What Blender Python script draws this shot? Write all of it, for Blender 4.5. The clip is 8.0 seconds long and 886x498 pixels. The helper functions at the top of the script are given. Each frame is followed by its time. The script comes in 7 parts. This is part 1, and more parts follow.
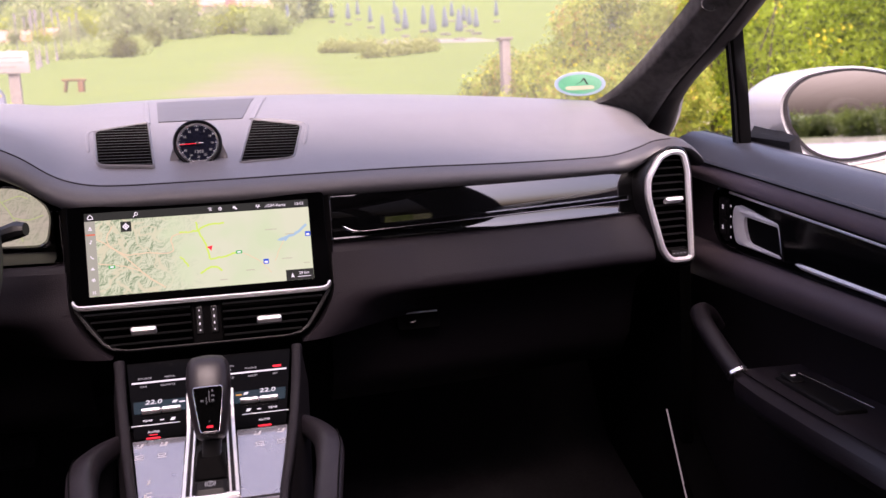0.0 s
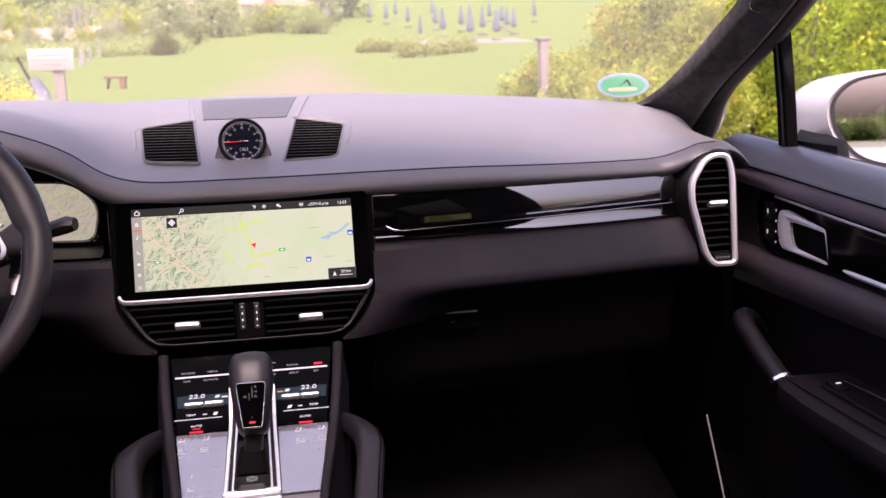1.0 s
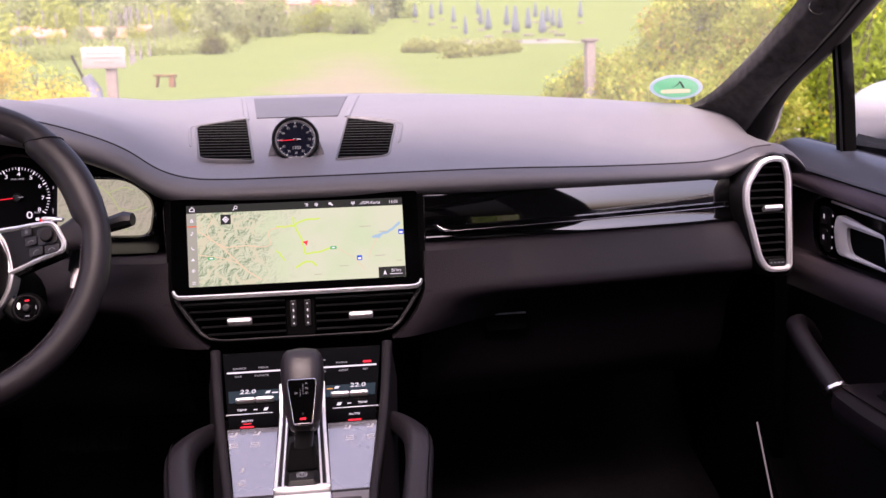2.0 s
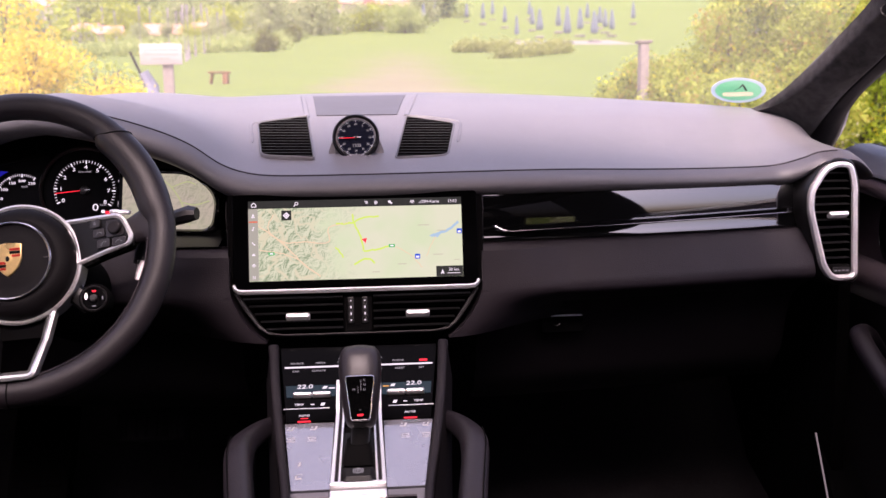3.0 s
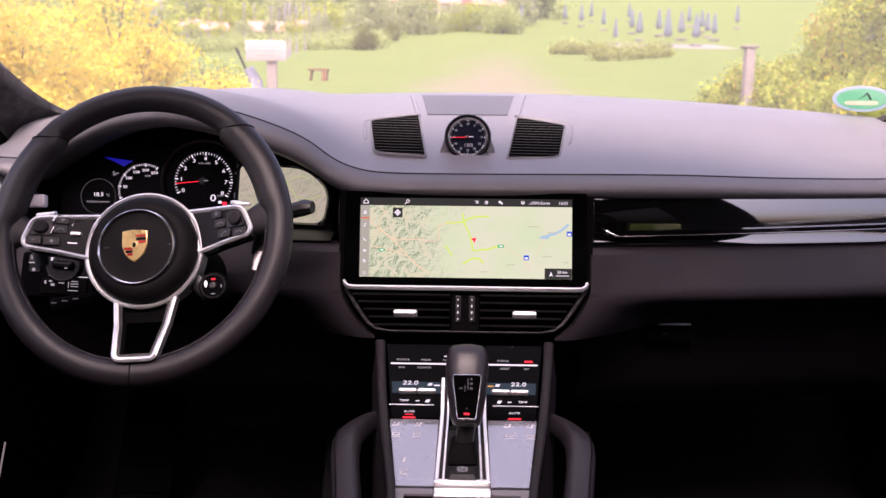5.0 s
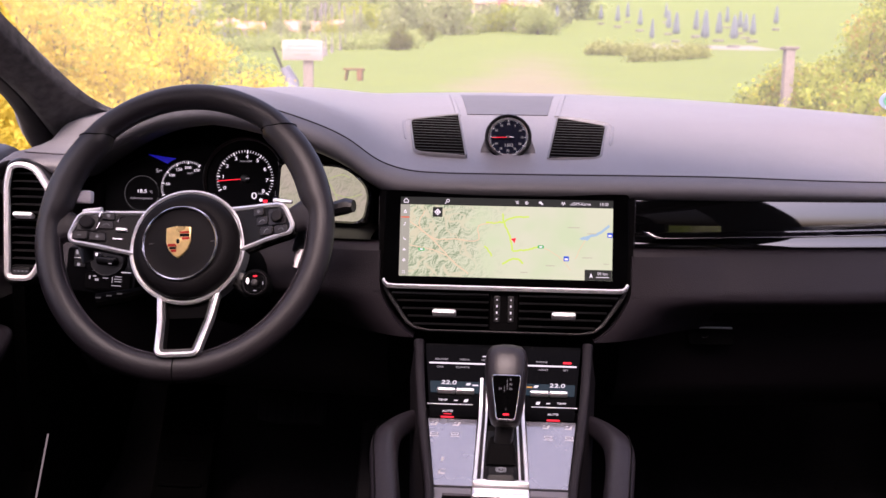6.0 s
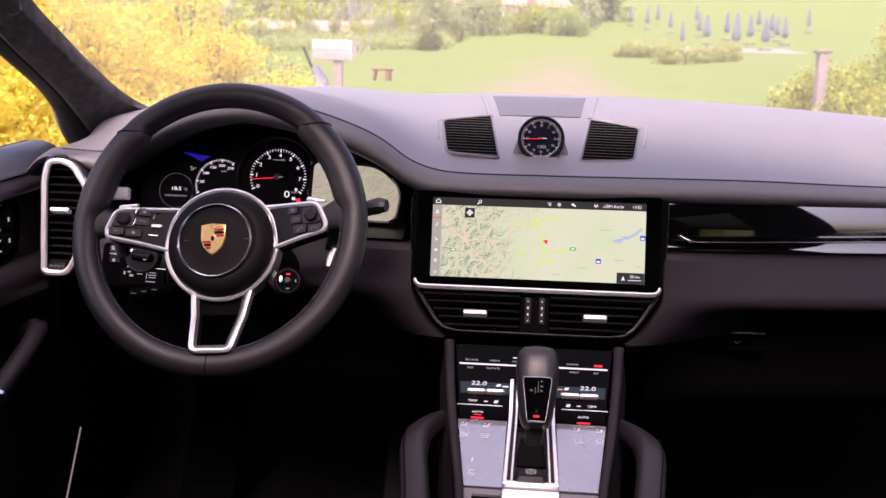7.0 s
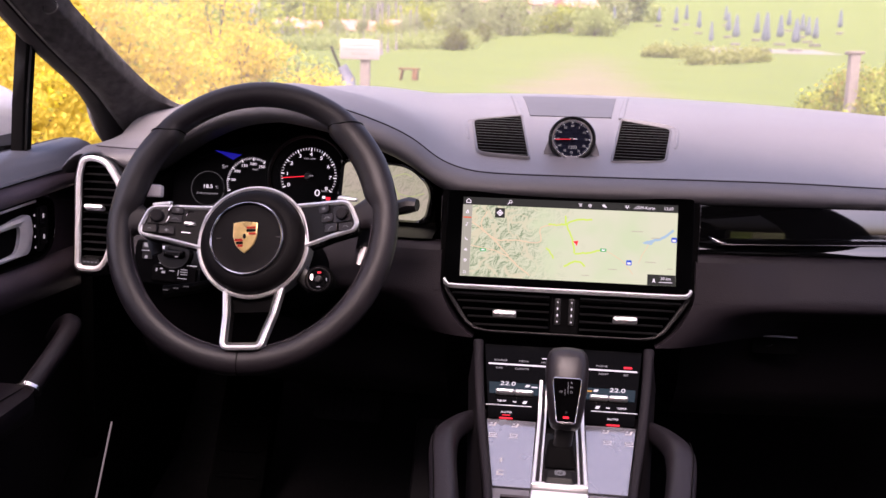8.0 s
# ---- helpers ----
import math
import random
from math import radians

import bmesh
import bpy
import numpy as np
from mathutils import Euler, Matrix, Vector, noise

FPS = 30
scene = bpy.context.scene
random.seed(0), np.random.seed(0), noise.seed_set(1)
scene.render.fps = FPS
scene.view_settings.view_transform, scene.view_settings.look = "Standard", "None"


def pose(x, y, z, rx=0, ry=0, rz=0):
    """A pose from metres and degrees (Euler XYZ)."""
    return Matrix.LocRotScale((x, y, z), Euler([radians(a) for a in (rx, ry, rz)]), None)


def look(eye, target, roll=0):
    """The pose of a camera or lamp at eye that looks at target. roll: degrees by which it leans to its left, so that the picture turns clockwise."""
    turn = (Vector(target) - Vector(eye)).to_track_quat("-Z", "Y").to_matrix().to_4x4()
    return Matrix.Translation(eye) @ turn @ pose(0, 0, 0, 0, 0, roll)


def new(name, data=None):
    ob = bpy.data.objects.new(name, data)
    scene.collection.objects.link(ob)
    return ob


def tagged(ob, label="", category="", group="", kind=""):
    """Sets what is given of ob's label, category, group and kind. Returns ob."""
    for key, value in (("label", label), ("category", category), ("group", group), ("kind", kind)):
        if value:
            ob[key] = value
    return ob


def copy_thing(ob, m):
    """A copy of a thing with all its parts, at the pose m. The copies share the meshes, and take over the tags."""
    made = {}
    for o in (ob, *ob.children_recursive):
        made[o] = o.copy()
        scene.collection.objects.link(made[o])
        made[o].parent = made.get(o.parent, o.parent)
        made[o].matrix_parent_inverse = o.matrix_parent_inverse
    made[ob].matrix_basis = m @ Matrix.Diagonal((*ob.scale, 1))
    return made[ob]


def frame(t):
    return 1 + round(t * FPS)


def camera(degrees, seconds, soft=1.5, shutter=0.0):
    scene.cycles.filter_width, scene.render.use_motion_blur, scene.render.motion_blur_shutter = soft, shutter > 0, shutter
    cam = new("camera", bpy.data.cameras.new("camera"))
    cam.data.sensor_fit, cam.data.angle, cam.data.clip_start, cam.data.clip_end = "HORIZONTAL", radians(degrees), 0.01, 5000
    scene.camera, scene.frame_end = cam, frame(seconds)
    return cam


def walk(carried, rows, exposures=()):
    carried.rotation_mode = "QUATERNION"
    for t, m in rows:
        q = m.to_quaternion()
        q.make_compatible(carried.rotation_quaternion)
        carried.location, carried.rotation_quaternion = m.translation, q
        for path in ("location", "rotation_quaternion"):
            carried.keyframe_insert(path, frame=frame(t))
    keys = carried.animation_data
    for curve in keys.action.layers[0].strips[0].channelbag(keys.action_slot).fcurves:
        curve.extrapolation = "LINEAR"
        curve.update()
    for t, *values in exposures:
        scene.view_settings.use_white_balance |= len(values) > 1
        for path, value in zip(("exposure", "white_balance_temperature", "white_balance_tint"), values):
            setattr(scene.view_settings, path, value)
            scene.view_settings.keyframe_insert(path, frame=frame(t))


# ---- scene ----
cam = camera(52.1, 8.0)
PATH = [
    (0, (0.068, -1.247, 1.193), (0.476, 0.686, 0.88), -2.7),
    (0.5, (0.065, -1.246, 1.193), (0.443, 0.693, 0.882), -2.5),
    (1, (0.058, -1.245, 1.194), (0.392, 0.702, 0.884), -2.2),
    (1.5, (0.053, -1.244, 1.194), (0.345, 0.711, 0.886), -2.0),
    (3, (0.03, -1.24, 1.194), (0.172, 0.732, 0.89), -0.9),
    (3.5, (0.024, -1.24, 1.194), (0.121, 0.735, 0.891), -0.6),
    (4, (0.016, -1.239, 1.193), (0.058, 0.738, 0.892), -0.2),
    (4.5, (0.009, -1.239, 1.193), (0.003, 0.738, 0.892), 0.2),
    (5, (0.002, -1.239, 1.194), (-0.051, 0.737, 0.892), 0.5),
    (6.5, (-0.012, -1.24, 1.193), (-0.165, 0.731, 0.891), 1.1),
    (7, (-0.016, -1.241, 1.193), (-0.197, 0.728, 0.891), 1.4),
    (7.5, (-0.019, -1.241, 1.193), (-0.226, 0.725, 0.89), 1.5),
    (8, (-0.023, -1.242, 1.193), (-0.258, 0.72, 0.889), 1.7),
]
walk(cam, [(t, look(eye, target, roll)) for t, eye, target, roll in PATH], [(0, 2.08, 6700, 34), (8, 2.08, 6700, 34)])
# The lens blurs the land outside a little: it is set on the dashboard.
cam.data.dof.use_dof = True
cam.data.dof.focus_distance = 1.28
cam.data.dof.aperture_fstop = 8.5

# ---------------------------------------------------------------- world and light
world = bpy.data.worlds.new("world")
scene.world = world
world.use_nodes = True
wn = world.node_tree.nodes
sky = wn.new("ShaderNodeTexSky")
sky.sky_type = 'NISHITA'
sky.sun_disc = False
sky.sun_elevation = radians(58)
sky.sun_rotation = radians(187)
sky.air_density, sky.dust_density, sky.ozone_density = 0.8, 7.0, 0.6
wn["Background"].inputs[1].default_value = 0.14
world.node_tree.links.new(sky.outputs[0], wn["Background"].inputs[0])
sun_data = bpy.data.lights.new("sun", 'SUN')
sun_data.energy, sun_data.angle, sun_data.color = 0.8, radians(25), (1.0, 0.96, 0.88)
sun = new("sun", sun_data)
# a veiled sun stands high behind the car
sun.matrix_world = look((0, 0, 30), (2.2, 18, 0))


# ---------------------------------------------------------------- materials
def mat(name, color, rough=0.5, metal=0.0, spec=0.5, vary=0.25, scale=30.0, bump=0.0, bump_scale=400.0,
        coat=0.0, island=0.0, color2=None, emit=0.0, detail=4.0):
    """A procedural surface: colour varied at two scales, roughness varied, fine relief."""
    m = bpy.data.materials.new(name)
    m.use_nodes = True
    nt = m.node_tree
    n, l = nt.nodes, nt.links
    b = n["Principled BSDF"]
    b.inputs["Roughness"].default_value = rough
    b.inputs["Metallic"].default_value = metal
    b.inputs["Specular IOR Level"].default_value = spec
    b.inputs["Coat Weight"].default_value = coat
    b.inputs["Coat Roughness"].default_value = 0.04
    co = n.new("ShaderNodeTexCoord")
    c2 = color2 or tuple(c * (1 - vary) for c in color)
    big, fine = n.new("ShaderNodeTexNoise"), n.new("ShaderNodeTexNoise")
    big.inputs["Scale"].default_value, fine.inputs["Scale"].default_value = scale / 6, scale
    big.inputs["Detail"].default_value = fine.inputs["Detail"].default_value = detail
    for t in (big, fine):
        l.new(co.outputs["Object"], t.inputs["Vector"])
    add = n.new("ShaderNodeMath")
    add.operation = 'MULTIPLY_ADD'
    add.inputs[1].default_value = 0.5
    l.new(big.outputs["Fac"], add.inputs[0])
    half = n.new("ShaderNodeMath")
    half.operation = 'MULTIPLY'
    half.inputs[1].default_value = 0.5
    l.new(fine.outputs["Fac"], half.inputs[0])
    l.new(half.outputs[0], add.inputs[2])
    ramp = n.new("ShaderNodeValToRGB")
    ramp.color_ramp.elements[0].position, ramp.color_ramp.elements[1].position = 0.32, 0.68
    ramp.color_ramp.elements[0].color = (*c2, 1)
    ramp.color_ramp.elements[1].color = (*color, 1)
    fac = add.outputs[0]
    if island:
        geo = n.new("ShaderNodeNewGeometry")
        mix = n.new("ShaderNodeMix")
        mix.inputs[0].default_value = island
        l.new(add.outputs[0], mix.inputs[2])
        l.new(geo.outputs["Random Per Island"], mix.inputs[3])
        fac = mix.outputs[0]
        ramp.color_ramp.elements[0].position, ramp.color_ramp.elements[1].position = 0.1, 0.9
    l.new(fac, ramp.inputs[0])
    l.new(ramp.outputs[0], b.inputs["Base Color"])
    if emit:
        l.new(ramp.outputs[0], b.inputs["Emission Color"])
        b.inputs["Emission Strength"].default_value = emit
    rr = n.new("ShaderNodeMapRange")
    rr.inputs["To Min"].default_value, rr.inputs["To Max"].default_value = rough * 0.85, min(1, rough * 1.15)
    l.new(big.outputs["Fac"], rr.inputs["Value"])
    l.new(rr.outputs[0], b.inputs["Roughness"])
    if bump:
        v = n.new("ShaderNodeTexVoronoi")
        v.inputs["Scale"].default_value = bump_scale
        l.new(co.outputs["Object"], v.inputs["Vector"])
        bp = n.new("ShaderNodeBump")
        bp.inputs["Strength"].default_value, bp.inputs["Distance"].default_value = bump, 0.0006
        l.new(v.outputs["Distance"], bp.inputs["Height"])
        l.new(bp.outputs[0], b.inputs["Normal"])
    return m


LAMP = 1.57     # brightness of the lit displays and symbols


def glow(name, color, strength):
    m = bpy.data.materials.new(name)
    m.use_nodes = True
    b = m.node_tree.nodes["Principled BSDF"]
    b.inputs["Base Color"].default_value = (0.01, 0.01, 0.01, 1)
    b.inputs["Roughness"].default_value = 0.3
    b.inputs["Specular IOR Level"].default_value = 0.08
    b.inputs["Emission Color"].default_value = (*color, 1)
    b.inputs["Emission Strength"].default_value = strength * LAMP
    return m


def pane_material(name, gloss=0.05, tint=(1, 1, 1), veil=0.0):
    m = bpy.data.materials.new(name)
    m.use_nodes = True
    n, l = m.node_tree.nodes, m.node_tree.links
    n.remove(n["Principled BSDF"])
    tr, gl, mx = n.new("ShaderNodeBsdfTransparent"), n.new("ShaderNodeBsdfGlossy"), n.new("ShaderNodeMixShader")
    tr.inputs[0].default_value = (*tint, 1)
    gl.inputs["Roughness"].default_value = 0.01
    mx.inputs[0].default_value = gloss
    l.new(tr.outputs[0], mx.inputs[1])
    l.new(gl.outputs[0], mx.inputs[2])
    last = mx
    if veil:
        # a pale scattering layer stands in for glare over the view
        tl, md = n.new("ShaderNodeBsdfTranslucent"), n.new("ShaderNodeMixShader")
        tl.inputs[0].default_value = (0.9, 0.88, 0.82, 1)
        md.inputs[0].default_value = veil
        l.new(mx.outputs[0], md.inputs[1])
        l.new(tl.outputs[0], md.inputs[2])
        last = md
    l.new(last.outputs[0], n["Material Output"].inputs[0])
    return m


# DASHTOP is the dash leather with windscreen sky light put in its colour.
DASHTOP = mat("sky-lightened dashboard leather", (0.136, 0.131, 0.140), 0.48, spec=1.0, bump=0.35, bump_scale=700, scale=25, vary=0.15)
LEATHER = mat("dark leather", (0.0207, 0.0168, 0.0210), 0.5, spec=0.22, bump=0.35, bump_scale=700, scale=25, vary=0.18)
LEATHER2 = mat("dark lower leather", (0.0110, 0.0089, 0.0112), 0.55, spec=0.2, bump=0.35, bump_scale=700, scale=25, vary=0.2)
# LEDGE carries the blue of the reflected sky in its base colour.
LEDGE = mat("sky-tinted ledge leather", (0.052, 0.056, 0.072), 0.42, spec=0.5, bump=0.3, bump_scale=700, scale=25, vary=0.18)
# SHOULDER and DOORLEATHER are lightened to stand in for window light.
SHOULDER = mat("window-lit shoulder leather", (0.200, 0.158, 0.186), 0.5, spec=0.3, bump=0.35, bump_scale=700, scale=25, vary=0.18)
DOORLEATHER = mat("window-lit door leather", (0.098, 0.077, 0.091), 0.5, spec=0.25, bump=0.35, bump_scale=700, scale=25, vary=0.18)
# Near-black leather that holds the footwell's shade for knee panels and lower doors.
DIMLEATHER = mat("near-black shaded leather", (0.0092, 0.0074, 0.0092), 0.5, spec=0.2, bump=0.35, bump_scale=700, scale=25, vary=0.18)
HANDLE = mat("handle leather", (0.0135, 0.0109, 0.0140), 0.42, spec=0.34, bump=0.35, bump_scale=700, scale=25, vary=0.18)
# ROLL is the same leather, darkened for the shade below the seam.
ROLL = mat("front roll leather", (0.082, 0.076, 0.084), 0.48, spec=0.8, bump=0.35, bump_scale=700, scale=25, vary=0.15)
RIMLEATHER = mat("smooth rim leather", (0.0150, 0.0122, 0.0152), 0.42, spec=0.42, bump=0.25, bump_scale=900, scale=40, vary=0.2)
PLATE = mat("soft grey cover", (0.070, 0.069, 0.076), 0.55, scale=60, vary=0.15)
PLASTIC = mat("black plastic", (0.007, 0.0065, 0.007), 0.45, scale=60, vary=0.3, bump=0.15, bump_scale=1200)
MATT = mat("matt black", (0.0025, 0.0023, 0.0025), 0.85, spec=0.06, scale=60, vary=0.3)
GLOSS = mat("black piano lacquer", (0.003, 0.003, 0.0034), 0.04, scale=20, vary=0.2, spec=0.8, coat=1.0)
VOID = mat("flat black cloth", (0.002, 0.002, 0.0022), 1.0, spec=0.0, scale=60)
DIALBLACK = mat("black dial", (0.003, 0.003, 0.0035), 0.6, spec=0.06, scale=40)
GLASSBLACK = mat("black touch glass", (0.0014, 0.0014, 0.0016), 0.12, spec=0.025, scale=20, vary=0.2)
HUBLEATHER = mat("fine black leather", (0.007, 0.0062, 0.007), 0.6, spec=0.10, bump=0.25, bump_scale=900, scale=40, vary=0.2)
GLOSS.node_tree.nodes["Principled BSDF"].inputs["Coat IOR"].default_value = 1.8
LACQUER = mat("black door lacquer", (0.003, 0.003, 0.0034), 0.14, spec=0.12, scale=20, vary=0.2)
# Grey is lifted a little for the window the spoke keys reflect.
KEYGREY = mat("dark grey key", (0.020, 0.0175, 0.0195), 0.42, spec=0.35, scale=90)
KEYBLACK = mat("soft black key", (0.005, 0.0046, 0.005), 0.5, spec=0.22, scale=90)
CHROME = mat("satin chrome", (0.88, 0.87, 0.88), 0.22, metal=1.0, scale=80, vary=0.06)
DARKCHROME = mat("dark chrome", (0.22, 0.21, 0.22), 0.25, metal=1.0, scale=80, vary=0.1)
BRIGHT = mat("bright satin aluminium", (0.90, 0.88, 0.90), 0.45, metal=0.45, scale=80, vary=0.05)
SILVER = mat("satin silver", (0.95, 0.94, 0.95), 0.40, metal=0.85, scale=80, vary=0.06)
CARPET = mat("black carpet", (0.015, 0.0135, 0.015), 0.95, spec=0.1, scale=150, vary=0.5, bump=0.6, bump_scale=500)
SUEDE = mat("charcoal suede", (0.060, 0.056, 0.060), 0.95, spec=0.2, scale=70, vary=0.92, bump=0.3, bump_scale=900)
SUEDE.node_tree.nodes["Principled BSDF"].inputs["Sheen Weight"].default_value = 0.2
SUEDE.node_tree.nodes["Principled BSDF"].inputs["Sheen Roughness"].default_value = 0.4
HEADLINER = mat("dark headliner", (0.016, 0.0148, 0.016), 0.9, scale=40, vary=0.2)
STITCH = mat("grey thread", (0.16, 0.14, 0.16), 0.8, scale=300)
WHITEPAINT = mat("white car paint", (0.3444, 0.3403, 0.3567), 0.25, scale=6, vary=0.04, coat=0.6)
# Blue tint puts sky colour into the glass against the brown horizon.
MIRROR = mat("mirror", (0.80, 0.82, 1.0), 0.01, metal=1.0, vary=0.01)
RUBBER = mat("black rubber", (0.015, 0.013, 0.015), 0.65, spec=0.25, scale=90)
PANE = pane_material("car glass", 0.045)
# The view's hazy glare is put into this pane.
SCREENGLASS = pane_material("glare-veiled windscreen glass", 0.045, veil=0.06)
WHITEGLOW = glow("white lit symbol", (0.9, 0.88, 0.95), 0.180)
DIMGLOW = glow("dim lit symbol", (0.75, 0.74, 0.8), 0.075)
SOFTGLOW = glow("soft lit symbol", (0.75, 0.74, 0.8), 0.055)
FAINTGLOW = glow("faint lit line", (0.7, 0.7, 0.72), 0.014)
REDGLOW = glow("red lit symbol", (1.0, 0.03, 0.05), 0.210)
BLUEGLOW = glow("blue lit symbol", (0.03, 0.03, 0.9), 0.045)
TEALGLOW = glow("dark teal display", (0.006, 0.03, 0.045), 0.150)


# ---------------------------------------------------------------- building helpers
def thing(name, loc, label, category, group="", kind=""):
    ob = new(name)
    ob.empty_display_size = 0.05
    ob.location = loc
    return tagged(ob, label, category, group, kind)


def mesh_of(name, bm, material, sharp=35.0):
    bmesh.ops.recalc_face_normals(bm, faces=bm.faces)
    limit = radians(sharp)
    for e in bm.edges:
        # creases and the rims of flat caps stay crisp
        fs = e.link_faces
        e.smooth = len(fs) == 2 and fs[0].material_index == fs[1].material_index and e.calc_face_angle(0.0) < limit
    for f in bm.faces:
        f.smooth = True
        f.material_index = 0
    me = bpy.data.meshes.new(name)
    bm.to_mesh(me)
    bm.free()
    me.materials.append(material)
    return me


def hang(ob, parent):
    ob.parent = parent
    if parent.data is None:
        ob.matrix_parent_inverse = parent.matrix_basis.inverted()
    return ob


def part(name, bm, material, parent, label="", sharp=35.0):
    ob = hang(new(name, mesh_of(name, bm, material, sharp)), parent)
    return tagged(ob, label) if label else ob


def solo(name, bm, material, label, category, group="", kind="", sharp=35.0):
    return tagged(new(name, mesh_of(name, bm, material, sharp)), label, category, group, kind)


def frm(origin, right, up):
    """A frame whose x is right, y is up and z comes out of the plane towards the viewer."""
    r = Vector(right).normalized()
    u = (Vector(up) - r * r.dot(Vector(up))).normalized()
    n = r.cross(u)
    m = Matrix((r, u, n)).transposed().to_4x4()
    m.translation = Vector(origin)
    return m


def loft(sections, closed=False, caps=False, bm=None):
    """A skin over sections of equal length."""
    bm = bm or bmesh.new()
    rows = [[bm.verts.new(p) for p in s] for s in sections]
    k = len(rows[0])
    for a, b in zip(rows, rows[1:]):
        for i in range(k if closed else k - 1):
            j = (i + 1) % k
            bm.faces.new((a[i], a[j], b[j], b[i]))
    if caps:
        bm.faces.new(rows[0]).material_index = 1
        bm.faces.new(rows[-1]).material_index = 1
    return bm


def prism(outline, m, z0, z1, bevel=0.0, seg=2, bm=None):
    """A plate with an outline in the frame m, from z0 to z1 along its normal; the front edge is rounded."""
    bm = bm or bmesh.new()
    if bevel:
        rings = [(0.0, z0)]
        for i in range(seg + 1):
            a = radians(90 * i / seg)
            rings.append((bevel * (1 - math.cos(a)), z1 - bevel + bevel * math.sin(a)))
    else:
        rings = [(0.0, z0), (0.0, z1)]
    secs = []
    for inset, z in rings:
        pts = inset_outline(outline, inset) if inset else outline
        secs.append([m @ Vector((x, y, z)) for x, y in pts])
    return loft(secs, True, True, bm)


def inset_outline(pts, d):
    """Moves a counter-clockwise outline inwards by d."""
    out, k = [], len(pts)
    area = sum(pts[i][0] * pts[(i + 1) % k][1] - pts[(i + 1) % k][0] * pts[i][1] for i in range(k))
    s = 1 if area > 0 else -1
    for i in range(k):
        p, q, r = Vector(pts[i - 1]), Vector(pts[i]), Vector(pts[(i + 1) % k])
        e1, e2 = (q - p).normalized(), (r - q).normalized()
        n1, n2 = Vector((-e1.y, e1.x)) * s, Vector((-e2.y, e2.x)) * s
        n = n1 + n2
        n = n / max(0.35, n.length_squared) * 2 if n.length > 1e-6 else n1
        out.append((q.x + n.x * d, q.y + n.y * d))
    return out


def rrect(w, h, r, seg=4, cx=0.0, cy=0.0):
    pts = []
    for sx, sy, a0 in ((1, 1, 0), (-1, 1, 90), (-1, -1, 180), (1, -1, 270)):
        for i in range(seg + 1):
            a = radians(a0 + 90 * i / seg)
            pts.append((cx + sx * (w / 2 - r) + r * math.cos(a), cy + sy * (h / 2 - r) + r * math.sin(a)))
    return pts


def rounded(corners, r, seg=4):
    """A polygon with its corners rounded; r may be one radius or a list."""
    out, k = [], len(corners)
    for i in range(k):
        p, q, s = Vector(corners[i - 1]), Vector(corners[i]), Vector(corners[(i + 1) % k])
        rad = r[i] if isinstance(r, (list, tuple)) else r
        a, b = (p - q), (s - q)
        d = min(rad, a.length * 0.48, b.length * 0.48)
        a, b = q + a.normalized() * d, q + b.normalized() * d
        for j in range(seg + 1):
            t = j / seg
            v = a * (1 - t) ** 2 + q * 2 * t * (1 - t) + b * t * t
            out.append((v.x, v.y))
    return out


def ellipse(rx, ry, n=32, cx=0.0, cy=0.0):
    return [(cx + rx * math.cos(2 * math.pi * i / n), cy + ry * math.sin(2 * math.pi * i / n)) for i in range(n)]


def band(outer, inner, m, z0, z1, bm=None, round_top=0.0):
    """A flat ring between two outlines of equal length, with thickness."""
    bm = bm or bmesh.new()
    mid = [((a[0] + b[0]) / 2, (a[1] + b[1]) / 2) for a, b in zip(outer, inner)]
    secs = [(outer, z0), (outer, z1 - round_top), (mid, z1), (inner, z1 - round_top), (inner, z0)]
    rows = [[bm.verts.new(m @ Vector((x, y, z))) for x, y in o] for o, z in secs]
    k = len(outer)
    for a, b in zip(rows, rows[1:] + rows[:1]):
        for i in range(k):
            bm.faces.new((a[i], a[(i + 1) % k], b[(i + 1) % k], b[i]))
    return bm


def curve_points(points, n):
    """A smooth line (Catmull-Rom) through points, n steps a span."""
    p = [Vector(q) for q in points]
    p = [p[0] * 2 - p[1]] + p + [p[-1] * 2 - p[-2]]
    out = []
    for i in range(1, len(p) - 2):
        for j in range(n):
            t = j / n
            a, b, c, d = p[i - 1], p[i], p[i + 1], p[i + 2]
            out.append(0.5 * ((2 * b) + (c - a) * t + (2 * a - 5 * b + 4 * c - d) * t * t + (3 * b - a - 3 * c + d) * t ** 3))
    return out + [p[-2]]


def sweep(points, rx, ry=None, up=(0, 0, 1), n=10, closed=False, bm=None, power=2.0):
    """A tube along points; rx across, ry along up; each a number or a list."""
    bm = bm or bmesh.new()
    pts = [Vector(p) for p in points]
    ry = rx if ry is None else ry
    k = len(pts)
    secs = []
    for i, p in enumerate(pts):
        a = pts[i - 1] if (i or closed) else p
        b = pts[(i + 1) % k] if (i < k - 1 or closed) else p
        d = (b - a).normalized()
        side = d.cross(Vector(up)).normalized()
        top = side.cross(d)
        x, y = (rx[i] if isinstance(rx, list) else rx), (ry[i] if isinstance(ry, list) else ry)
        sec = []
        for j in range(n):
            c, s = math.cos(2 * math.pi * j / n), math.sin(2 * math.pi * j / n)
            c, s = math.copysign(abs(c) ** (2 / power), c), math.copysign(abs(s) ** (2 / power), s)
            sec.append(p + side * x * c + top * y * s)
        secs.append(sec)
    if closed:
        secs.append(secs[0])
        bm = loft(secs, True, False, bm)
        bmesh.ops.remove_doubles(bm, verts=bm.verts, dist=1e-6)
        return bm
    return loft(secs, True, True, bm)


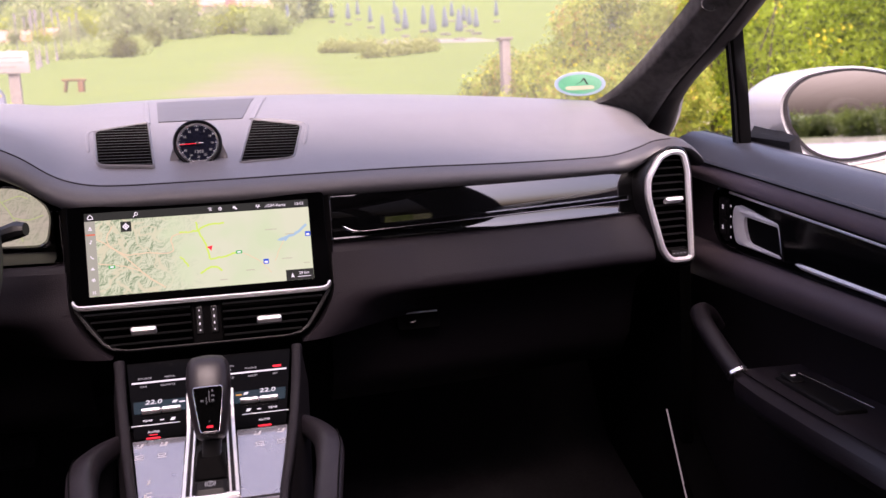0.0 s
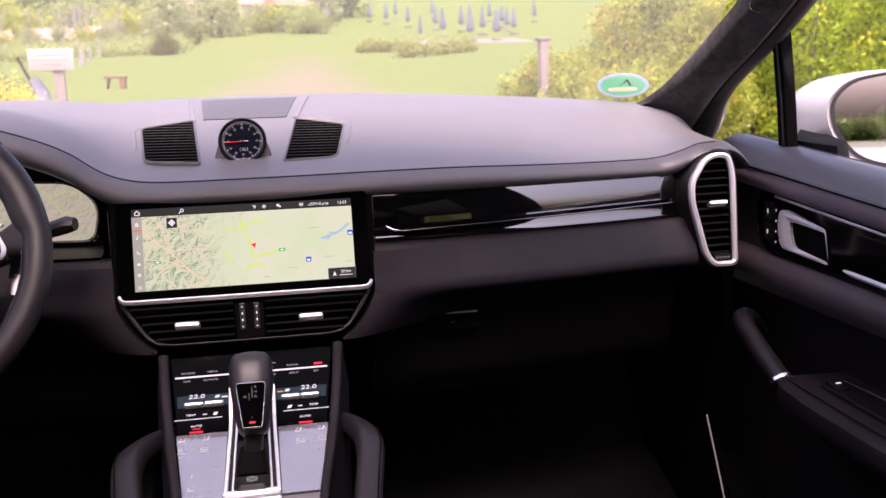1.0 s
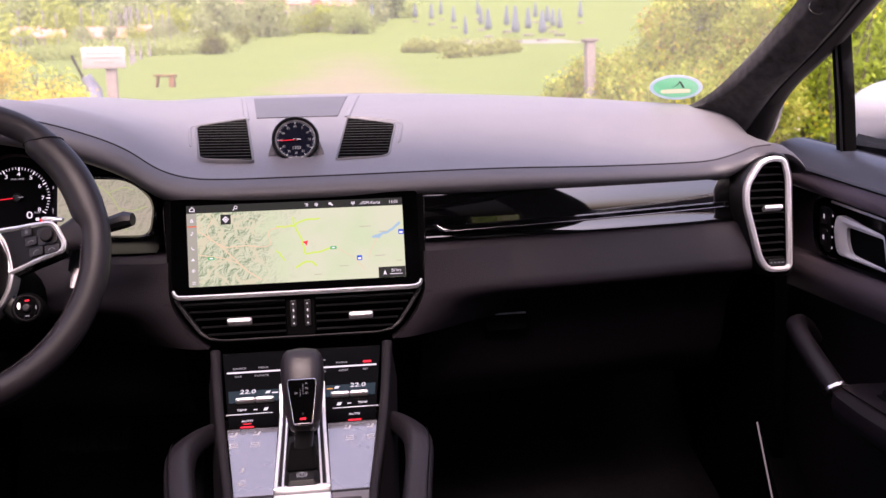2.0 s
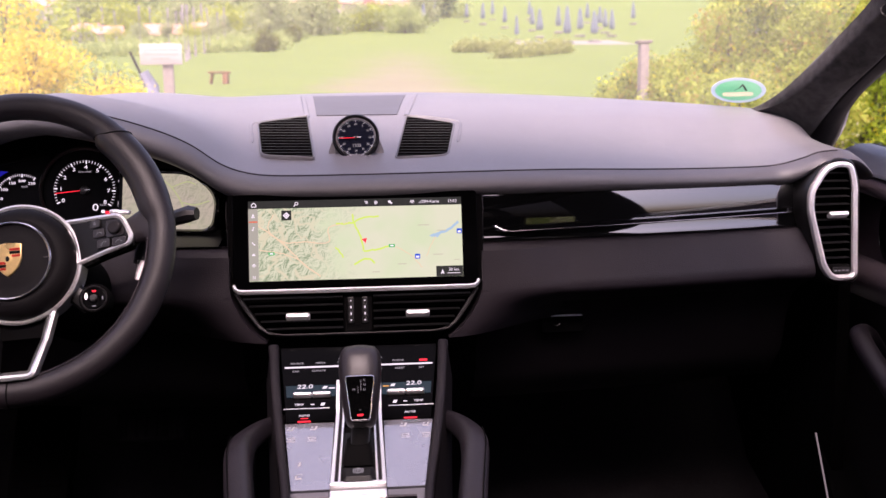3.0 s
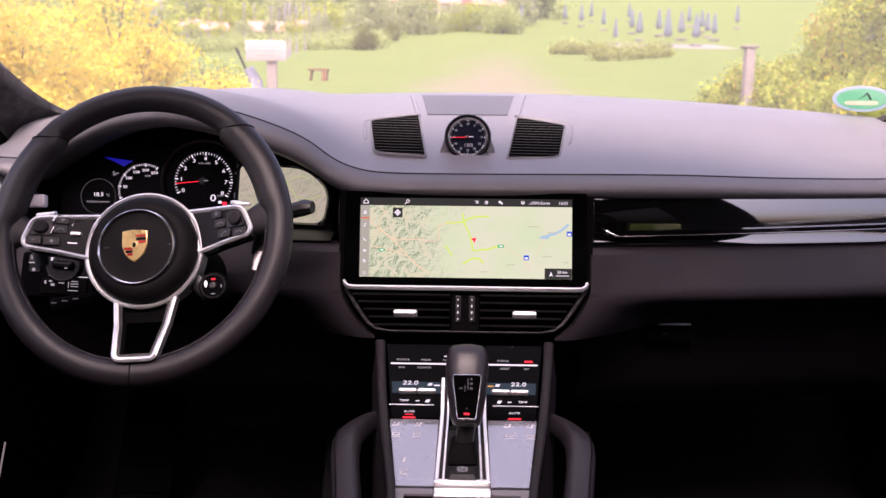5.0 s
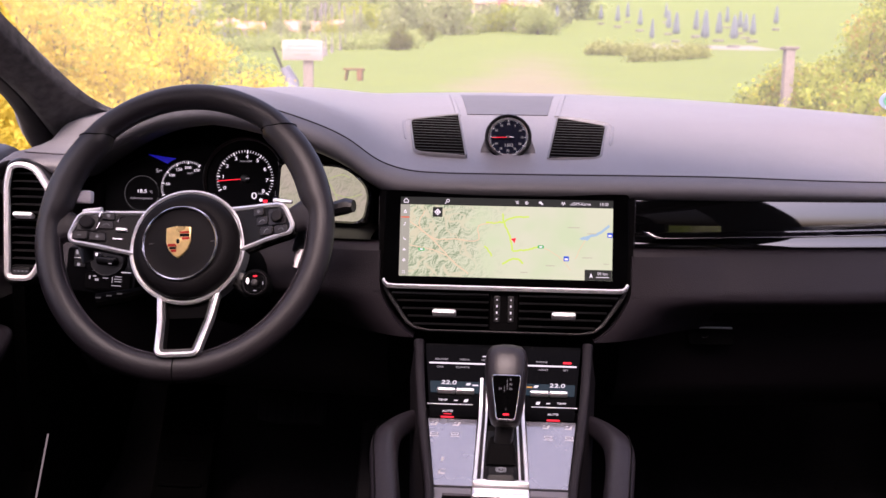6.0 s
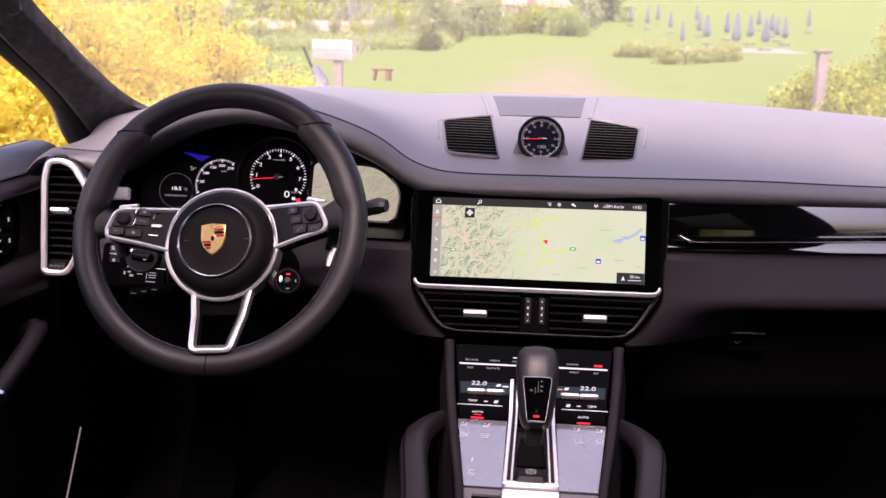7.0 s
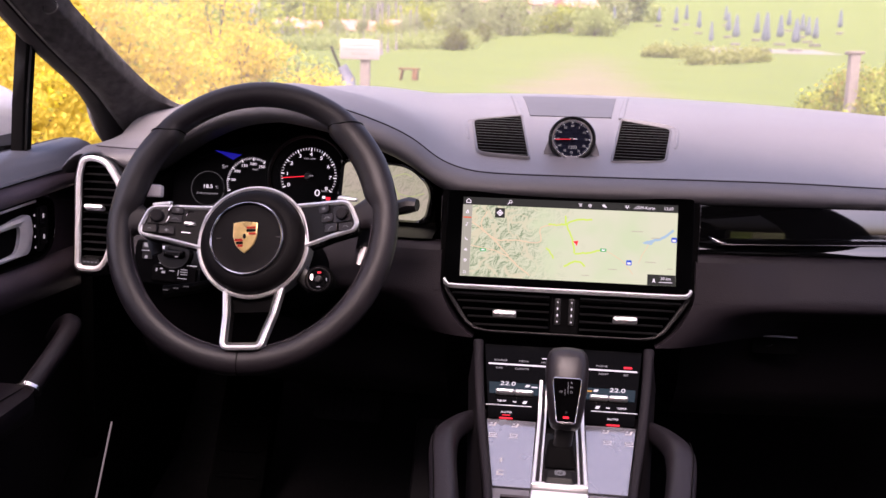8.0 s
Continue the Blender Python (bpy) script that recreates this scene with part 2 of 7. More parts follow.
def box(center, size, rot=(0, 0, 0), bevel=0.0, bm=None):
    m = pose(*center, *rot)
    w, d, h = size
    r = max(bevel, 0.0)
    if r:
        out = rrect(w, d, min(r, w * 0.45, d * 0.45), 2)
        b = bm or bmesh.new()
        secs = []
        for inset, z in ((r, -h / 2), (r * 0.3, -h / 2 + r * 0.3), (0, -h / 2 + r), (0, h / 2 - r), (r * 0.3, h / 2 - r * 0.3), (r, h / 2)):
            pts = [(x * (1 - 2 * inset / w), y * (1 - 2 * inset / d)) for x, y in out]
            secs.append([m @ Vector((x, y, z)) for x, y in pts])
        return loft(secs, True, True, b)
    return prism([(w / 2, d / 2), (-w / 2, d / 2), (-w / 2, -d / 2), (w / 2, -d / 2)], m, -h / 2, h / 2, bm=bm)


def thick(ob, t, offset=-1.0):
    s = ob.modifiers.new("thickness", 'SOLIDIFY')
    s.thickness, s.offset = t, offset
    return ob


def word(body, m, size, material, parent, name="lettering", align='CENTER', depth=0.0002, stretch=1.0, slant=0.0, label=""):
    """Letters in the built-in font, in the frame m, as a mesh part."""
    cu = bpy.data.curves.new("letters", 'FONT')
    cu.body, cu.size, cu.extrude, cu.align_x, cu.align_y, cu.shear = body, size, depth, align, 'CENTER', slant
    cu.resolution_u = 3
    tmp = bpy.data.objects.new("letters", cu)
    me = bpy.data.meshes.new_from_object(tmp)
    bpy.data.objects.remove(tmp)
    me.transform(m @ Matrix.Diagonal((stretch, 1, 1, 1)))
    me.materials.append(material) if not me.materials else None
    me.materials[0] = material
    ob = hang(new(name, me), parent)
    return tagged(ob, label) if label else ob


def clamp(v, a=0.0, b=1.0):
    return max(a, min(b, v))


def smooth(v):
    v = clamp(v)
    return v * v * (3 - 2 * v)


# ---------------------------------------------------------------- the dashboard's form
def face_y(x):
    """Where the dashboard's face stands at x: it wraps forward towards the doors."""
    return 0.005 + 0.187 * x * x - 0.03 * smooth((abs(x) - 0.63) / 0.07)


def along(x, knots):
    """A smooth line through a few (place, value) pairs."""
    if x <= knots[0][0]:
        return knots[0][1]
    for i in range(len(knots) - 1):
        (a, va), (b, vb) = knots[i], knots[i + 1]
        if x <= b:
            p, q = knots[max(i - 1, 0)], knots[min(i + 2, len(knots) - 1)]
            ta, tb = (vb - p[1]) / (b - p[0]) * (b - a), (q[1] - va) / (q[0] - a) * (b - a)
            t = (x - a) / (b - a)
            return va * (2 * t ** 3 - 3 * t * t + 1) + ta * (t ** 3 - 2 * t * t + t) + vb * (3 * t * t - 2 * t ** 3) + tb * (t ** 3 - t * t)
    return knots[-1][1]


# height of the stitched seam: level before the passenger, a hood over the instruments, raised at both ends
SEAM = [(-0.76, 1.120), (-0.70, 1.118), (-0.655, 1.119), (-0.615, 1.145), (-0.575, 1.169), (-0.52, 1.192), (-0.47, 1.202), (-0.42, 1.204), (-0.34, 1.190),
        (-0.268, 1.168), (-0.226, 1.149), (-0.185, 1.1215), (-0.15, 1.1090), (-0.11, 1.1045), (0.0, 1.1040), (0.28, 1.1045), (0.46, 1.1000), (0.60, 1.0985),
        (0.644, 1.1006), (0.678, 1.1110), (0.70, 1.1190), (0.76, 1.1220)]


def hump(x, half, rise):
    """The swelling of the pad behind the hood."""
    u = abs(x + 0.43) / half
    return rise * (1 - u * u) ** 2 if u < 1 else 0.0


def back_edge(x):
    return 0.74 - 0.55 * x * x, 1.231 - 0.083 * x * x


def tuck(x):
    """Height of the edge where the front roll tucks under."""
    return max(1.075 + 0.030 * smooth((abs(x) - 0.648) / 0.060), along(x, SEAM) - 0.034)


def pad_section(x):
    f = face_y(x)
    yb, zb = back_edge(x)
    zt, zs = tuck(x), along(x, SEAM)
    h = zs - zt
    e = 1 - 1.1 * x * x
    zr = zs + 0.0265 - 0.035 * x * x
    lift = hump(x, 0.29, 0.03)
    zm = 1.184 - 0.03 * x * x + lift * 1.45
    pts = [
        (f + 0.10, zt - 0.004), (f + 0.022, zt - 0.003), (f + 0.006, zt + 0.10 * h), (f + 0.003, zt + 0.35 * h), (f + 0.007, zt + 0.62 * h),
        (f + 0.016, zt + 0.86 * h), (f + 0.029, zs + 0.0008), (f + 0.035, zs + 0.0033), (f + 0.060, zs + 0.0115 * e), (f + 0.086, zs + 0.0205 * e),
        (f + 0.112, zs + 0.0280 * e),
        (f + 0.17, zr * 0.62 + zm * 0.38), (f + 0.28 - 0.1 * x * x, zm), ((f + 0.28 + yb) / 2, (zm + zb) / 2 + 0.008 + lift * 0.2),
        (yb - 0.03, zb + 0.001), (yb + 0.03, zb - 0.002), (yb + 0.05, zb - 0.05),
    ]
    # the ends roll down towards the doors
    roll = 0.026 * clamp((abs(x) - 0.742) / 0.045) ** 2
    return [Vector((x, y, z - roll)) for y, z in pts]


def top_point(x, y):
    """The place on the dashboard's top at x, y."""
    s = pad_section(x)[9:15]
    for a, b in zip(s, s[1:]):
        if a.y <= y <= b.y:
            return a.lerp(b, (y - a.y) / (b.y - a.y))
    return s[-1].copy() if y > s[-1].y else s[0].copy()


def seam_point(x, lift=0.0004):
    p = pad_section(x)[6].lerp(pad_section(x)[7], 0.5)
    return p + Vector((0, -lift, lift * 1.5))


dash = thing("dashboard", (0, 0.2, 0.7), "dark leather car dashboard with stitched pad and black lacquer trim", "dashboard")
xs = [-0.787, -0.782, -0.775, -0.768] + [i * 0.01 for i in range(-76, 77)] + [0.768, 0.775, 0.782, 0.787]
part("upper_pad", loft([pad_section(x)[7:] for x in xs]), DASHTOP, dash, "leather upper pad, sky light put in its grey", 60)
part("front_roll", loft([pad_section(x)[:8] for x in xs]), ROLL, dash, "leather front roll below the stitched seam, darkened for its shade", 60)

# double stitching along the pad's front roll
bm = bmesh.new()
x = -0.735
while x < 0.735:
    a, b = seam_point(x), seam_point(x + 0.0035)
    sweep([a, (a + b) / 2 + Vector((0, -0.0003, 0.0004)), b], 0.0005, n=4, bm=bm)
    x += 0.0052
tagged(part("stitching", bm, STITCH, dash, "fine grey thread seam"), kind="stuff")
bm = sweep([seam_point(-0.735 + 0.01 * i, -0.0002) + Vector((0, -0.0006, -0.0004)) for i in range(148)], 0.0013, n=5)
part("seam_groove", bm, MATT, dash)


def trim_y(x):
    return 0.005 + 0.187 * x * x


# lower face of the dashboard
def lower_section(x, z_top):
    f = trim_y(x) - 0.010 * smooth((abs(x) - 0.60) / 0.07)
    return [Vector((x, f + dy, z)) for dy, z in (
        (0.03, z_top), (0.003, z_top - 0.001), (-0.001, z_top - 0.006), (-0.012, 0.985), (-0.026, 0.957), (-0.031, 0.945), (-0.028, 0.938), (-0.016, 0.932),
        (0.02, 0.915), (0.045, 0.895), (0.06, 0.86), (0.075, 0.80), (0.12, 0.745), (0.24, 0.72), (0.42, 0.70))]


for x0, n in ((0.172, 69), (-0.69, 70)):
    xx = [x0 + 0.0075 * i for i in range(n)]
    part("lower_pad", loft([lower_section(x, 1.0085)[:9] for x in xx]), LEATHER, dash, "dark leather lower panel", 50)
    part("knee_panel", loft([lower_section(x, 1.0085)[8:] for x in xx]), DIMLEATHER, dash, "knee panel over the footwell, shade put in as black", 50)


# leather cheeks run from the lower panel round the centre vents
def lower_y(x, z):
    p = lower_section(x, 1.0085)[2:12]
    for a, b in zip(p, p[1:]):
        if b.z <= z <= a.z:
            return a.y + (b.y - a.y) * (a.z - z) / (a.z - b.z)
    return p[-1].y


for s in (-1, 1):
    rows = []
    for i in range(17):
        z = 1.000 - 0.0072 * i
        inner = along(z, [(0.862, 0.112), (0.880, 0.118), (0.892, 0.134), (0.905, 0.148), (0.930, 0.164), (0.950, 0.1715), (1.01, 0.1725)])
        y_in = -0.004 + 0.21 * (z - 1.02)
        row = []
        for j in range(15):
            u = j / 14
            x = inner + (0.34 - inner) * u
            row.append(Vector((s * x, y_in + (lower_y(x, z) - 0.0015 + 0.004 * u ** 3 - y_in) * smooth(u * 1.25), z)))
        rows.append([row[0] + Vector((0, 0.03, 0))] + row)
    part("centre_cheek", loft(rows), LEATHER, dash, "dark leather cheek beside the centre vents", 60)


# black lacquer band on the passenger side, with a chrome blade on it
def trim_section(x):
    f = trim_y(x)
    return [Vector((x, f + dy, z)) for dy, z in ((0.030, 1.0775), (0.0165, 1.0768), (0.0132, 1.0756), (0.0127, 1.0742), (0.0093, 1.0620), (0.0074, 1.0500), (0.0066, 1.0400), (0.0062, 1.0310), (0.0058, 1.0265),
                                                 (0.0047, 1.0210), (0.0032, 1.0155), (0.0016, 1.0125), (0.0018, 1.0105), (0.004, 1.0090), (0.02, 1.008))]


bm = loft([trim_section(0.1785 + 0.008 * i) for i in range(67)])
part("trim_band", bm, GLOSS, dash, "glossy black lacquer trim band", 50)


def blade_z(x):
    return 1.0265 + (x - 0.2) * 0.021


bm = bmesh.new()
pts = [(0.205 + 0.01 * i, trim_y(0.205 + 0.01 * i) - 0.004, blade_z(0.205 + 0.01 * i)) for i in range(46)]
loft([[Vector((x, y + 0.011, z + 0.0040)), Vector((x, y - 0.0031, z + 0.0036)), Vector((x, y - 0.0029, z - 0.0026)), Vector((x, y - 0.0006, z - 0.0042)), Vector((x, y + 0.010, z - 0.0046))] for x, y, z in pts], bm=bm)
blade = part("trim_blade", bm, GLOSS, dash, "raised glossy black blade on the trim", 20)
bm = sweep([(x, y - 0.0030, z - 0.0026) for x, y, z in pts], 0.0005, 0.0007, n=6)
part("chrome_line", bm, DARKCHROME, blade, "thin chrome line")
bm = sweep([(pts[0][0] - 0.012, pts[0][1] - 0.001, pts[0][2] + 0.006), (pts[0][0] - 0.003, pts[0][1] - 0.004, pts[0][2] + 0.001), (pts[1][0], pts[1][1] - 0.004, pts[1][2] - 0.0026)], [0.0004, 0.0011, 0.0007], n=6)
part("chrome_tip", bm, CHROME, blade, "bright chrome tip")
for s in (-1, 1):
    bm = sweep([(s * 0.1760, 0.0105, 1.074), (s * 0.1760, 0.006, 1.04), (s * 0.1755, 0.0045, 1.012)], 0.0006, 0.0009, n=6)
    part("chrome_edge", bm, DARKCHROME, dash, "thin dark chrome upright edge")

# Added black blocks stop daylight leaking past the end vents.
for s in (-1, 1):
    part("end_filler", box((s * 0.715, 0.172, 1.015), (0.17, 0.03, 0.13), (0, 0, s * 12), 0.006), MATT, dash, "matt black filler behind the end vent")

# glove box latch
gm = frm((0.302, 0.068, 0.874), (1, 0.03, 0), (0, 0.35, 1))
bm = prism(rrect(0.066, 0.026, 0.005), gm, -0.004, 0.002, 0.0015)
latch = part("glove_box_latch", bm, MATT, dash, "black latch recess")
# Bright lip drawn for the thin highlight on the latch's upper edge.
bm = box(tuple(gm @ Vector((0, 0.0125, 0.0035))), (0.060, 0.004, 0.0016), (15, 0, 0), 0.0004)
part("latch_lip", bm, BRIGHT, latch)
bm = sweep([gm @ Vector((-0.014, -0.001, 0.0035)), gm @ Vector((-0.010, -0.003, 0.004)), gm @ Vector((-0.004, 0.0005, 0.0035))], 0.0011, n=5)
part("latch_pin", bm, CHROME, latch)

# ---------------------------------------------------------------- head-up display cover and dash vents
hx0, hx1, hy0, hy1 = 0.067, 0.092, 0.302, 0.60
bm = bmesh.new()
secs = []
for i in range(9):
    y = hy0 + (hy1 - hy0) * i / 8
    w = hx0 + (hx1 - hx0) * i / 8
    secs.append([top_point(-w + 2 * w * j / 8, y) + Vector((0, 0, 0.0016)) for j in range(9)])
loft(secs, bm=bm)
thick(part("display_cover", bm, PLATE, dash, "darker grey trapezoid cover on the pad"), 0.0012)
for s in (-1, 1):
    pts = [top_point(s * (0.082 + 0.03 * t), 0.29 + 0.31 * t) + Vector((0, 0, 0.001)) for t in (0, 0.25, 0.5, 0.75, 1)]
    part("cover_ridge", sweep(pts, 0.0045, 0.002, n=8), DASHTOP, dash)


def dash_vent(s):
    c = [(0.061, 0.094), (0.135, 0.104), (0.157, 0.249), (0.083, 0.283)]
    plan = [(s * x, y) for x, y in c]
    o = top_point(s * 0.109, 0.183)
    ax = (top_point(0.15 * s, 0.183) - top_point(0.07 * s, 0.183)) * s
    ay = top_point(s * 0.109, 0.27) - top_point(s * 0.109, 0.10)
    k = ay.length / ay.y
    m = frm(o, ax, ay)
    inv = m.inverted()
    # the grille's plane clears the curved pad
    over = max((inv @ top_point(s * (0.061 + 0.012 * i), 0.095 + 0.0185 * j)).z for i in range(9) for j in range(11))
    m = m @ Matrix.Translation((0, 0, over + 0.0004))
    outl = rounded([(x - s * 0.109, (y - 0.183) * k) for x, y in plan], [0.003, 0.016, 0.012, 0.003], 5)
    if s < 0:
        outl = outl[::-1]
    v = thing("dash_vent", o, "black slatted loudspeaker vent set into the dashboard top", "air vent", "dashboard top vents")
    part("backing", prism(outl, m, -0.014, 0.0), VOID, v)
    lip = inset_outline(outl, -0.0032)
    part("surround", band(lip, inset_outline(outl, -0.0004), m, -0.016, 0.0016, round_top=0.0012), DASHTOP, v, "leather-grained lip", 60)
    ridge = curve_points([Vector((s * x, y, 0)) for x, y in ((0.088, 0.297), (0.122, 0.283), (0.156, 0.268), (0.168, 0.252), (0.163, 0.205), (0.156, 0.160))], 5)
    part("ridge", sweep([top_point(p.x, p.y) - Vector((0, 0, 0.0006)) for p in ridge], [0.001] + [0.0034] * (len(ridge) - 2) + [0.001], 0.0022, n=8), DASHTOP, v, "faint raised ridge", 60)
    lo, hi = min(p[1] for p in outl), max(p[1] for p in outl)
    for i in range(15):
        y = lo + (hi - lo) * (i + 0.5) / 15
        cr = [x0 + (x1 - x0) * (y - y0) / (y1 - y0) for (x0, y0), (x1, y1) in zip(outl, outl[1:] + outl[:1]) if (y0 - y) * (y1 - y) < 0]
        if len(cr) > 1:
            part("slat", sweep([m @ Vector((min(cr), y, 0.0004)), m @ Vector((max(cr), y, 0.0004))], 0.0004, 0.0004, n=6), SLATGREY, v)
    return v


SLATGREY = mat("grey vent slat", (0.06, 0.06, 0.065), 0.6, scale=200, vary=0.2)
dash_vent(1)
dash_vent(-1)


# ---------------------------------------------------------------- clock on the dashboard
def clock():
    c = Vector((0.001, 0.121, 1.1550))
    m = frm(c, (1, 0, 0), (0, 0.33, 1))
    k = thing("dashboard_clock", c, "round black stopwatch dial with white figures and a red hand", "clock")
    R = 0.0340
    secs = []
    for z, r in ((-0.05, 0.55), (-0.03, 0.95), (-0.008, 1.0), (0.004, 1.02), (0.006, 0.97), (0.003, 0.89), (-0.002, 0.87)):
        secs.append([m @ Vector((x, y, z)) for x, y in ellipse(R * r, R * r, 40)])
    part("housing", loft(secs, True), KEYBLACK, k, "glossy black housing", 60)
    part("bezel", band(ellipse(R * 0.88, R * 0.88, 40), ellipse(R * 0.815, R * 0.815, 40), m, -0.001, 0.0038, round_top=0.002), SILVER, k, "chrome ring")
    face = part("dial", prism(ellipse(R * 0.84, R * 0.84, 40), m, -0.004, 0.0002), mat("dial face", (0.006, 0.007, 0.016), 0.5, scale=50, spec=0.04), k, "dark blue-black dial")
    for i in range(60):
        a = radians(90 - i * 6)
        big = i % 5 == 0
        r0, r1 = R * (0.72 if big else 0.76), R * 0.79
        w = 0.0004 if big else 0.00018
        bmv = sweep([m @ Vector((r0 * math.cos(a), r0 * math.sin(a), 0.0008)), m @ Vector((r1 * math.cos(a), r1 * math.sin(a), 0.0008))], w, w, n=4)
        part("tick", bmv, WHITEGLOW, face)
    for i in range(12):
        a = radians(90 - i * 30)
        tm = m @ Matrix.Translation((R * 0.60 * math.cos(a), R * 0.60 * math.sin(a), 0.0008))
        word(str(60 if i == 0 else i * 5), tm, 0.0044, DIMGLOW, face, "figure")
    word("1303", m @ Matrix.Translation((0.001, -0.0125, 0.0008)), 0.0068, DIMGLOW, face, "figure")
    part("hand", sweep([m @ Vector((0.003, -0.0002, 0.0016)), m @ Vector((-0.0245, -0.001, 0.0016))], [0.0011, 0.0006], 0.0004, n=4), REDGLOW, k, "red hand")
    part("hand", sweep([m @ Vector((-0.003, 0.001, 0.0020)), m @ Vector((0.008, 0.0, 0.0020))], [0.0008, 0.0012], 0.0004, n=4), WHITEGLOW, k, "short white hand")
    part("hub", prism(ellipse(0.0022, 0.0022, 14), m, 0.001, 0.003, 0.001), KEYGREY, k)
    for sx in (-1, 1):
        wd = [(sx * 0.0345, 0.000), (sx * 0.0405, -0.018), (sx * 0.0420, -0.036), (sx * 0.012, -0.036), (sx * 0.024, -0.026)]
        part("foot_wedge", prism(wd if sx < 0 else wd[::-1], m, -0.03, -0.004, 0.001), ROLL, k, "dark wedge at the foot")


clock()

# ---------------------------------------------------------------- centre display
TILT_S = radians(12)
SCR = frm((0, 0, 1.02), (1, 0, 0), (0, math.sin(TILT_S), math.cos(TILT_S)))


def at_screen(u, v, w=0.0):
    return SCR @ Matrix.Translation((u, v, w))


def map_material(name, power, warm, alpine=1.0):
    m = bpy.data.materials.new(name)
    m.use_nodes = True
    n, l = m.node_tree.nodes, m.node_tree.links
    b = n["Principled BSDF"]
    co = n.new("ShaderNodeTexCoord")
    sep = n.new("ShaderNodeSeparateXYZ")
    l.new(co.outputs["Object"], sep.inputs[0])
    # shaded relief: the height here less the height a little to the south-east
    def relief(dx, dz):
        sh = n.new("ShaderNodeMapping")
        sh.inputs["Location"].default_value = (dx, 0, dz)
        tx = n.new("ShaderNodeTexNoise")
        tx.inputs["Scale"].default_value, tx.inputs["Detail"].default_value = 75.0, 5.0
        tx.inputs["Roughness"].default_value, tx.inputs["Distortion"].default_value = 0.62, 0.8
        l.new(co.outputs["Object"], sh.inputs["Vector"])
        l.new(sh.outputs[0], tx.inputs["Vector"])
        return tx

    here, there = relief(0, 0), relief(0.0011, -0.0011)
    diff = n.new("ShaderNodeMath")
    diff.operation = 'SUBTRACT'
    l.new(here.outputs["Fac"], diff.inputs[0])
    l.new(there.outputs["Fac"], diff.inputs[1])
    gain = n.new("ShaderNodeMath")
    gain.operation = 'MULTIPLY_ADD'
    gain.inputs[1].default_value, gain.inputs[2].default_value = 4.5, 0.5
    l.new(diff.outputs[0], gain.inputs[0])
    relr = n.new("ShaderNodeValToRGB")
    e = relr.color_ramp.elements
    e[0].position, e[0].color = 0.18, (0.27, 0.39, 0.23, 1)
    e[1].position, e[1].color = 0.62, (0.70, 0.79, 0.55, 1)
    l.new(gain.outputs[0], relr.inputs[0])
    # pale valleys wind between the mountains
    val = n.new("ShaderNodeTexNoise")
    val.inputs["Scale"].default_value, val.inputs["Detail"].default_value, val.inputs["Distortion"].default_value = 24.0, 3.0, 0.9
    l.new(co.outputs["Object"], val.inputs["Vector"])
    cen, mag, vr = n.new("ShaderNodeMath"), n.new("ShaderNodeMath"), n.new("ShaderNodeMapRange")
    cen.operation, mag.operation = 'SUBTRACT', 'ABSOLUTE'
    cen.inputs[1].default_value = 0.5
    l.new(val.outputs["Fac"], cen.inputs[0])
    l.new(cen.outputs[0], mag.inputs[0])
    vr.inputs["From Min"].default_value, vr.inputs["From Max"].default_value = 0.008, 0.030
    l.new(mag.outputs[0], vr.inputs["Value"])
    alps = n.new("ShaderNodeMix")
    alps.data_type = 'RGBA'
    alps.inputs[6].default_value = (0.72, 0.74, 0.50, 1)
    l.new(vr.outputs[0], alps.inputs[0])
    l.new(relr.outputs[0], alps.inputs[7])
    low = n.new("ShaderNodeTexNoise")
    low.inputs["Scale"].default_value = 20.0
    l.new(co.outputs["Object"], low.inputs["Vector"])
    lowr = n.new("ShaderNodeValToRGB")
    e = lowr.color_ramp.elements
    e[0].position, e[0].color = 0.35, (0.66, 0.83, 0.52, 1)
    e[1].position, e[1].color = 0.6, (0.74, 0.83, 0.59, 1)
    l.new(low.outputs["Fac"], lowr.inputs[0])
    edge = n.new("ShaderNodeMath")
    edge.operation = 'MULTIPLY_ADD'
    edge.inputs[1].default_value, edge.inputs[2].default_value = -9.0, 0.0
    l.new(sep.outputs["X"], edge.inputs[0])
    wob = n.new("ShaderNodeMath")
    wob.operation = 'MULTIPLY_ADD'
    wob.inputs[1].default_value = 1.6
    l.new(low.outputs["Fac"], wob.inputs[0])
    l.new(edge.outputs[0], wob.inputs[2])
    rng = n.new("ShaderNodeMapRange")
    rng.inputs["From Min"].default_value, rng.inputs["From Max"].default_value = 0.85, 1.5
    l.new(wob.outputs[0], rng.inputs["Value"])
    mix = n.new("ShaderNodeMix")
    mix.data_type = 'RGBA'
    rng.inputs["To Max"].default_value = alpine
    l.new(rng.outputs[0], mix.inputs[0])
    l.new(lowr.outputs[0], mix.inputs[6])
    l.new(alps.outputs[2], mix.inputs[7])
    l.new(mix.outputs[2], b.inputs["Emission Color"])
    b.inputs["Emission Strength"].default_value = power * LAMP
    for ramp in (relr, lowr):
        for e in ramp.color_ramp.elements:
            c = e.color
            e.color = (c[0] * (1 + 0.15 * warm), c[1] * (1 - 0.15 * warm), c[2], 1)
    b.inputs["Base Color"].default_value = (0.01, 0.01, 0.01, 1)
    b.inputs["Roughness"].default_value = 0.2
    b.inputs["Specular IOR Level"].default_value = 0.1
    return m


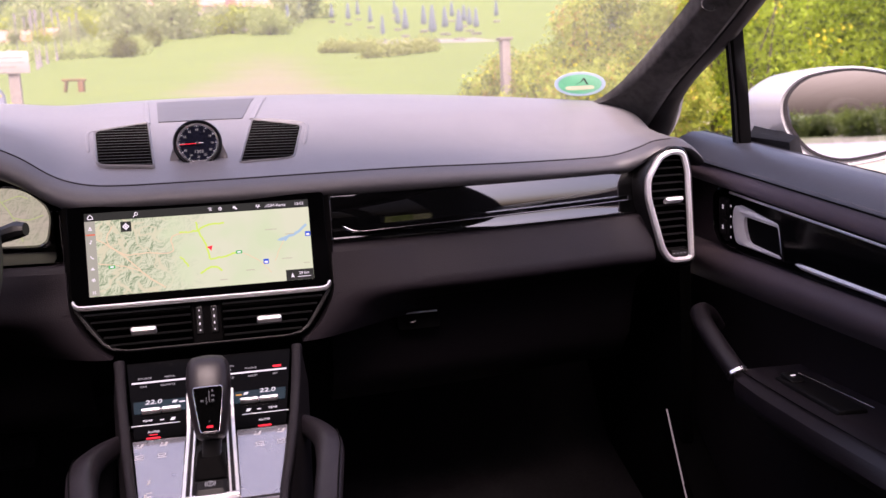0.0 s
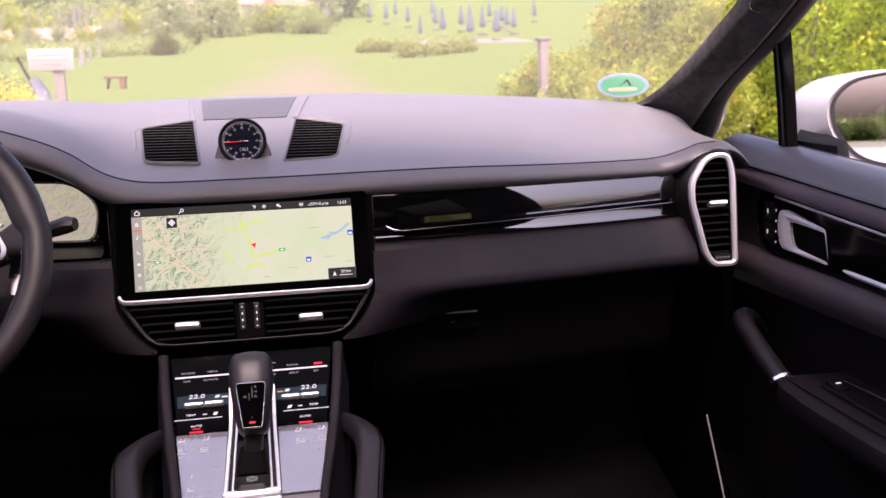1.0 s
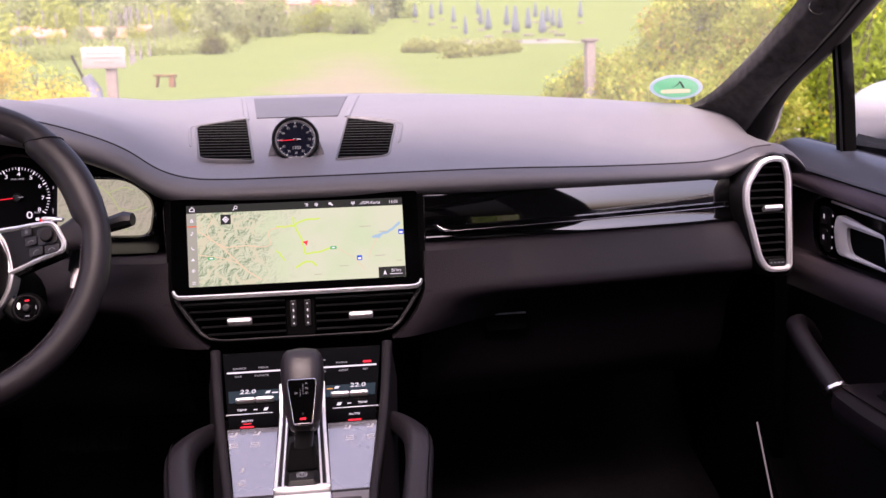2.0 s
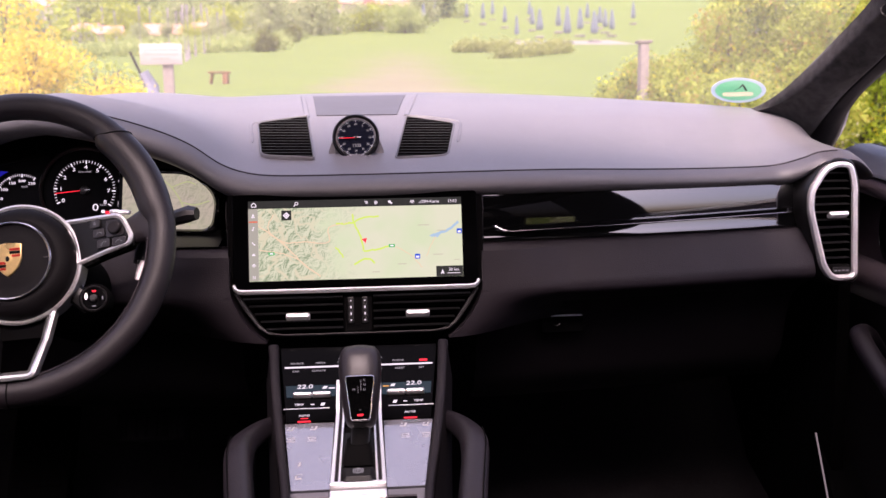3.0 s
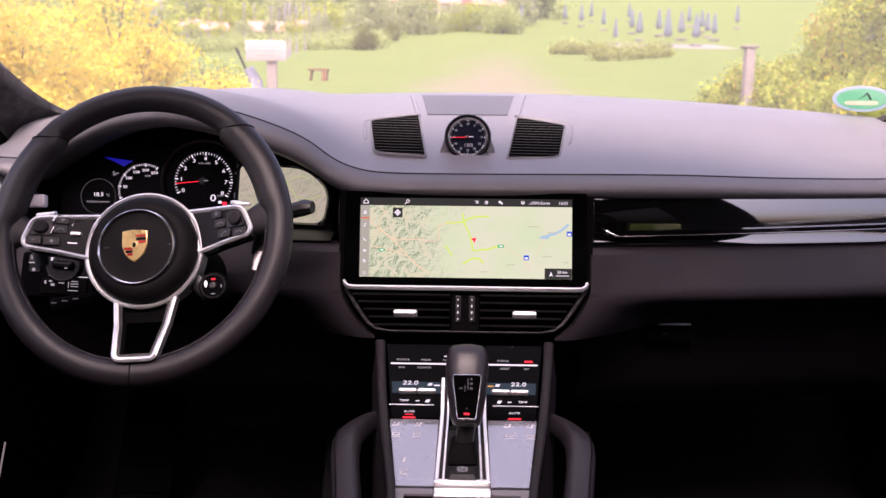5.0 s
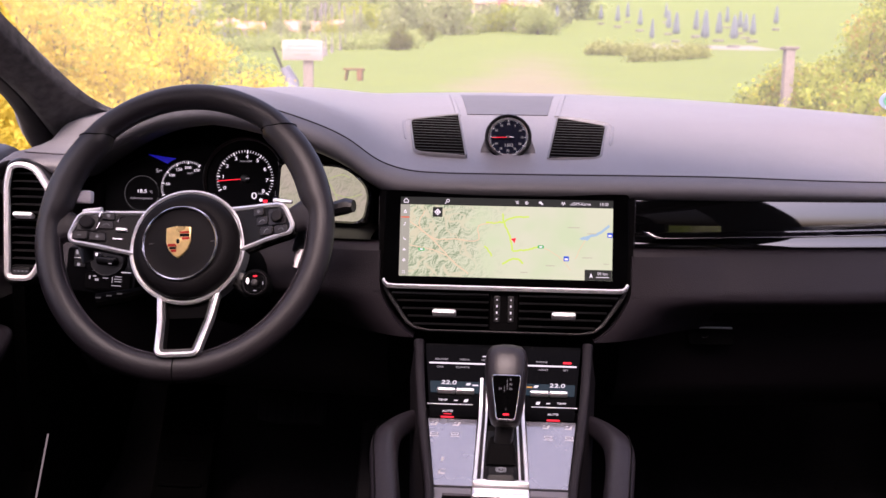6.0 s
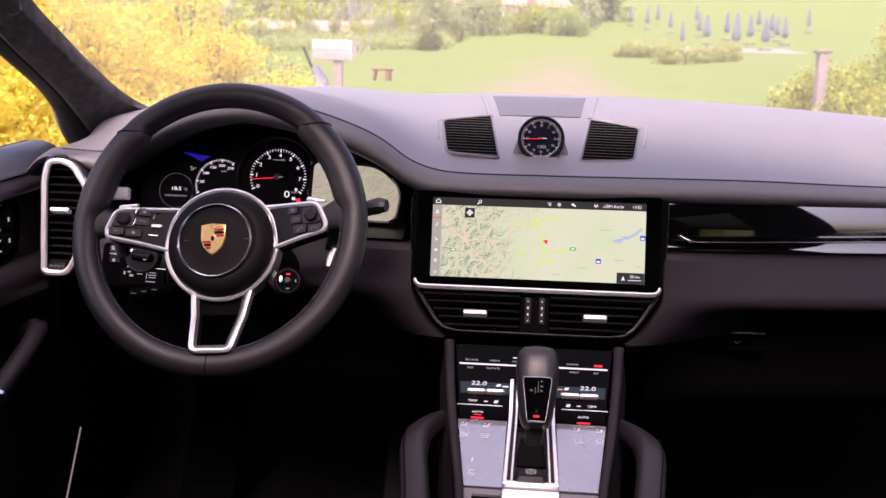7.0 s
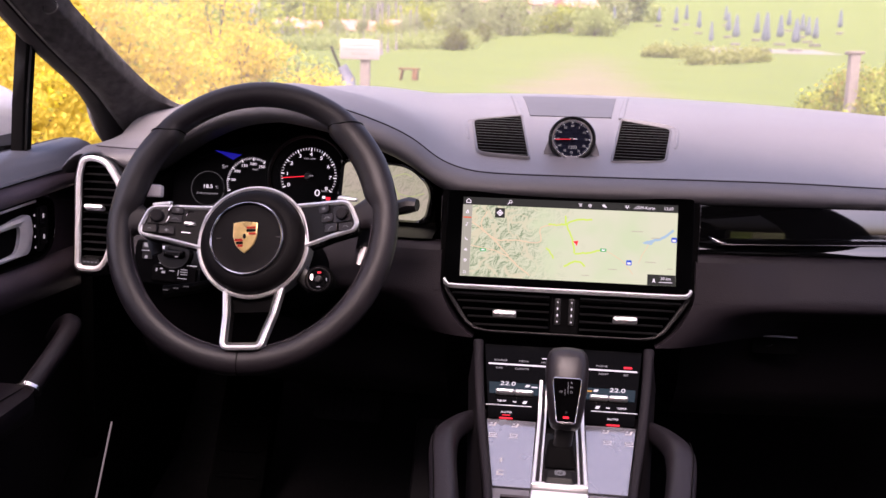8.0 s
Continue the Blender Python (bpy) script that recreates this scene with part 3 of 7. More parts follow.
MAP = map_material("lit map", 0.145, 0.0)
MAPDIM = map_material("dim lit map", 0.092, 0.6, 0.45)
display = thing("centre_display", (0, 0, 0.96), "wide glossy black touch display showing a pale green road map", "display screen")
part("body", prism(rrect(0.351, 0.128, 0.004), SCR @ Matrix.Translation((0, 0.001, 0)), -0.03, -0.006), MATT, display)
part("bezel", prism(rrect(0.336, 0.128, 0.005), SCR @ Matrix.Translation((0, 0.0, 0)), -0.012, 0.001, 0.001), GLASSBLACK, display, "black glass front")
screen = part("screen", prism([(0.146, 0.0548), (-0.146, 0.0548), (-0.146, -0.0548), (0.146, -0.0548)], SCR, 0.0, 0.0016), MAP, display, "lit map with green relief")
BAR = glow("dark grey screen bar", (0.075, 0.085, 0.075), 0.055)
part("status_bar", prism(rrect(0.292, 0.0105, 0.0002, 1, 0, 0.0496), SCR, 0.0, 0.0021), BAR, screen, "dark status bar")
part("side_bar", prism(rrect(0.013, 0.0985, 0.0002, 1, -0.1395, -0.005), SCR, 0.0, 0.0021), glow("grey screen column", (0.42, 0.44, 0.36), 0.148), screen, "grey icon column")
part("scale_box", prism(rrect(0.037, 0.0145, 0.0002, 1, 0.1273, -0.0475), SCR, 0.0, 0.0021), BAR, screen)
part("target_box", prism(rrect(0.0135, 0.0135, 0.0002, 1, -0.0945, 0.0345), SCR, 0.0, 0.0021), BAR, screen)
part("target_icon", band(ellipse(0.0046, 0.0046, 4, -0.0945, 0.0345), ellipse(0.0028, 0.0028, 4, -0.0945, 0.0345), SCR, 0.002, 0.0026), WHITEGLOW, screen)
part("target_icon", prism(ellipse(0.0016, 0.0016, 10, -0.0945, 0.0345), SCR, 0.002, 0.0026), WHITEGLOW, screen)
word("20 km", at_screen(0.1330, -0.0455, 0.0024), 0.0055, WHITEGLOW, screen)
part("scale_line", prism(rrect(0.018, 0.0009, 0.0002, 1, 0.1330, -0.0503), SCR, 0.002, 0.0025), WHITEGLOW, screen)
part("north_arrow", prism([(0.1175, -0.0445), (0.1150, -0.0515), (0.1175, -0.0500), (0.1200, -0.0515)], SCR, 0.002, 0.0025), WHITEGLOW, screen)
word("13:03", at_screen(0.1335, 0.0494, 0.0024), 0.0058, WHITEGLOW, screen)
word("SIM-Karte", at_screen(0.1035, 0.0494, 0.0024), 0.0058, WHITEGLOW, screen)
part("home_icon", band([(-0.1420, 0.0465), (-0.1350, 0.0465), (-0.1350, 0.0500), (-0.1385, 0.0533), (-0.1420, 0.0500)], [(-0.1410, 0.0475), (-0.1360, 0.0475), (-0.1360, 0.0497), (-0.1385, 0.0520), (-0.1410, 0.0497)], SCR, 0.002, 0.0026), WHITEGLOW, screen)
part("search_icon", band(ellipse(0.0024, 0.0024, 14, -0.0805, 0.0505), ellipse(0.0015, 0.0015, 14, -0.0805, 0.0505), SCR, 0.002, 0.0026), WHITEGLOW, screen)
part("search_icon", sweep([at_screen(-0.0823, 0.0487, 0.0023).translation, at_screen(-0.0845, 0.0465, 0.0023).translation], 0.0006, n=4), WHITEGLOW, screen)


def icon(name, shape, cx, cy, size=1.0, material=WHITEGLOW):
    """A small lit symbol drawn with strokes on the screen."""
    bmi = bmesh.new()
    for kind, a, b, w in shape:
        if kind == "line":
            sweep([at_screen(cx + a[0] * size, cy + a[1] * size, 0.0023).translation, at_screen(cx + b[0] * size, cy + b[1] * size, 0.0023).translation], w * size, 0.0002, up=tuple(SCR.to_3x3() @ Vector((0, 0, 1))), n=4, bm=bmi)
        elif kind == "ring":
            band(ellipse(b * size, b * size, 14, cx + a[0] * size, cy + a[1] * size), ellipse((b - w) * size, (b - w) * size, 14, cx + a[0] * size, cy + a[1] * size), SCR, 0.002, 0.0026, bm=bmi)
        else:
            prism(ellipse(b * size, w * size, 14, cx + a[0] * size, cy + a[1] * size), SCR, 0.002, 0.0026, bm=bmi)
    part(name, bmi, material, screen)


LIST = [("line", (-0.0025, 0.0018), (0.0025, 0.0018), 0.0004), ("line", (-0.0008, 0.0003), (0.0025, 0.0003), 0.0004), ("line", (-0.0008, -0.0012), (0.0025, -0.0012), 0.0004)]
GLOBE = [("ring", (0, 0), 0.0024, 0.0006), ("line", (-0.002, 0), (0.002, 0), 0.0003), ("line", (0, -0.002), (0, 0.002), 0.0003)]
CHAT = [("dot", (-0.0008, 0.0007), 0.0021, 0.0017), ("dot", (0.0018, -0.0012), 0.0014, 0.0011)]
SIGNAL = [("dot", (-0.0014, 0.0014), 0.0009, 0.0009), ("dot", (0.0016, 0.0014), 0.0009, 0.0009), ("line", (-0.0028, -0.0004), (0.0030, -0.0004), 0.0005), ("line", (0, -0.0026), (0, -0.0004), 0.0005)]
for shape, cx in ((LIST, 0.0145), (GLOBE, 0.028), (CHAT, 0.0475), (SIGNAL, 0.078)):
    icon("status_icon", shape, cx, 0.0497)
part("status_icon", prism([(0.086, 0.0475), (0.0915, 0.0475), (0.0915, 0.0520)], SCR, 0.002, 0.0026), DIMGLOW, screen)
ARROW = [("line", (-0.0020, -0.0022), (0, 0.0026), 0.0006), ("line", (0, 0.0026), (0.0020, -0.0022), 0.0006), ("line", (-0.0020, -0.0022), (0.0020, -0.0022), 0.0004)]
NOTE = [("dot", (-0.0010, -0.0018), 0.0012, 0.0009), ("line", (0, -0.0018), (0, 0.0024), 0.0004), ("line", (0, 0.0024), (0.0018, 0.0014), 0.0005)]
PHONE = [("line", (-0.0016, 0.0022), (-0.0010, -0.0004), 0.0006), ("line", (-0.0010, -0.0004), (0.0012, -0.0020), 0.0006), ("dot", (0.0016, -0.0018), 0.0009, 0.0008)]
CAR = [("line", (-0.0024, -0.0012), (0.0024, -0.0012), 0.0008), ("line", (-0.0012, 0.0006), (0.0012, 0.0006), 0.0007)]
GRID = [("dot", (x, y), 0.0008, 0.0008) for x in (-0.0013, 0.0013) for y in (-0.0013, 0.0013)]
for shape, cy in zip((ARROW, NOTE, PHONE, CAR, GLOBE, GRID), (0.0345, 0.017, -0.003, -0.018, -0.033, -0.0495)):
    icon("column_icon", shape, -0.1395, cy, 0.9)
part("red_marker", prism(rrect(0.012, 0.0018, 0.0004, 2, -0.1395, 0.0265), SCR, 0.002, 0.0026), glow("orange red road", (0.9, 0.18, 0.08), 0.139), screen)
ROUTE = glow("yellow green road", (0.62, 0.88, 0.16), 0.155)
TAN = glow("sand road", (0.84, 0.70, 0.46), 0.148)
WATER = glow("pale blue lake", (0.42, 0.66, 0.80), 0.14)
random.seed(5)


def road(points, w, material):
    line = curve_points([(x, y, 0) for x, y in points], 6)
    line = [Vector((p.x + random.uniform(-0.0006, 0.0006), p.y + random.uniform(-0.0006, 0.0006), 0)) for p in line]
    bmr = sweep([SCR @ Vector((p.x, p.y, 0.0018)) for p in line], w, 0.0002, up=tuple(SCR.to_3x3() @ Vector((0, 0, 1))), n=4)
    part("map_road", bmr, material, screen)


road([(-0.0275, 0.0210), (-0.015, 0.0215), (-0.003, 0.0228)], 0.0013, ROUTE)
road([(-0.004, 0.0340), (-0.003, 0.0228), (0.005, 0.0060), (0.010, -0.0170)], 0.0012, ROUTE)
road([(-0.003, 0.0228), (0.011, 0.0290), (0.032, 0.0300)], 0.0012, ROUTE)
road([(0.010, -0.0170), (0.032, -0.0145), (0.046, -0.0100)], 0.0012, ROUTE)
road([(-0.0285, -0.0110), (-0.024, -0.0160), (-0.018, -0.0250)], 0.0011, ROUTE)
road([(-0.004, -0.0360), (0.009, -0.0285), (0.019, -0.0290), (0.024, -0.0345)], 0.0013, ROUTE)
road([(-0.010, 0.0225), (-0.037, 0.0165), (-0.038, -0.0030), (-0.070, -0.0025), (-0.100, -0.0015), (-0.120, 0.0165), (-0.112, 0.0360)], 0.0008, TAN)
road([(-0.133, 0.0210), (-0.100, -0.0040), (-0.074, -0.0310), (-0.050, -0.0500)], 0.0009, TAN)
road([(-0.132, -0.0120), (-0.100, -0.0180), (-0.080, -0.0260)], 0.0007, TAN)
road([(0.046, -0.0100), (0.060, -0.0150), (0.076, -0.0260), (0.090, -0.0420)], 0.0005, TAN)
road([(0.096, -0.0260), (0.104, -0.0080), (0.110, 0.0010)], 0.0005, TAN)
road([(0.103, 0.0015), (0.116, 0.006), (0.128, 0.010), (0.141, 0.021)], 0.0017, WATER)
part("lake", prism([(0.100, 0.0015), (0.112, -0.0005), (0.116, 0.004), (0.106, 0.0045)], SCR, 0.001, 0.0019), WATER, screen)
for x, y in ((0.0835, -0.026), (0.1435, 0.0075)):
    part("road_sign", prism(rrect(0.0072, 0.0068, 0.001, 2, min(x, 0.1422), y), SCR, 0.002, 0.0024), glow("blue sign", (0.02, 0.12, 0.75), 0.139), screen)
    part("road_sign_bar", prism(rrect(0.0045, 0.0026, 0.0003, 1, min(x, 0.1422), y - 0.0008), SCR, 0.0024, 0.0027), WHITEGLOW, screen)
for x, y in ((0.0485, -0.0105), (-0.1155, -0.0175)):
    part("road_sign", prism(rrect(0.0085, 0.0042, 0.001, 2, x, y), SCR, 0.002, 0.0024), glow("green sign", (0.03, 0.55, 0.16), 0.139), screen)
    part("road_sign_bar", prism(rrect(0.0045, 0.0018, 0.0003, 1, x, y), SCR, 0.0024, 0.0027), WHITEGLOW, screen)
part("position_arrow", prism([(0.0100 - 0.003, -0.0005), (0.0145, 0.001), (0.0125, -0.0065), (0.0105, -0.0035)], SCR, 0.002, 0.0027), REDGLOW, screen, "red position arrow")
for x, y, w in ((0.093, 0.017, 0.016), (0.112, -0.024, 0.014), (0.118, 0.009, 0.013), (0.062, -0.036, 0.012), (-0.045, -0.004, 0.014), (0.026, -0.046, 0.010), (0.138, -0.032, 0.008)):
    part("place_name_bar", prism(rrect(w, 0.0011, 0.0003, 1, x, y), SCR, 0.001, 0.0019), glow("faint grey name", (0.55, 0.55, 0.42), 0.148), screen)

# chrome shelf under the display
bm = sweep([SCR @ Vector(p) for p in ((-0.1672, -0.0605, 0.002), (-0.1650, -0.0650, 0.005), (-0.1600, -0.0688, 0.008), (-0.150, -0.0695, 0.0085), (0, -0.0695, 0.0085), (0.150, -0.0695, 0.0085), (0.1600, -0.0688, 0.008), (0.1650, -0.0650, 0.005), (0.1672, -0.0605, 0.002))],
           0.0024, 0.0034, up=tuple(SCR.to_3x3() @ Vector((0, 1, 0.3))), n=8)
part("chrome_shelf", bm, SILVER, display, "bright satin chrome bar along the lower edge")


DARKPLASTIC = mat("dark satin plastic", (0.012, 0.011, 0.012), 0.5, spec=0.25, scale=60)
# ---------------------------------------------------------------- centre air vents under the display
def centre_vent():
    m = SCR @ Matrix.Translation((0, 0, -0.002))
    v = thing("centre_air_vent", (0, 0, 0.9), "black centre air vent with slats, thumbwheels and chrome tabs", "air vent")
    outl = rounded([(0.164, -0.070), (-0.164, -0.070), (-0.130, -0.120), (-0.110, -0.1275), (0.110, -0.1275), (0.130, -0.120)], [0.002, 0.002, 0.012, 0.01, 0.01, 0.012], 4)
    big = [(x * 1.035, -0.098 + (y + 0.098) * 1.12) for x, y in outl]
    part("surround", band(big, outl, m, -0.02, 0.0015, round_top=0.001), PLASTIC, v, "thin leather surround, its shade put in as black")
    part("housing", prism(outl, m, -0.03, -0.012), MATT, v)
    part("lower_lip", sweep([m @ Vector(p) for p in ((-0.166, -0.072, 0.003), (-0.150, -0.097, 0.003), (-0.134, -0.118, 0.003), (-0.122, -0.126, 0.003), (-0.1, -0.1285, 0.003), (0.1, -0.1285, 0.003), (0.122, -0.126, 0.003), (0.134, -0.118, 0.003), (0.150, -0.097, 0.003), (0.166, -0.072, 0.003))], 0.0011, n=6), DARKPLASTIC, v)
    for s in (-1, 1):
        for i in range(5):
            y = -0.078 - 0.0105 * i
            w = 0.155 - max(0, (-y - 0.078)) * 0.72
            a, b = 0.021, w
            part("slat", sweep([m @ Vector((s * a, y, 0)), m @ Vector((s * b, y, 0))], 0.0058, 0.0011, up=tuple(m.to_3x3() @ Vector((0, 1, 0.15))), n=8), PLASTIC, v)
        part("tab", prism(rrect(0.0328, 0.0076, 0.003, 3), m @ Matrix.Translation((s * 0.0815, -0.1035, 0.006)) @ Matrix.Rotation(radians(-32), 4, 'X'), -0.006, 0.004, 0.002, 3), SILVER, v, "satin chrome tab")
    part("divider", prism(rrect(0.038, 0.056, 0.003, 3, 0, -0.099), m, -0.02, 0.002, 0.001), MATT, v)
    for s in (-1, 1):
        wheel = part("thumbwheel", prism(rrect(0.0085, 0.036, 0.002, 3, s * 0.0095, -0.0975), m, 0.0, 0.0048, 0.001), PLASTIC, v)
        for i in range(4):
            part("mark", prism(rrect(0.0016, 0.0034 if i % 3 else 0.0018, 0.0004, 1, s * 0.0095, -0.0845 - 0.0088 * i), m, 0.004, 0.0053), WHITEGLOW, wheel)
    return v


centre_vent()


# ---------------------------------------------------------------- side air vents
def side_vent(s):
    m = frm((s * 0.7140, 0.063, 1.0185), (1, s * 0.10, 0), (0, 0.06, 1))
    v = thing("side_air_vent", (s * 0.7115, 0.1, 0.93), "tall black air vent in a silver frame at the dashboard end", "air vent", "dashboard end vents")
    c = [(-0.019, 0.0835), (0.0045, 0.091), (0.0265, 0.087), (0.0345, 0.057), (0.0365, -0.081), (0.028, -0.088), (-0.0065, -0.088), (-0.022, -0.068), (-0.0445, 0.017), (-0.0435, 0.048)]
    outl = rounded([(s * x, z) for x, z in c], 0.012, 4)
    if s < 0:
        outl = outl[::-1]
    inner = inset_outline(outl, 0.0078)
    part("frame", band(outl, inner, m, -0.03, 0.006, round_top=0.002), BRIGHT, v, "satin silver frame", 40)
    part("housing", prism(inner, m, -0.04, -0.022), MATT, v)
    part("inner_rim", band(inner, inset_outline(inner, 0.0015), m, -0.03, -0.001), MATT, v)
    for i in range(13):
        z = 0.073 - 0.0116 * i
        cr = []
        for (x0, y0), (x1, y1) in zip(inner, inner[1:] + inner[:1]):
            if (y0 - z) * (y1 - z) < 0:
                cr.append(x0 + (x1 - x0) * (z - y0) / (y1 - y0))
        a, b = min(cr), max(cr)
        part("slat", sweep([m @ Vector((a, z, -0.007)), m @ Vector((b, z, -0.007))], 0.0060, 0.0009, up=tuple(m.to_3x3() @ Vector((0, 1, 0.16))), n=8), PLASTIC, v)
    part("tab", prism(rrect(0.0315, 0.0070, 0.0028, 3), m @ Matrix.Translation((s * 0.003, 0.0115, 0.004)) @ Matrix.Rotation(radians(-30), 4, 'X'), -0.006, 0.004, 0.0018, 3), SILVER, v, "satin chrome tab")
    foot = part("thumbwheel", prism(rrect(0.03, 0.012, 0.002, 3, s * 0.012, -0.0745), m, -0.02, 0.0, 0.001), PLASTIC, v)
    for i in range(4):
        part("mark", prism(rrect(0.0035, 0.0016, 0.0004, 1, s * (0.002 + 0.0065 * i), -0.074), m, -0.001, 0.0006), DIMGLOW, foot)
    # leather cheek round the vent, coloured black for the shade it lies in
    outer = rounded([(s * x, z) for x, z in ((-0.022, 0.089), (0.005, 0.097), (0.033, 0.093), (0.044, 0.06), (0.0455, -0.086), (0.033, -0.098), (-0.010, -0.095), (-0.027, -0.072), (-0.0485, 0.017), (-0.0475, 0.052))], 0.015, 4)
    if s < 0:
        outer = outer[::-1]
    part("cheek", band(outer, outl, m, -0.09, -0.001, round_top=0.006), PLASTIC, v, "leather surround, its shade put in as black", 60)
    return v


side_vent(1)
side_vent(-1)


# ---------------------------------------------------------------- instrument cluster
CL = frm((-0.42, 0.158, 1.0685), (1, 0, 0), (0, 0.2, 1))


def cluster():
    c = thing("instrument_cluster", (-0.42, 0.16, 1.0), "dark instrument cluster with round dials and a lit map display", "instrument cluster")
    part("back_panel", prism(rounded([(0.235, -0.062), (0.235, 0.01), (0.15, 0.085), (-0.02, 0.112), (-0.17, 0.085), (-0.25, 0.01), (-0.25, -0.062)], [0.01, 0.06, 0.06, 0.1, 0.06, 0.06, 0.01], 5), CL, -0.02, -0.004), MATT, c)
    # tub walls run from the dashboard's opening to the panel
    rim_f, rim_b = [], []
    for i in range(41):
        a = math.pi * i / 40
        x = -0.43 + 0.245 * math.cos(a)
        u = abs(x + 0.43) / 0.25
        z = 1.0715 + 0.100 * (1 - u ** 2.6)
        rim_f.append(Vector((x, face_y(x) + 0.02, z)))
        rim_b.append(Vector((-0.42 + (x + 0.43) * 0.99, 0.16, min(z, 1.175))))
    part("tub", loft([rim_f, rim_b]), MATT, c, "", 60)
    fl = [[Vector((x, face_y(x) + 0.004, 1.012)), Vector((x, face_y(x) + 0.03, 1.016)), Vector((x, 0.15, 1.018))] for x in [-0.69 + 0.02 * i for i in range(26)]]
    part("ledge", loft(fl), PLASTIC, c)
    for s, x in ((1, -0.186), (-1, -0.675)):
        part("side_wall", loft([[Vector((x, face_y(x) + 0.006, 1.075)), Vector((x, face_y(x) + 0.002, 1.010))], [Vector((x - 0.02 * s, 0.16, 1.09)), Vector((x - 0.02 * s, 0.16, 1.010))]]), GLOSS, c)
    # right hand display with a map
    mm = frm((-0.262, 0.118, 1.061), (1, -0.25, 0), (0, 0.2, 1))
    outl = rounded([(0.058, 0.012), (0.020, 0.045), (-0.09, 0.048), (-0.09, -0.036), (0.052, -0.036)], [0.018, 0.03, 0.01, 0.01, 0.016], 5)
    ring = [(x * 1.10 + 0.002, y * 1.16) for x, y in outl]
    part("display_frame", band(ring, outl, mm, -0.012, 0.005, round_top=0.003), GLOSS, c, "glossy black frame")
    dim_route = glow("dim yellow road", (0.62, 0.74, 0.34), 0.105)
    side = part("map_display", prism(outl, mm, -0.01, 0.0008), MAPDIM, c, "lit map display")
    for line, w in ((((-0.03, 0.040), (-0.012, 0.026), (0.004, 0.004), (0.018, -0.030)), 0.0010), (((-0.012, 0.026), (0.012, 0.034), (0.026, 0.030)), 0.0008), (((0.004, 0.004), (0.026, 0.000), (0.048, 0.006)), 0.0008)):
        part("map_road", sweep([mm @ Vector((p.x, p.y, 0.0012)) for p in curve_points([(x, y, 0) for x, y in line], 5)], w, 0.0002, up=tuple(mm.to_3x3() @ Vector((0, 0, 1))), n=4), dim_route, side)
    # left hand display surface
    part("left_display", prism(rounded([(-0.035, 0.075), (-0.20, 0.035), (-0.235, -0.05), (-0.02, -0.055)], 0.03, 5), CL, -0.004, 0.0006), DIALBLACK, c)

    def dial(cx, cy, r, a0, a1, n, big, texts, rt, size, ring_r=None, off=0.0):
        m = CL @ Matrix.Translation((cx, cy, off))
        d = part("dial", prism(ellipse(ring_r or r * 1.18, ring_r or r * 1.18, 48), m, 0.0, 0.0022), DIALBLACK, c, "black dial with white figures")
        if ring_r:
            part("dial_ring", band(ellipse(ring_r, ring_r, 48), ellipse(ring_r * 0.93, ring_r * 0.93, 48), m, 0.0, 0.010, round_top=0.003), PLASTIC, d)
        for i in range(n + 1):
            a = radians(a0 + (a1 - a0) * i / n)
            bg = i % big == 0
            r0, w = r * (0.88 if bg else 0.92), (0.0009 if bg else 0.0004)
            part("tick", sweep([m @ Vector((r0 * math.cos(a), r0 * math.sin(a), 0.0026)), m @ Vector((r * math.cos(a), r * math.sin(a), 0.0026))], w, 0.0003, up=tuple(m.to_3x3() @ Vector((0, 0, 1))), n=4), WHITEGLOW, d)
        for i, tx in enumerate(texts):
            a = radians(a0 + (a1 - a0) * i / (len(texts) - 1))
            word(tx, m @ Matrix.Translation((rt * math.cos(a), rt * math.sin(a), 0.0026)), size, WHITEGLOW, d, "figure", stretch=1.25)
        return d, m

    d, m = dial(0.0115, 0.0135, 0.0455, 205, -32, 40, 5, list("012345678"), 0.0350, 0.0080, 0.066)
    part("needle", sweep([m @ Vector((-0.004, -0.0003, 0.005)), m @ Vector((-0.043, -0.0042, 0.005))], [0.0013, 0.0006], 0.0006, n=5), REDGLOW, d, "red needle")
    part("needle_hub", prism(ellipse(0.0065, 0.0065, 18), m, 0.002, 0.008, 0.002), PLASTIC, d)
    part("needle_tail", sweep([m @ Vector((0.002, 0.0, 0.0085)), m @ Vector((0.009, 0.0005, 0.0085))], 0.0011, 0.0005, n=4), DIMGLOW, d)
    word("0", m @ Matrix.Translation((0.0155, -0.0265, 0.0026)), 0.015, WHITEGLOW, d, "figure", stretch=1.3)
    word("km/h", m @ Matrix.Translation((0.0265, -0.0225, 0.0026)), 0.0045, DIMGLOW, d)
    word("1/min x1000", m @ Matrix.Translation((0.0, 0.028, 0.0026)), 0.0038, DIMGLOW, d)
    part("warning_light", prism(rrect(0.007, 0.005, 0.001, 2, 0.0335, -0.0345), m, 0.002, 0.003), REDGLOW, d, "small red lamp")
    part("gear_mark", prism(rrect(0.005, 0.0045, 0.001, 2, 0.0265, -0.0325), m, 0.002, 0.003), WHITEGLOW, d)
    d, m = dial(-0.081, -0.001, 0.041, 200, 60, 30, 6, ["", "50", "100", "150", "200", "250"], 0.0305, 0.0058, None, 0.0008)
    word("km/h", m @ Matrix.Translation((0.005, 0.022, 0.0026)), 0.0045, DIMGLOW, d)
    m = CL @ Matrix.Translation((-0.153, -0.012, 0.0010))
    d = part("dial", prism(ellipse(0.027, 0.027, 40), m, 0.0, 0.0012), DIALBLACK, c)
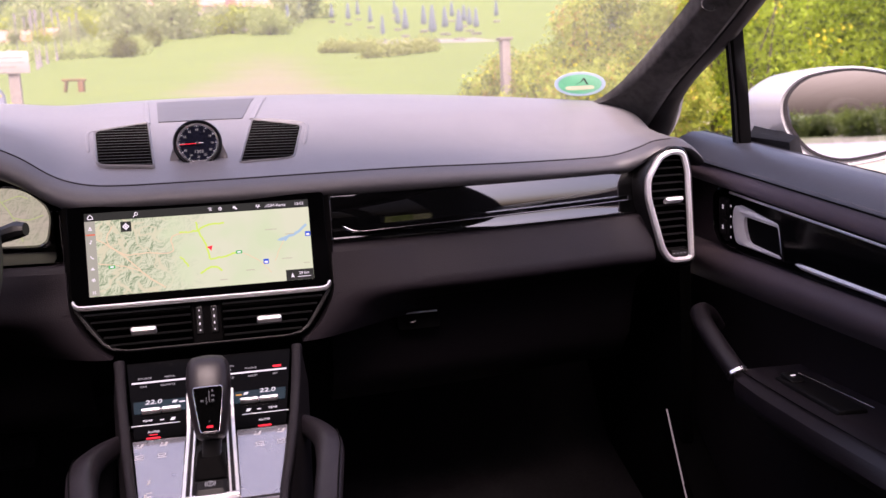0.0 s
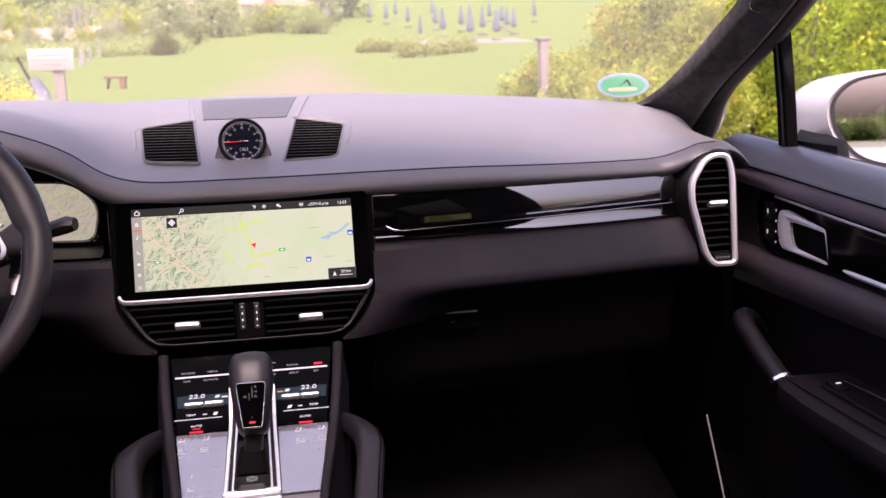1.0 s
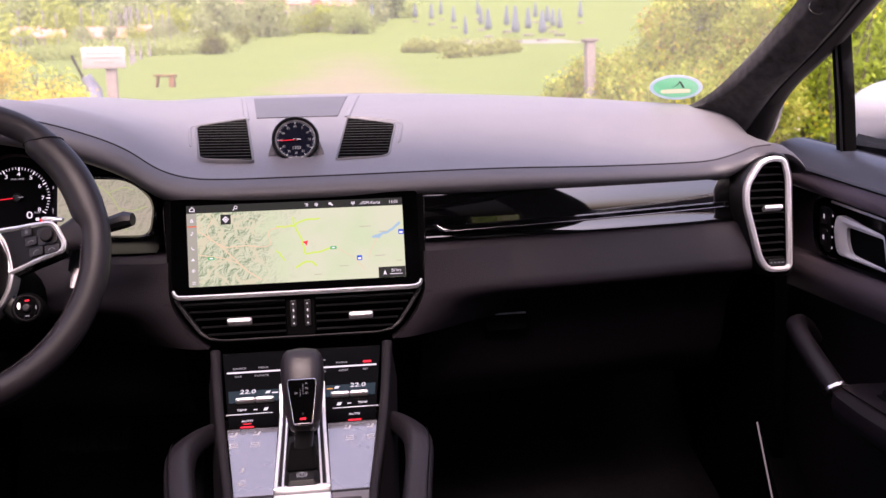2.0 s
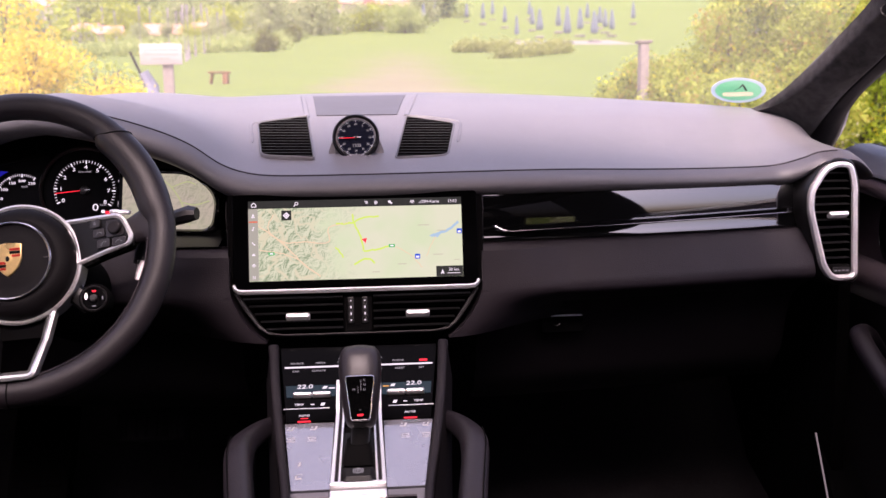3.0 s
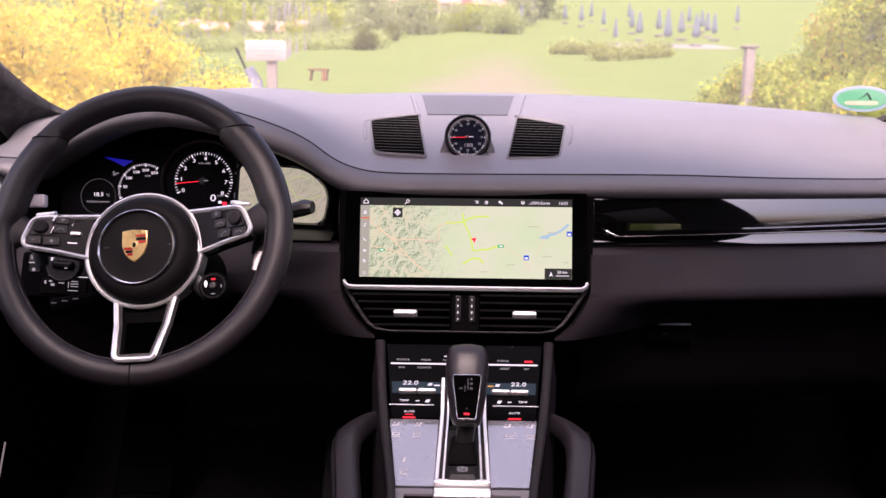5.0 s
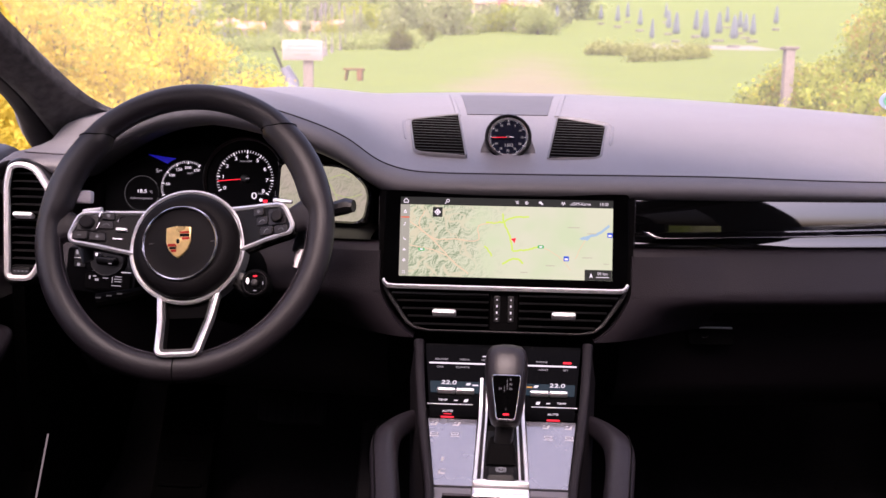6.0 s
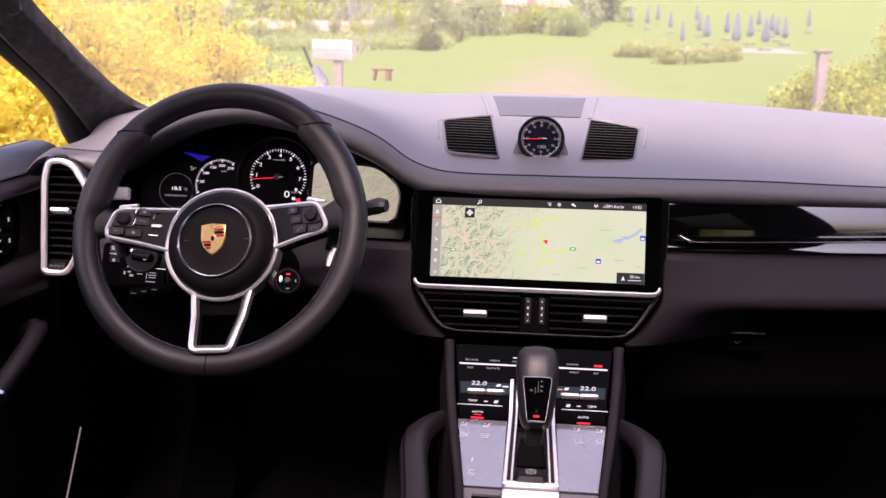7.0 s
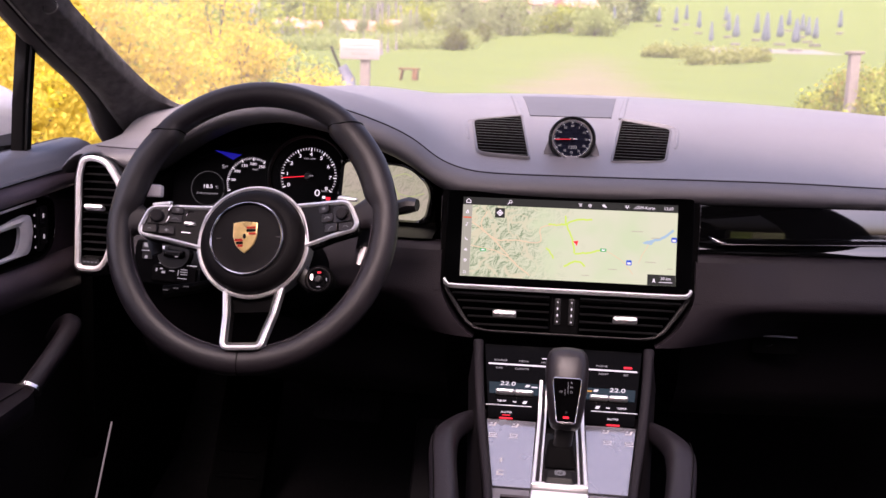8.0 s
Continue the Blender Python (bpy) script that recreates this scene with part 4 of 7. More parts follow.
    part("dial_ring", band(ellipse(0.0278, 0.0278, 40), ellipse(0.0270, 0.0270, 40), m, 0, 0.002), FAINTGLOW, d, "thin grey ring")
    word("18.5", m @ Matrix.Translation((0.0, 0.003, 0.0016)), 0.0082, WHITEGLOW, d, "figure", stretch=1.2)
    word("°C", m @ Matrix.Translation((0.015, 0.002, 0.0016)), 0.0055, DIMGLOW, d)
    word("Außentemperatur", m @ Matrix.Translation((0.0, -0.008, 0.0016)), 0.0050, SOFTGLOW, d)
    part("blue_beam", prism([(-0.146, 0.050), (-0.074, 0.0405), (-0.100, 0.0290)], CL, 0.001, 0.002), BLUEGLOW, c, "blue light wedge")
    line = curve_points([CL @ Vector(p) for p in ((-0.20, 0.018, 0.001), (-0.17, 0.036, 0.001), (-0.142, 0.046, 0.001), (-0.09, 0.058, 0.001), (-0.05, 0.064, 0.001))], 5)
    part("outline", sweep(line, 0.0004, n=4), DARKCHROME, c)
    word("Srt", CL @ Matrix.Translation((-0.127, 0.024, 0.001)), 0.009, DIMGLOW, c)


cluster()

# ---------------------------------------------------------------- steering column, stalks, wheel
WT = radians(22)
WH = frm((-0.398, -0.148, 1.047), (1, 0, 0), (0, math.sin(WT), math.cos(WT))) @ Matrix.Rotation(radians(4), 4, 'Z')
HUB = WH @ Matrix.Translation((-0.002, -0.022, -0.0207)) @ Matrix.Scale(1.07, 4)


class Bend:
    """The hub's frame, with the spokes rising towards the rim."""

    def __init__(self, base):
        self.base = base

    def __matmul__(self, v):
        return self.base @ Vector((v[0], v[1], v[2] + 0.026 * smooth((abs(v[0]) - 0.055) / 0.075)))


ARM = Bend(HUB)
wr = WH.to_3x3()


def wheel():
    w = thing("steering_wheel", (-0.398, -0.148, 1.047), "black leather steering wheel with silver-edged spokes and a shield badge", "steering wheel")
    R, n = 0.1700, 144

    def grip(a):
        """The thumb rests widen the rim inwards between the spokes and the upper seams."""
        e = abs(math.pi / 2 - (a % (2 * math.pi)))
        e = 90 - math.degrees(min(e, 2 * math.pi - e))
        return 0.0042 * smooth((e - 4) / 10) * smooth((50.5 - e) / 4)

    def on_rim(r, a, z):
        """A point of the slightly oval rim, which hangs a little below the hub's middle."""
        return WH @ Vector((1.006 * r * math.cos(a), 1.024 * r * math.sin(a) - 0.0032, z))

    upv = tuple(wr @ Vector((0, 0, 1)))
    pts, rx, ry = [], [], []
    for i in range(n):
        a = 2 * math.pi * i / n
        # thumb grips swell at a quarter to three
        g = grip(a)
        pts.append(on_rim(R - g, a, 0))
        rx.append(0.0166 + g * 0.85)
        ry.append(0.0145 + g * 0.35)
    part("rim", sweep(pts, rx, ry, up=upv, n=18, closed=True), RIMLEATHER, w, "black leather rim", 70)
    for a, lean in ((47, -5), (133, 5), (268.5, 0)):
        nz = wr @ Vector((0, 0, 1))
        ringp = []
        for k in range(24):
            t = 2 * math.pi * k / 24
            b = radians(a + lean * math.cos(t))
            g = grip(b)
            r = R - g + (0.0171 + g * 0.85) * math.cos(t)
            ringp.append(on_rim(r, b, (0.0150 + g * 0.35) * math.sin(t)))
        a = radians(a)
        part("rim_seam", sweep(ringp, 0.0007, 0.0007, up=tuple(wr @ Vector((-math.sin(a), math.cos(a), 0))), n=5, closed=True), MATT, w)
    # thread along the rim's inner side
    bmt = bmesh.new()
    for i in range(150):
        a = radians(182 + 176 * i / 150)
        p = on_rim(R - 0.0162, a, 0.005)
        q = on_rim(R - 0.0162, a + 0.012, 0.0062)
        sweep([p, q], 0.0005, n=4, bm=bmt)
    tagged(part("thread", bmt, STITCH, w), kind="stuff")

    # airbag cover
    secs = []
    for z, r in ((-0.035, 0.060), (-0.010, 0.0645), (0.004, 0.0638), (0.012, 0.060), (0.017, 0.054), (0.0195, 0.0475), (0.0192, 0.045), (0.0185, 0.044), (0.0205, 0.030), (0.0213, 0.012)):
        secs.append([HUB @ Vector((x, y, z)) for x, y in ellipse(r, r, 48)])
    hub = part("airbag_cover", loft(secs, True, True), HUBLEATHER, w, "round black airbag cover", 60)
    part("inner_ring", band(ellipse(0.0442, 0.0442, 64, -0.0025), ellipse(0.0416, 0.0416, 64, -0.0025), HUB, 0.015, 0.0222, round_top=0.0010), CHROME, hub, "chrome ring")
    for sx in (-1, 1):
        part("horn_mark", prism(rrect(0.006, 0.0012, 0.0004, 2, sx * 0.036, 0.001), HUB, 0.018, 0.0205), PLASTIC, hub)
    part("outer_ring", band(ellipse(0.0688, 0.0688, 72), ellipse(0.0640, 0.0640, 72), HUB, -0.02, 0.0042, round_top=0.0014), SILVER, w, "silver ring round the hub")
    # shield badge, drawn as plain coloured fields
    GOLD = mat("gold enamel", (0.86, 0.62, 0.27), 0.28, metal=0.7, scale=200, vary=0.3)
    REDE = mat("red enamel", (0.45, 0.03, 0.02), 0.25, scale=200, vary=0.2, coat=0.5)
    BLKE = mat("black enamel", (0.01, 0.01, 0.01), 0.2, scale=200, coat=0.5)
    B = HUB @ Matrix.Translation((-0.0035, 0.0015, 0)) @ Matrix.Diagonal((0.93, 0.95, 1, 1))
    shield = [(0.0155, 0.017), (0.0155, 0.0), (0.012, -0.010), (0.006, -0.017), (0.0, -0.021), (-0.006, -0.017), (-0.012, -0.010), (-0.0155, 0.0), (-0.0155, 0.017), (-0.008, 0.0185), (0, 0.0192), (0.008, 0.0185)]
    badge = part("badge", prism(shield, B, 0.018, 0.0235, 0.0012), GOLD, hub, "gold shield badge with red and black fields")
    for (x0, x1, y0, y1, mt) in ((0.002, 0.014, 0.0095, 0.0122, REDE), (0.002, 0.014, 0.0055, 0.0088, BLKE), (0.002, 0.014, 0.0018, 0.0048, REDE), (-0.0128, -0.002, -0.0062, -0.0030, REDE), (-0.0105, -0.002, -0.0098, -0.0068, BLKE), (-0.0085, -0.002, -0.0132, -0.0104, REDE)):
        part("badge_field", prism([(x1, y1), (x0, y1), (x0, y0), (x1, y0)], B, 0.023, 0.0239), mt, badge)
    part("badge_centre", prism([(0.0045, 0.004), (0.004, -0.003), (0, -0.0065), (-0.004, -0.003), (-0.0045, 0.004)], B, 0.023, 0.0243, 0.0004), GOLD, badge)
    part("badge_figure", prism(ellipse(0.0022, 0.0034, 10, 0, -0.0002), B, 0.024, 0.0248, 0.0003), BLKE, badge)

    # side spokes with keys
    for s in (-1, 1):
        c = [(0.050, 0.0460), (0.085, 0.0450), (0.121, 0.0415), (0.1330, 0.014), (0.1290, 0.0035), (0.090, -0.003), (0.062, -0.009)]
        outl = rounded([(s * x, y) for x, y in c], [0.004, 0.004, 0.010, 0.010, 0.007, 0.01, 0.004], 4)
        if s > 0:
            outl = outl[::-1]
        inner = inset_outline(outl, 0.0050)
        sp = part("spoke", prism(outl, ARM, -0.022, -0.001), KEYBLACK, w, "black spoke with control keys")
        part("spoke_trim", band(outl, inner, ARM, -0.012, 0.0035, round_top=0.0016), SILVER, sp, "satin silver edge")
        part("key_panel", prism(inner, ARM, -0.010, 0.0008), KEYBLACK, sp)
        # (place, size, mark) of the flat keys
        flat = (((-0.0905, 0.0385, 0.0130, 0.0100, "x"), (-0.0925, 0.0272, 0.0150, 0.0100, "c"), (-0.1185, 0.0135, 0.0165, 0.0098, "-"), (-0.1005, 0.0125, 0.0165, 0.0098, "+"))
                if s < 0 else
                ((0.0868, 0.0355, 0.0130, 0.0100, "o"), (0.0918, 0.0235, 0.0150, 0.0098, "c"), (0.0972, 0.0108, 0.0165, 0.0100, "/"), (0.1160, 0.0098, 0.0165, 0.0098, "c")))
        for kx, ky, kw, kh, sign in flat:
            k = part("key", prism(rrect(kw, kh, 0.0018, 3, kx, ky), ARM, 0.0, 0.0030, 0.0008), KEYGREY, sp)
            if sign in "+-":
                part("key_mark", prism(rrect(0.0040, 0.0009, 0.0003, 1, kx, ky), ARM, 0.003, 0.0033), DIMGLOW, k)
            if sign == "+":
                part("key_mark", prism(rrect(0.0009, 0.0040, 0.0003, 1, kx, ky), ARM, 0.003, 0.00335), DIMGLOW, k)
            if sign in "c/":
                tilt = 0.5 if sign == "/" else 0.0
                arc = [ARM @ Vector((kx + x * math.cos(tilt) - y * math.sin(tilt), ky + x * math.sin(tilt) + y * math.cos(tilt), 0.0032)) for x, y in ((-0.0036, -0.0010), (-0.0020, 0.0007), (0.0, 0.0011), (0.0020, 0.0007), (0.0036, -0.0010))]
                part("key_mark", sweep(arc, [0.0008, 0.0005, 0.0004, 0.0005, 0.0008], 0.0002, n=4), DIMGLOW, k)
            if sign in "xo":
                part("key_mark", band(ellipse(0.0019, 0.0019, 4, kx, ky), ellipse(0.0011, 0.0011, 4, kx, ky), ARM, 0.003, 0.0033), DIMGLOW, k)
        rx0, ry0 = (-0.1115, 0.0292) if s < 0 else (0.1108, 0.0262)
        part("roller_bed", prism(rrect(0.0225, 0.0195, 0.003, 3, rx0, ry0), ARM, 0.0, 0.0014, 0.0006), KEYGREY, sp)
        part("thumb_roller", prism(ellipse(0.0076, 0.0076, 22, rx0, ry0), ARM, 0.0, 0.0062, 0.002), RUBBER, sp)
        slot = [(-0.0855, 0.0065), (-0.0630, 0.0045), (-0.0600, 0.0440), (-0.0790, 0.0440)] if s < 0 else [(0.0630, 0.0440), (0.0680, 0.0060), (0.0850, 0.0060), (0.0790, 0.0440)]
        part("glossy_insert", prism(rounded(slot, 0.003, 3), ARM, 0.0, 0.0013), LACQUER, sp, "glossy black insert")
        if s < 0:
            part("chrome_roller", prism(rrect(0.0115, 0.0046, 0.0015, 3, -0.0765, 0.0222), ARM, 0.001, 0.0062, 0.0012), SILVER, sp)
            part("chrome_roller", prism(rrect(0.0105, 0.0024, 0.0008, 3, -0.0805, 0.0112), ARM, 0.001, 0.003, 0.0006), CHROME, sp)
            part("roller_arch", sweep([ARM @ Vector((-0.0765 + 0.0052 * math.cos(a), 0.0290 + 0.0095 * math.sin(a), 0.0022)) for a in [math.pi * i / 10 for i in range(11)]], 0.0011, 0.0006, n=5), DARKCHROME, sp)
            for x, y in ((-0.0985, 0.0400), (-0.1005, 0.0255)):
                part("chrome_tick", sweep([ARM @ Vector((x - 0.0014, y - 0.0038, 0.003)), ARM @ Vector((x + 0.0014, y + 0.0038, 0.003))], 0.0012, 0.0004, n=5), CHROME, sp)
        # arms behind the keys reach the rim
        arm = [ARM @ Vector((s * 0.108, 0.024, -0.012)), ARM @ Vector((s * 0.126, 0.022, -0.010)), WH @ Vector((s * 0.150, 0.008, -0.004)), WH @ Vector((s * 0.170, 0.004, 0.0))]
        part("arm", sweep(arm, [0.014, 0.016, 0.021, 0.030], [0.006, 0.007, 0.009, 0.012], up=upv, n=14, power=2.6), RIMLEATHER, w, "", 70)
    # lower spoke: a silver U with an opening
    m = WH
    oc = [(0.0405, -0.072), (0.033, -0.120), (0.0258, -0.164), (-0.0258, -0.164), (-0.033, -0.120), (-0.0405, -0.072)]
    o3, i3 = [], []
    for (x, y) in rounded(oc, [0.002, 0.002, 0.010, 0.010, 0.002, 0.002], 4):
        o3.append((x, y))
    inn = inset_outline(o3, 0.0058)
    rows = []
    for outl, dz in ((o3, -0.012), (o3, 0.001), ([((a[0] + b[0]) / 2, (a[1] + b[1]) / 2) for a, b in zip(o3, inn)], 0.0025), (inn, 0.001), (inn, -0.012)):
        rows.append([WH @ Vector((x + 0.001, y, -0.022 + 0.036 * smooth((-y - 0.088) / 0.074) + dz)) for x, y in outl])
    low = part("lower_spoke", loft(rows + [rows[0]], True), SILVER, w, "satin silver U-shaped lower spoke", 40)
    inn2 = inset_outline(o3, 0.0095)
    rows = [[WH @ Vector((x + 0.001, y, -0.022 + 0.036 * smooth((-y - 0.088) / 0.074) + dz)) for x, y in outl] for outl, dz in ((inn, -0.014), (inn, -0.001), (inn2, -0.001), (inn2, -0.014))]
    part("spoke_lining", loft(rows + [rows[0]], True), PLASTIC, low)
    part("spoke_bridge", prism([(0.031, -0.085), (-0.031, -0.085), (-0.027, -0.112), (0.027, -0.112)], WH, -0.036, -0.024), MATT, low)
    # drive mode dial on a short arm
    dm = WH @ Matrix.Translation((0.087, -0.074, -0.012))
    part("dial_arm", sweep([HUB @ Vector((0.055, -0.035, -0.012)), HUB @ Vector((0.07, -0.050, -0.012)), dm @ Vector((0, 0, -0.014))], 0.012, 0.008, up=upv, n=8), PLASTIC, w)
    secs = [[dm @ Vector((x, y, z)) for x, y in ellipse(r, r, 32)] for z, r in ((-0.020, 0.017), (-0.004, 0.0185), (0.001, 0.018), (0.003, 0.0165), (0.002, 0.0155))]
    dd = part("mode_dial", loft(secs, True, True), MATT, w, "small round drive mode dial", 50)
    part("dial_rim", band(ellipse(0.0152, 0.0152, 40), ellipse(0.0138, 0.0138, 40), dm, 0.0, 0.0046, round_top=0.0006), KEYGREY, dd, "dark grey ring")
    part("dial_face", prism(ellipse(0.0138, 0.0138, 40), dm, 0.0, 0.0030, 0.0012), LACQUER, dd, "glossy black face")
    part("dial_lamp", prism(rrect(0.0050, 0.0022, 0.0008, 2, 0.0004, 0.0085), dm, 0.002, 0.0036), REDGLOW, dd, "red lamp")
    part("dial_knob", prism(ellipse(0.0046, 0.0046, 20), dm, 0.001, 0.007, 0.002), KEYGREY, dd)
    # Silver ellipse drawn in place of a highlight on the glossy face.
    part("dial_glint", prism(ellipse(0.0021, 0.0042, 14, -0.0088, 0.0030), dm, 0.002, 0.0034), SILVER, dd)
    part("dial_mark", prism(rrect(0.0045, 0.0010, 0.0003, 1, 0.0, -0.0095), dm, 0.002, 0.0034), DIMGLOW, dd)
    part("dial_mark", prism(rrect(0.0010, 0.0040, 0.0003, 1, 0.0100, -0.0005), dm, 0.002, 0.0034), DIMGLOW, dd)
    # shift paddles
    for s in (-1, 1):
        part("paddle", sweep([WH @ Vector((s * 0.142, 0.020, -0.035)), WH @ Vector((s * 0.140, -0.015, -0.036)), WH @ Vector((s * 0.135, -0.032, -0.034))], [0.006, 0.010, 0.008], 0.002, up=upv, n=8), PLASTIC, w, "black shift paddle")
        if s > 0:
            part("paddle_end", sweep([WH @ Vector((s * 0.1375, -0.028, -0.0335)), WH @ Vector((s * 0.1320, -0.052, -0.032))], [0.0055, 0.003], 0.0025, up=upv, n=8, power=4), DARKCHROME, w, "satin metal paddle end")
        part("paddle_tip", box(tuple(WH @ Vector((s * 0.121, 0.0285, -0.008))), (0.024, 0.010, 0.0045), (0, s * 6, 0), 0.0015), SILVER, w, "silver paddle tip")
    return w


wheel()

col = thing("steering_column", (-0.396, 0.0, 0.98), "black plastic steering column cover with control stalks", "steering column")
d = wr @ Vector((0, 0, -1))
base = HUB.translation
secs = []
for t, r, q in ((0.02, 0.045, 0.04), (0.05, 0.062, 0.052), (0.12, 0.066, 0.058), (0.24, 0.06, 0.055)):
    secs.append([base + d * t + wr @ Vector((x, y, 0)) for x, y in ellipse(r, q, 28, 0, -0.006)])
part("cover", loft(secs, True, True), MATT, col, "", 50)
part("wiper_stalk", sweep([base + d * 0.075 + wr @ Vector((0.05, 0.03, 0)), base + d * 0.06 + wr @ Vector((0.11, 0.042, 0)), base + d * 0.035 + wr @ Vector((0.175, 0.05, 0)), base + d * 0.03 + wr @ Vector((0.196, 0.053, 0)), base + d * 0.028 + wr @ Vector((0.206, 0.052, 0))],
                          [0.007, 0.008, 0.011, 0.0125, 0.010], [0.007, 0.008, 0.010, 0.011, 0.008], n=10), PLASTIC, col, "black stalk")
part("indicator_stalk", sweep([base + d * 0.075 + wr @ Vector((-0.05, 0.03, 0)), base + d * 0.06 + wr @ Vector((-0.11, 0.04, 0)), base + d * 0.04 + wr @ Vector((-0.16, 0.044, 0))], [0.007, 0.008, 0.011], n=10), PLASTIC, col, "black stalk")
part("cruise_stalk", sweep([base + d * 0.085 + wr @ Vector((-0.05, -0.03, 0)), base + d * 0.07 + wr @ Vector((-0.10, -0.045, 0)), base + d * 0.06 + wr @ Vector((-0.14, -0.052, 0))], [0.007, 0.009, 0.010], n=10), MATT, col, "black stalk with small white marks")
# Pale block stands in for a window's reflection on the stalk end.
part("stalk_end", box((-0.5385, -0.122, 1.0775), (0.025, 0.014, 0.0155), (-12, 0, 6), 0.002), mat("pale window reflection", (0.66, 0.62, 0.66), 0.4, scale=30, vary=0.05), col, "square stalk end, window reflection put in as pale colour")
for i in range(3):
    part("stalk_mark", box(tuple(base + d * 0.053 + wr @ Vector((-0.105 - 0.014 * i, -0.046 - 0.002 * i, 0.004))), (0.007, 0.001, 0.0016), (-20, 0, 0)), FAINTGLOW, col)

# light switch panel on the left of the column
lp = frm((-0.595, 0.026, 0.958), (1, -0.2, 0), (0, 0.25, 1))
ls = thing("light_switch_panel", (-0.595, 0.05, 0.93), "glossy black light switch panel with small white symbols", "switch panel")
part("panel", prism(rrect(0.118, 0.066, 0.008, 4, 0.012, -0.002), lp, -0.02, 0.003, 0.002), LACQUER, ls)
part("key", prism(rrect(0.0190, 0.0110, 0.001, 2, -0.0245, 0.0205), lp, 0.002, 0.0045, 0.0005), KEYGREY, ls, "dark grey key")
part("key", prism(rrect(0.0190, 0.0110, 0.001, 2, -0.0235, 0.0065), lp, 0.002, 0.0045, 0.0005), KEYBLACK, ls)
part("trim_line", prism(rrect(0.0200, 0.0009, 0.0003, 1, -0.0240, 0.0138), lp, 0.002, 0.0048), SILVER, ls)
part("symbol", prism(rrect(0.0110, 0.0060, 0.0010, 2, -0.0255, 0.0222), lp, 0.004, 0.0049), DIMGLOW, ls)
part("symbol", prism(rrect(0.0014, 0.0080, 0.0004, 1, -0.0160, 0.0215), lp, 0.004, 0.0049), WHITEGLOW, ls)
part("symbol", prism(rrect(0.0050, 0.0046, 0.0010, 2, -0.0250, 0.0042), lp, 0.004, 0.0049), DIMGLOW, ls)
secs = [[lp @ Vector((x, y, z)) for x, y in ellipse(r, r * 0.82, 30, 0.024, 0.0125)] for z, r in ((0.0, 0.0290), (0.006, 0.0290), (0.0085, 0.0270), (0.0080, 0.0250))]
kn = part("knob", loft(secs, True, True), KEYBLACK, ls, "wide round light switch knob", 50)
part("knob_grip", prism(rrect(0.034, 0.0125, 0.005, 4, 0.026, 0.0120), lp, 0.004, 0.0150, 0.004, 3), LACQUER, kn, "glossy black grip")
# Silver chip drawn in place of a highlight on the knob.
part("knob_glint", prism(rrect(0.0036, 0.0050, 0.0012, 2, 0.0110, 0.0200), lp, 0.008, 0.0156), SILVER, kn)
part("knob_mark", prism(rrect(0.0050, 0.0012, 0.0004, 1, 0.034, 0.0080), lp, 0.012, 0.0154), DIMGLOW, kn)
for x, w_ in ((0.004, 0.012), (0.020, 0.014), (0.036, 0.008), (0.054, 0.018)):
    part("trim_line", prism(rrect(w_, 0.0009, 0.0003, 1, x, -0.0032), lp, 0.002, 0.0040), SILVER, ls)
part("lower_switch", prism(rrect(0.076, 0.0240, 0.004, 3, 0.0265, -0.0180), lp, 0.0, 0.0060, 0.002), MATT, ls, "black lower switch with small white marks")
for x, y, w_, h_ in ((-0.0030, -0.0130, 0.0030, 0.0050), (0.0050, -0.0110, 0.0050, 0.0022), (0.0090, -0.0160, 0.0060, 0.0034), (0.0230, -0.0130, 0.0090, 0.0012), (0.0440, -0.0100, 0.0110, 0.0011), (0.0440, -0.0135, 0.0130, 0.0011), (0.0440, -0.0170, 0.0120, 0.0011), (0.0420, -0.0230, 0.0160, 0.0012), (0.0345, -0.0150, 0.0009, 0.0090)):
    part("symbol", prism(rrect(w_, h_, 0.0004, 1, x, y), lp, 0.005, 0.0064), DIMGLOW, ls)


# ---------------------------------------------------------------- centre console
def con_pt(x, s, lift=0.0):
    """A place on the console: s runs 0..1 down the upper panel and 1..2 down the glass panel."""
    a, b, c = Vector((0, -0.036, 0.878)), Vector((0, -0.142, 0.8105)), Vector((0, -0.257, 0.7687))
    p = a.lerp(b, s) if s <= 1 else b.lerp(c, s - 1)
    d = (b - a) if s <= 1 else (c - b)
    n = Vector((1, 0, 0)).cross(-d).normalized()
    return Vector((x, p.y, p.z)) + n * lift


def con_half(s):
    return 0.1055 - 0.0150 * s


UP = frm(con_pt(0, 0.5), (1, 0, 0), con_pt(0, 0) - con_pt(0, 1))
LO = frm(con_pt(0, 1.5), (1, 0, 0), con_pt(0, 1) - con_pt(0, 2))
LU, LL = (con_pt(0, 0) - con_pt(0, 1)).length, (con_pt(0, 1) - con_pt(0, 2)).length


def um(x, s, lift=0.0):
    return UP @ Matrix.Translation((x, (0.5 - s) * LU, lift))


def lm(x, s, lift=0.0):
    return LO @ Matrix.Translation((x, (1.5 - s) * LL, lift))


# Black glass; the grey base strengthens the sky's reflection.
TOUCHGLASS = mat("touch glass with painted sky sheen", (0.130, 0.130, 0.150), 0.06, scale=20, spec=1.0, coat=1.0)
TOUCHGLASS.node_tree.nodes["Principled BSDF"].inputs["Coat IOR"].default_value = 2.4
TRAYGREY = mat("satin grey plastic", (0.115, 0.112, 0.125), 0.35, spec=0.5, scale=60, vary=0.12)
PRINT = mat("faint print", (0.38, 0.37, 0.39), 0.5)
con = thing("centre_console", (0, -0.2, 0.45), "black glass centre console between leather rails with lit controls", "centre console")
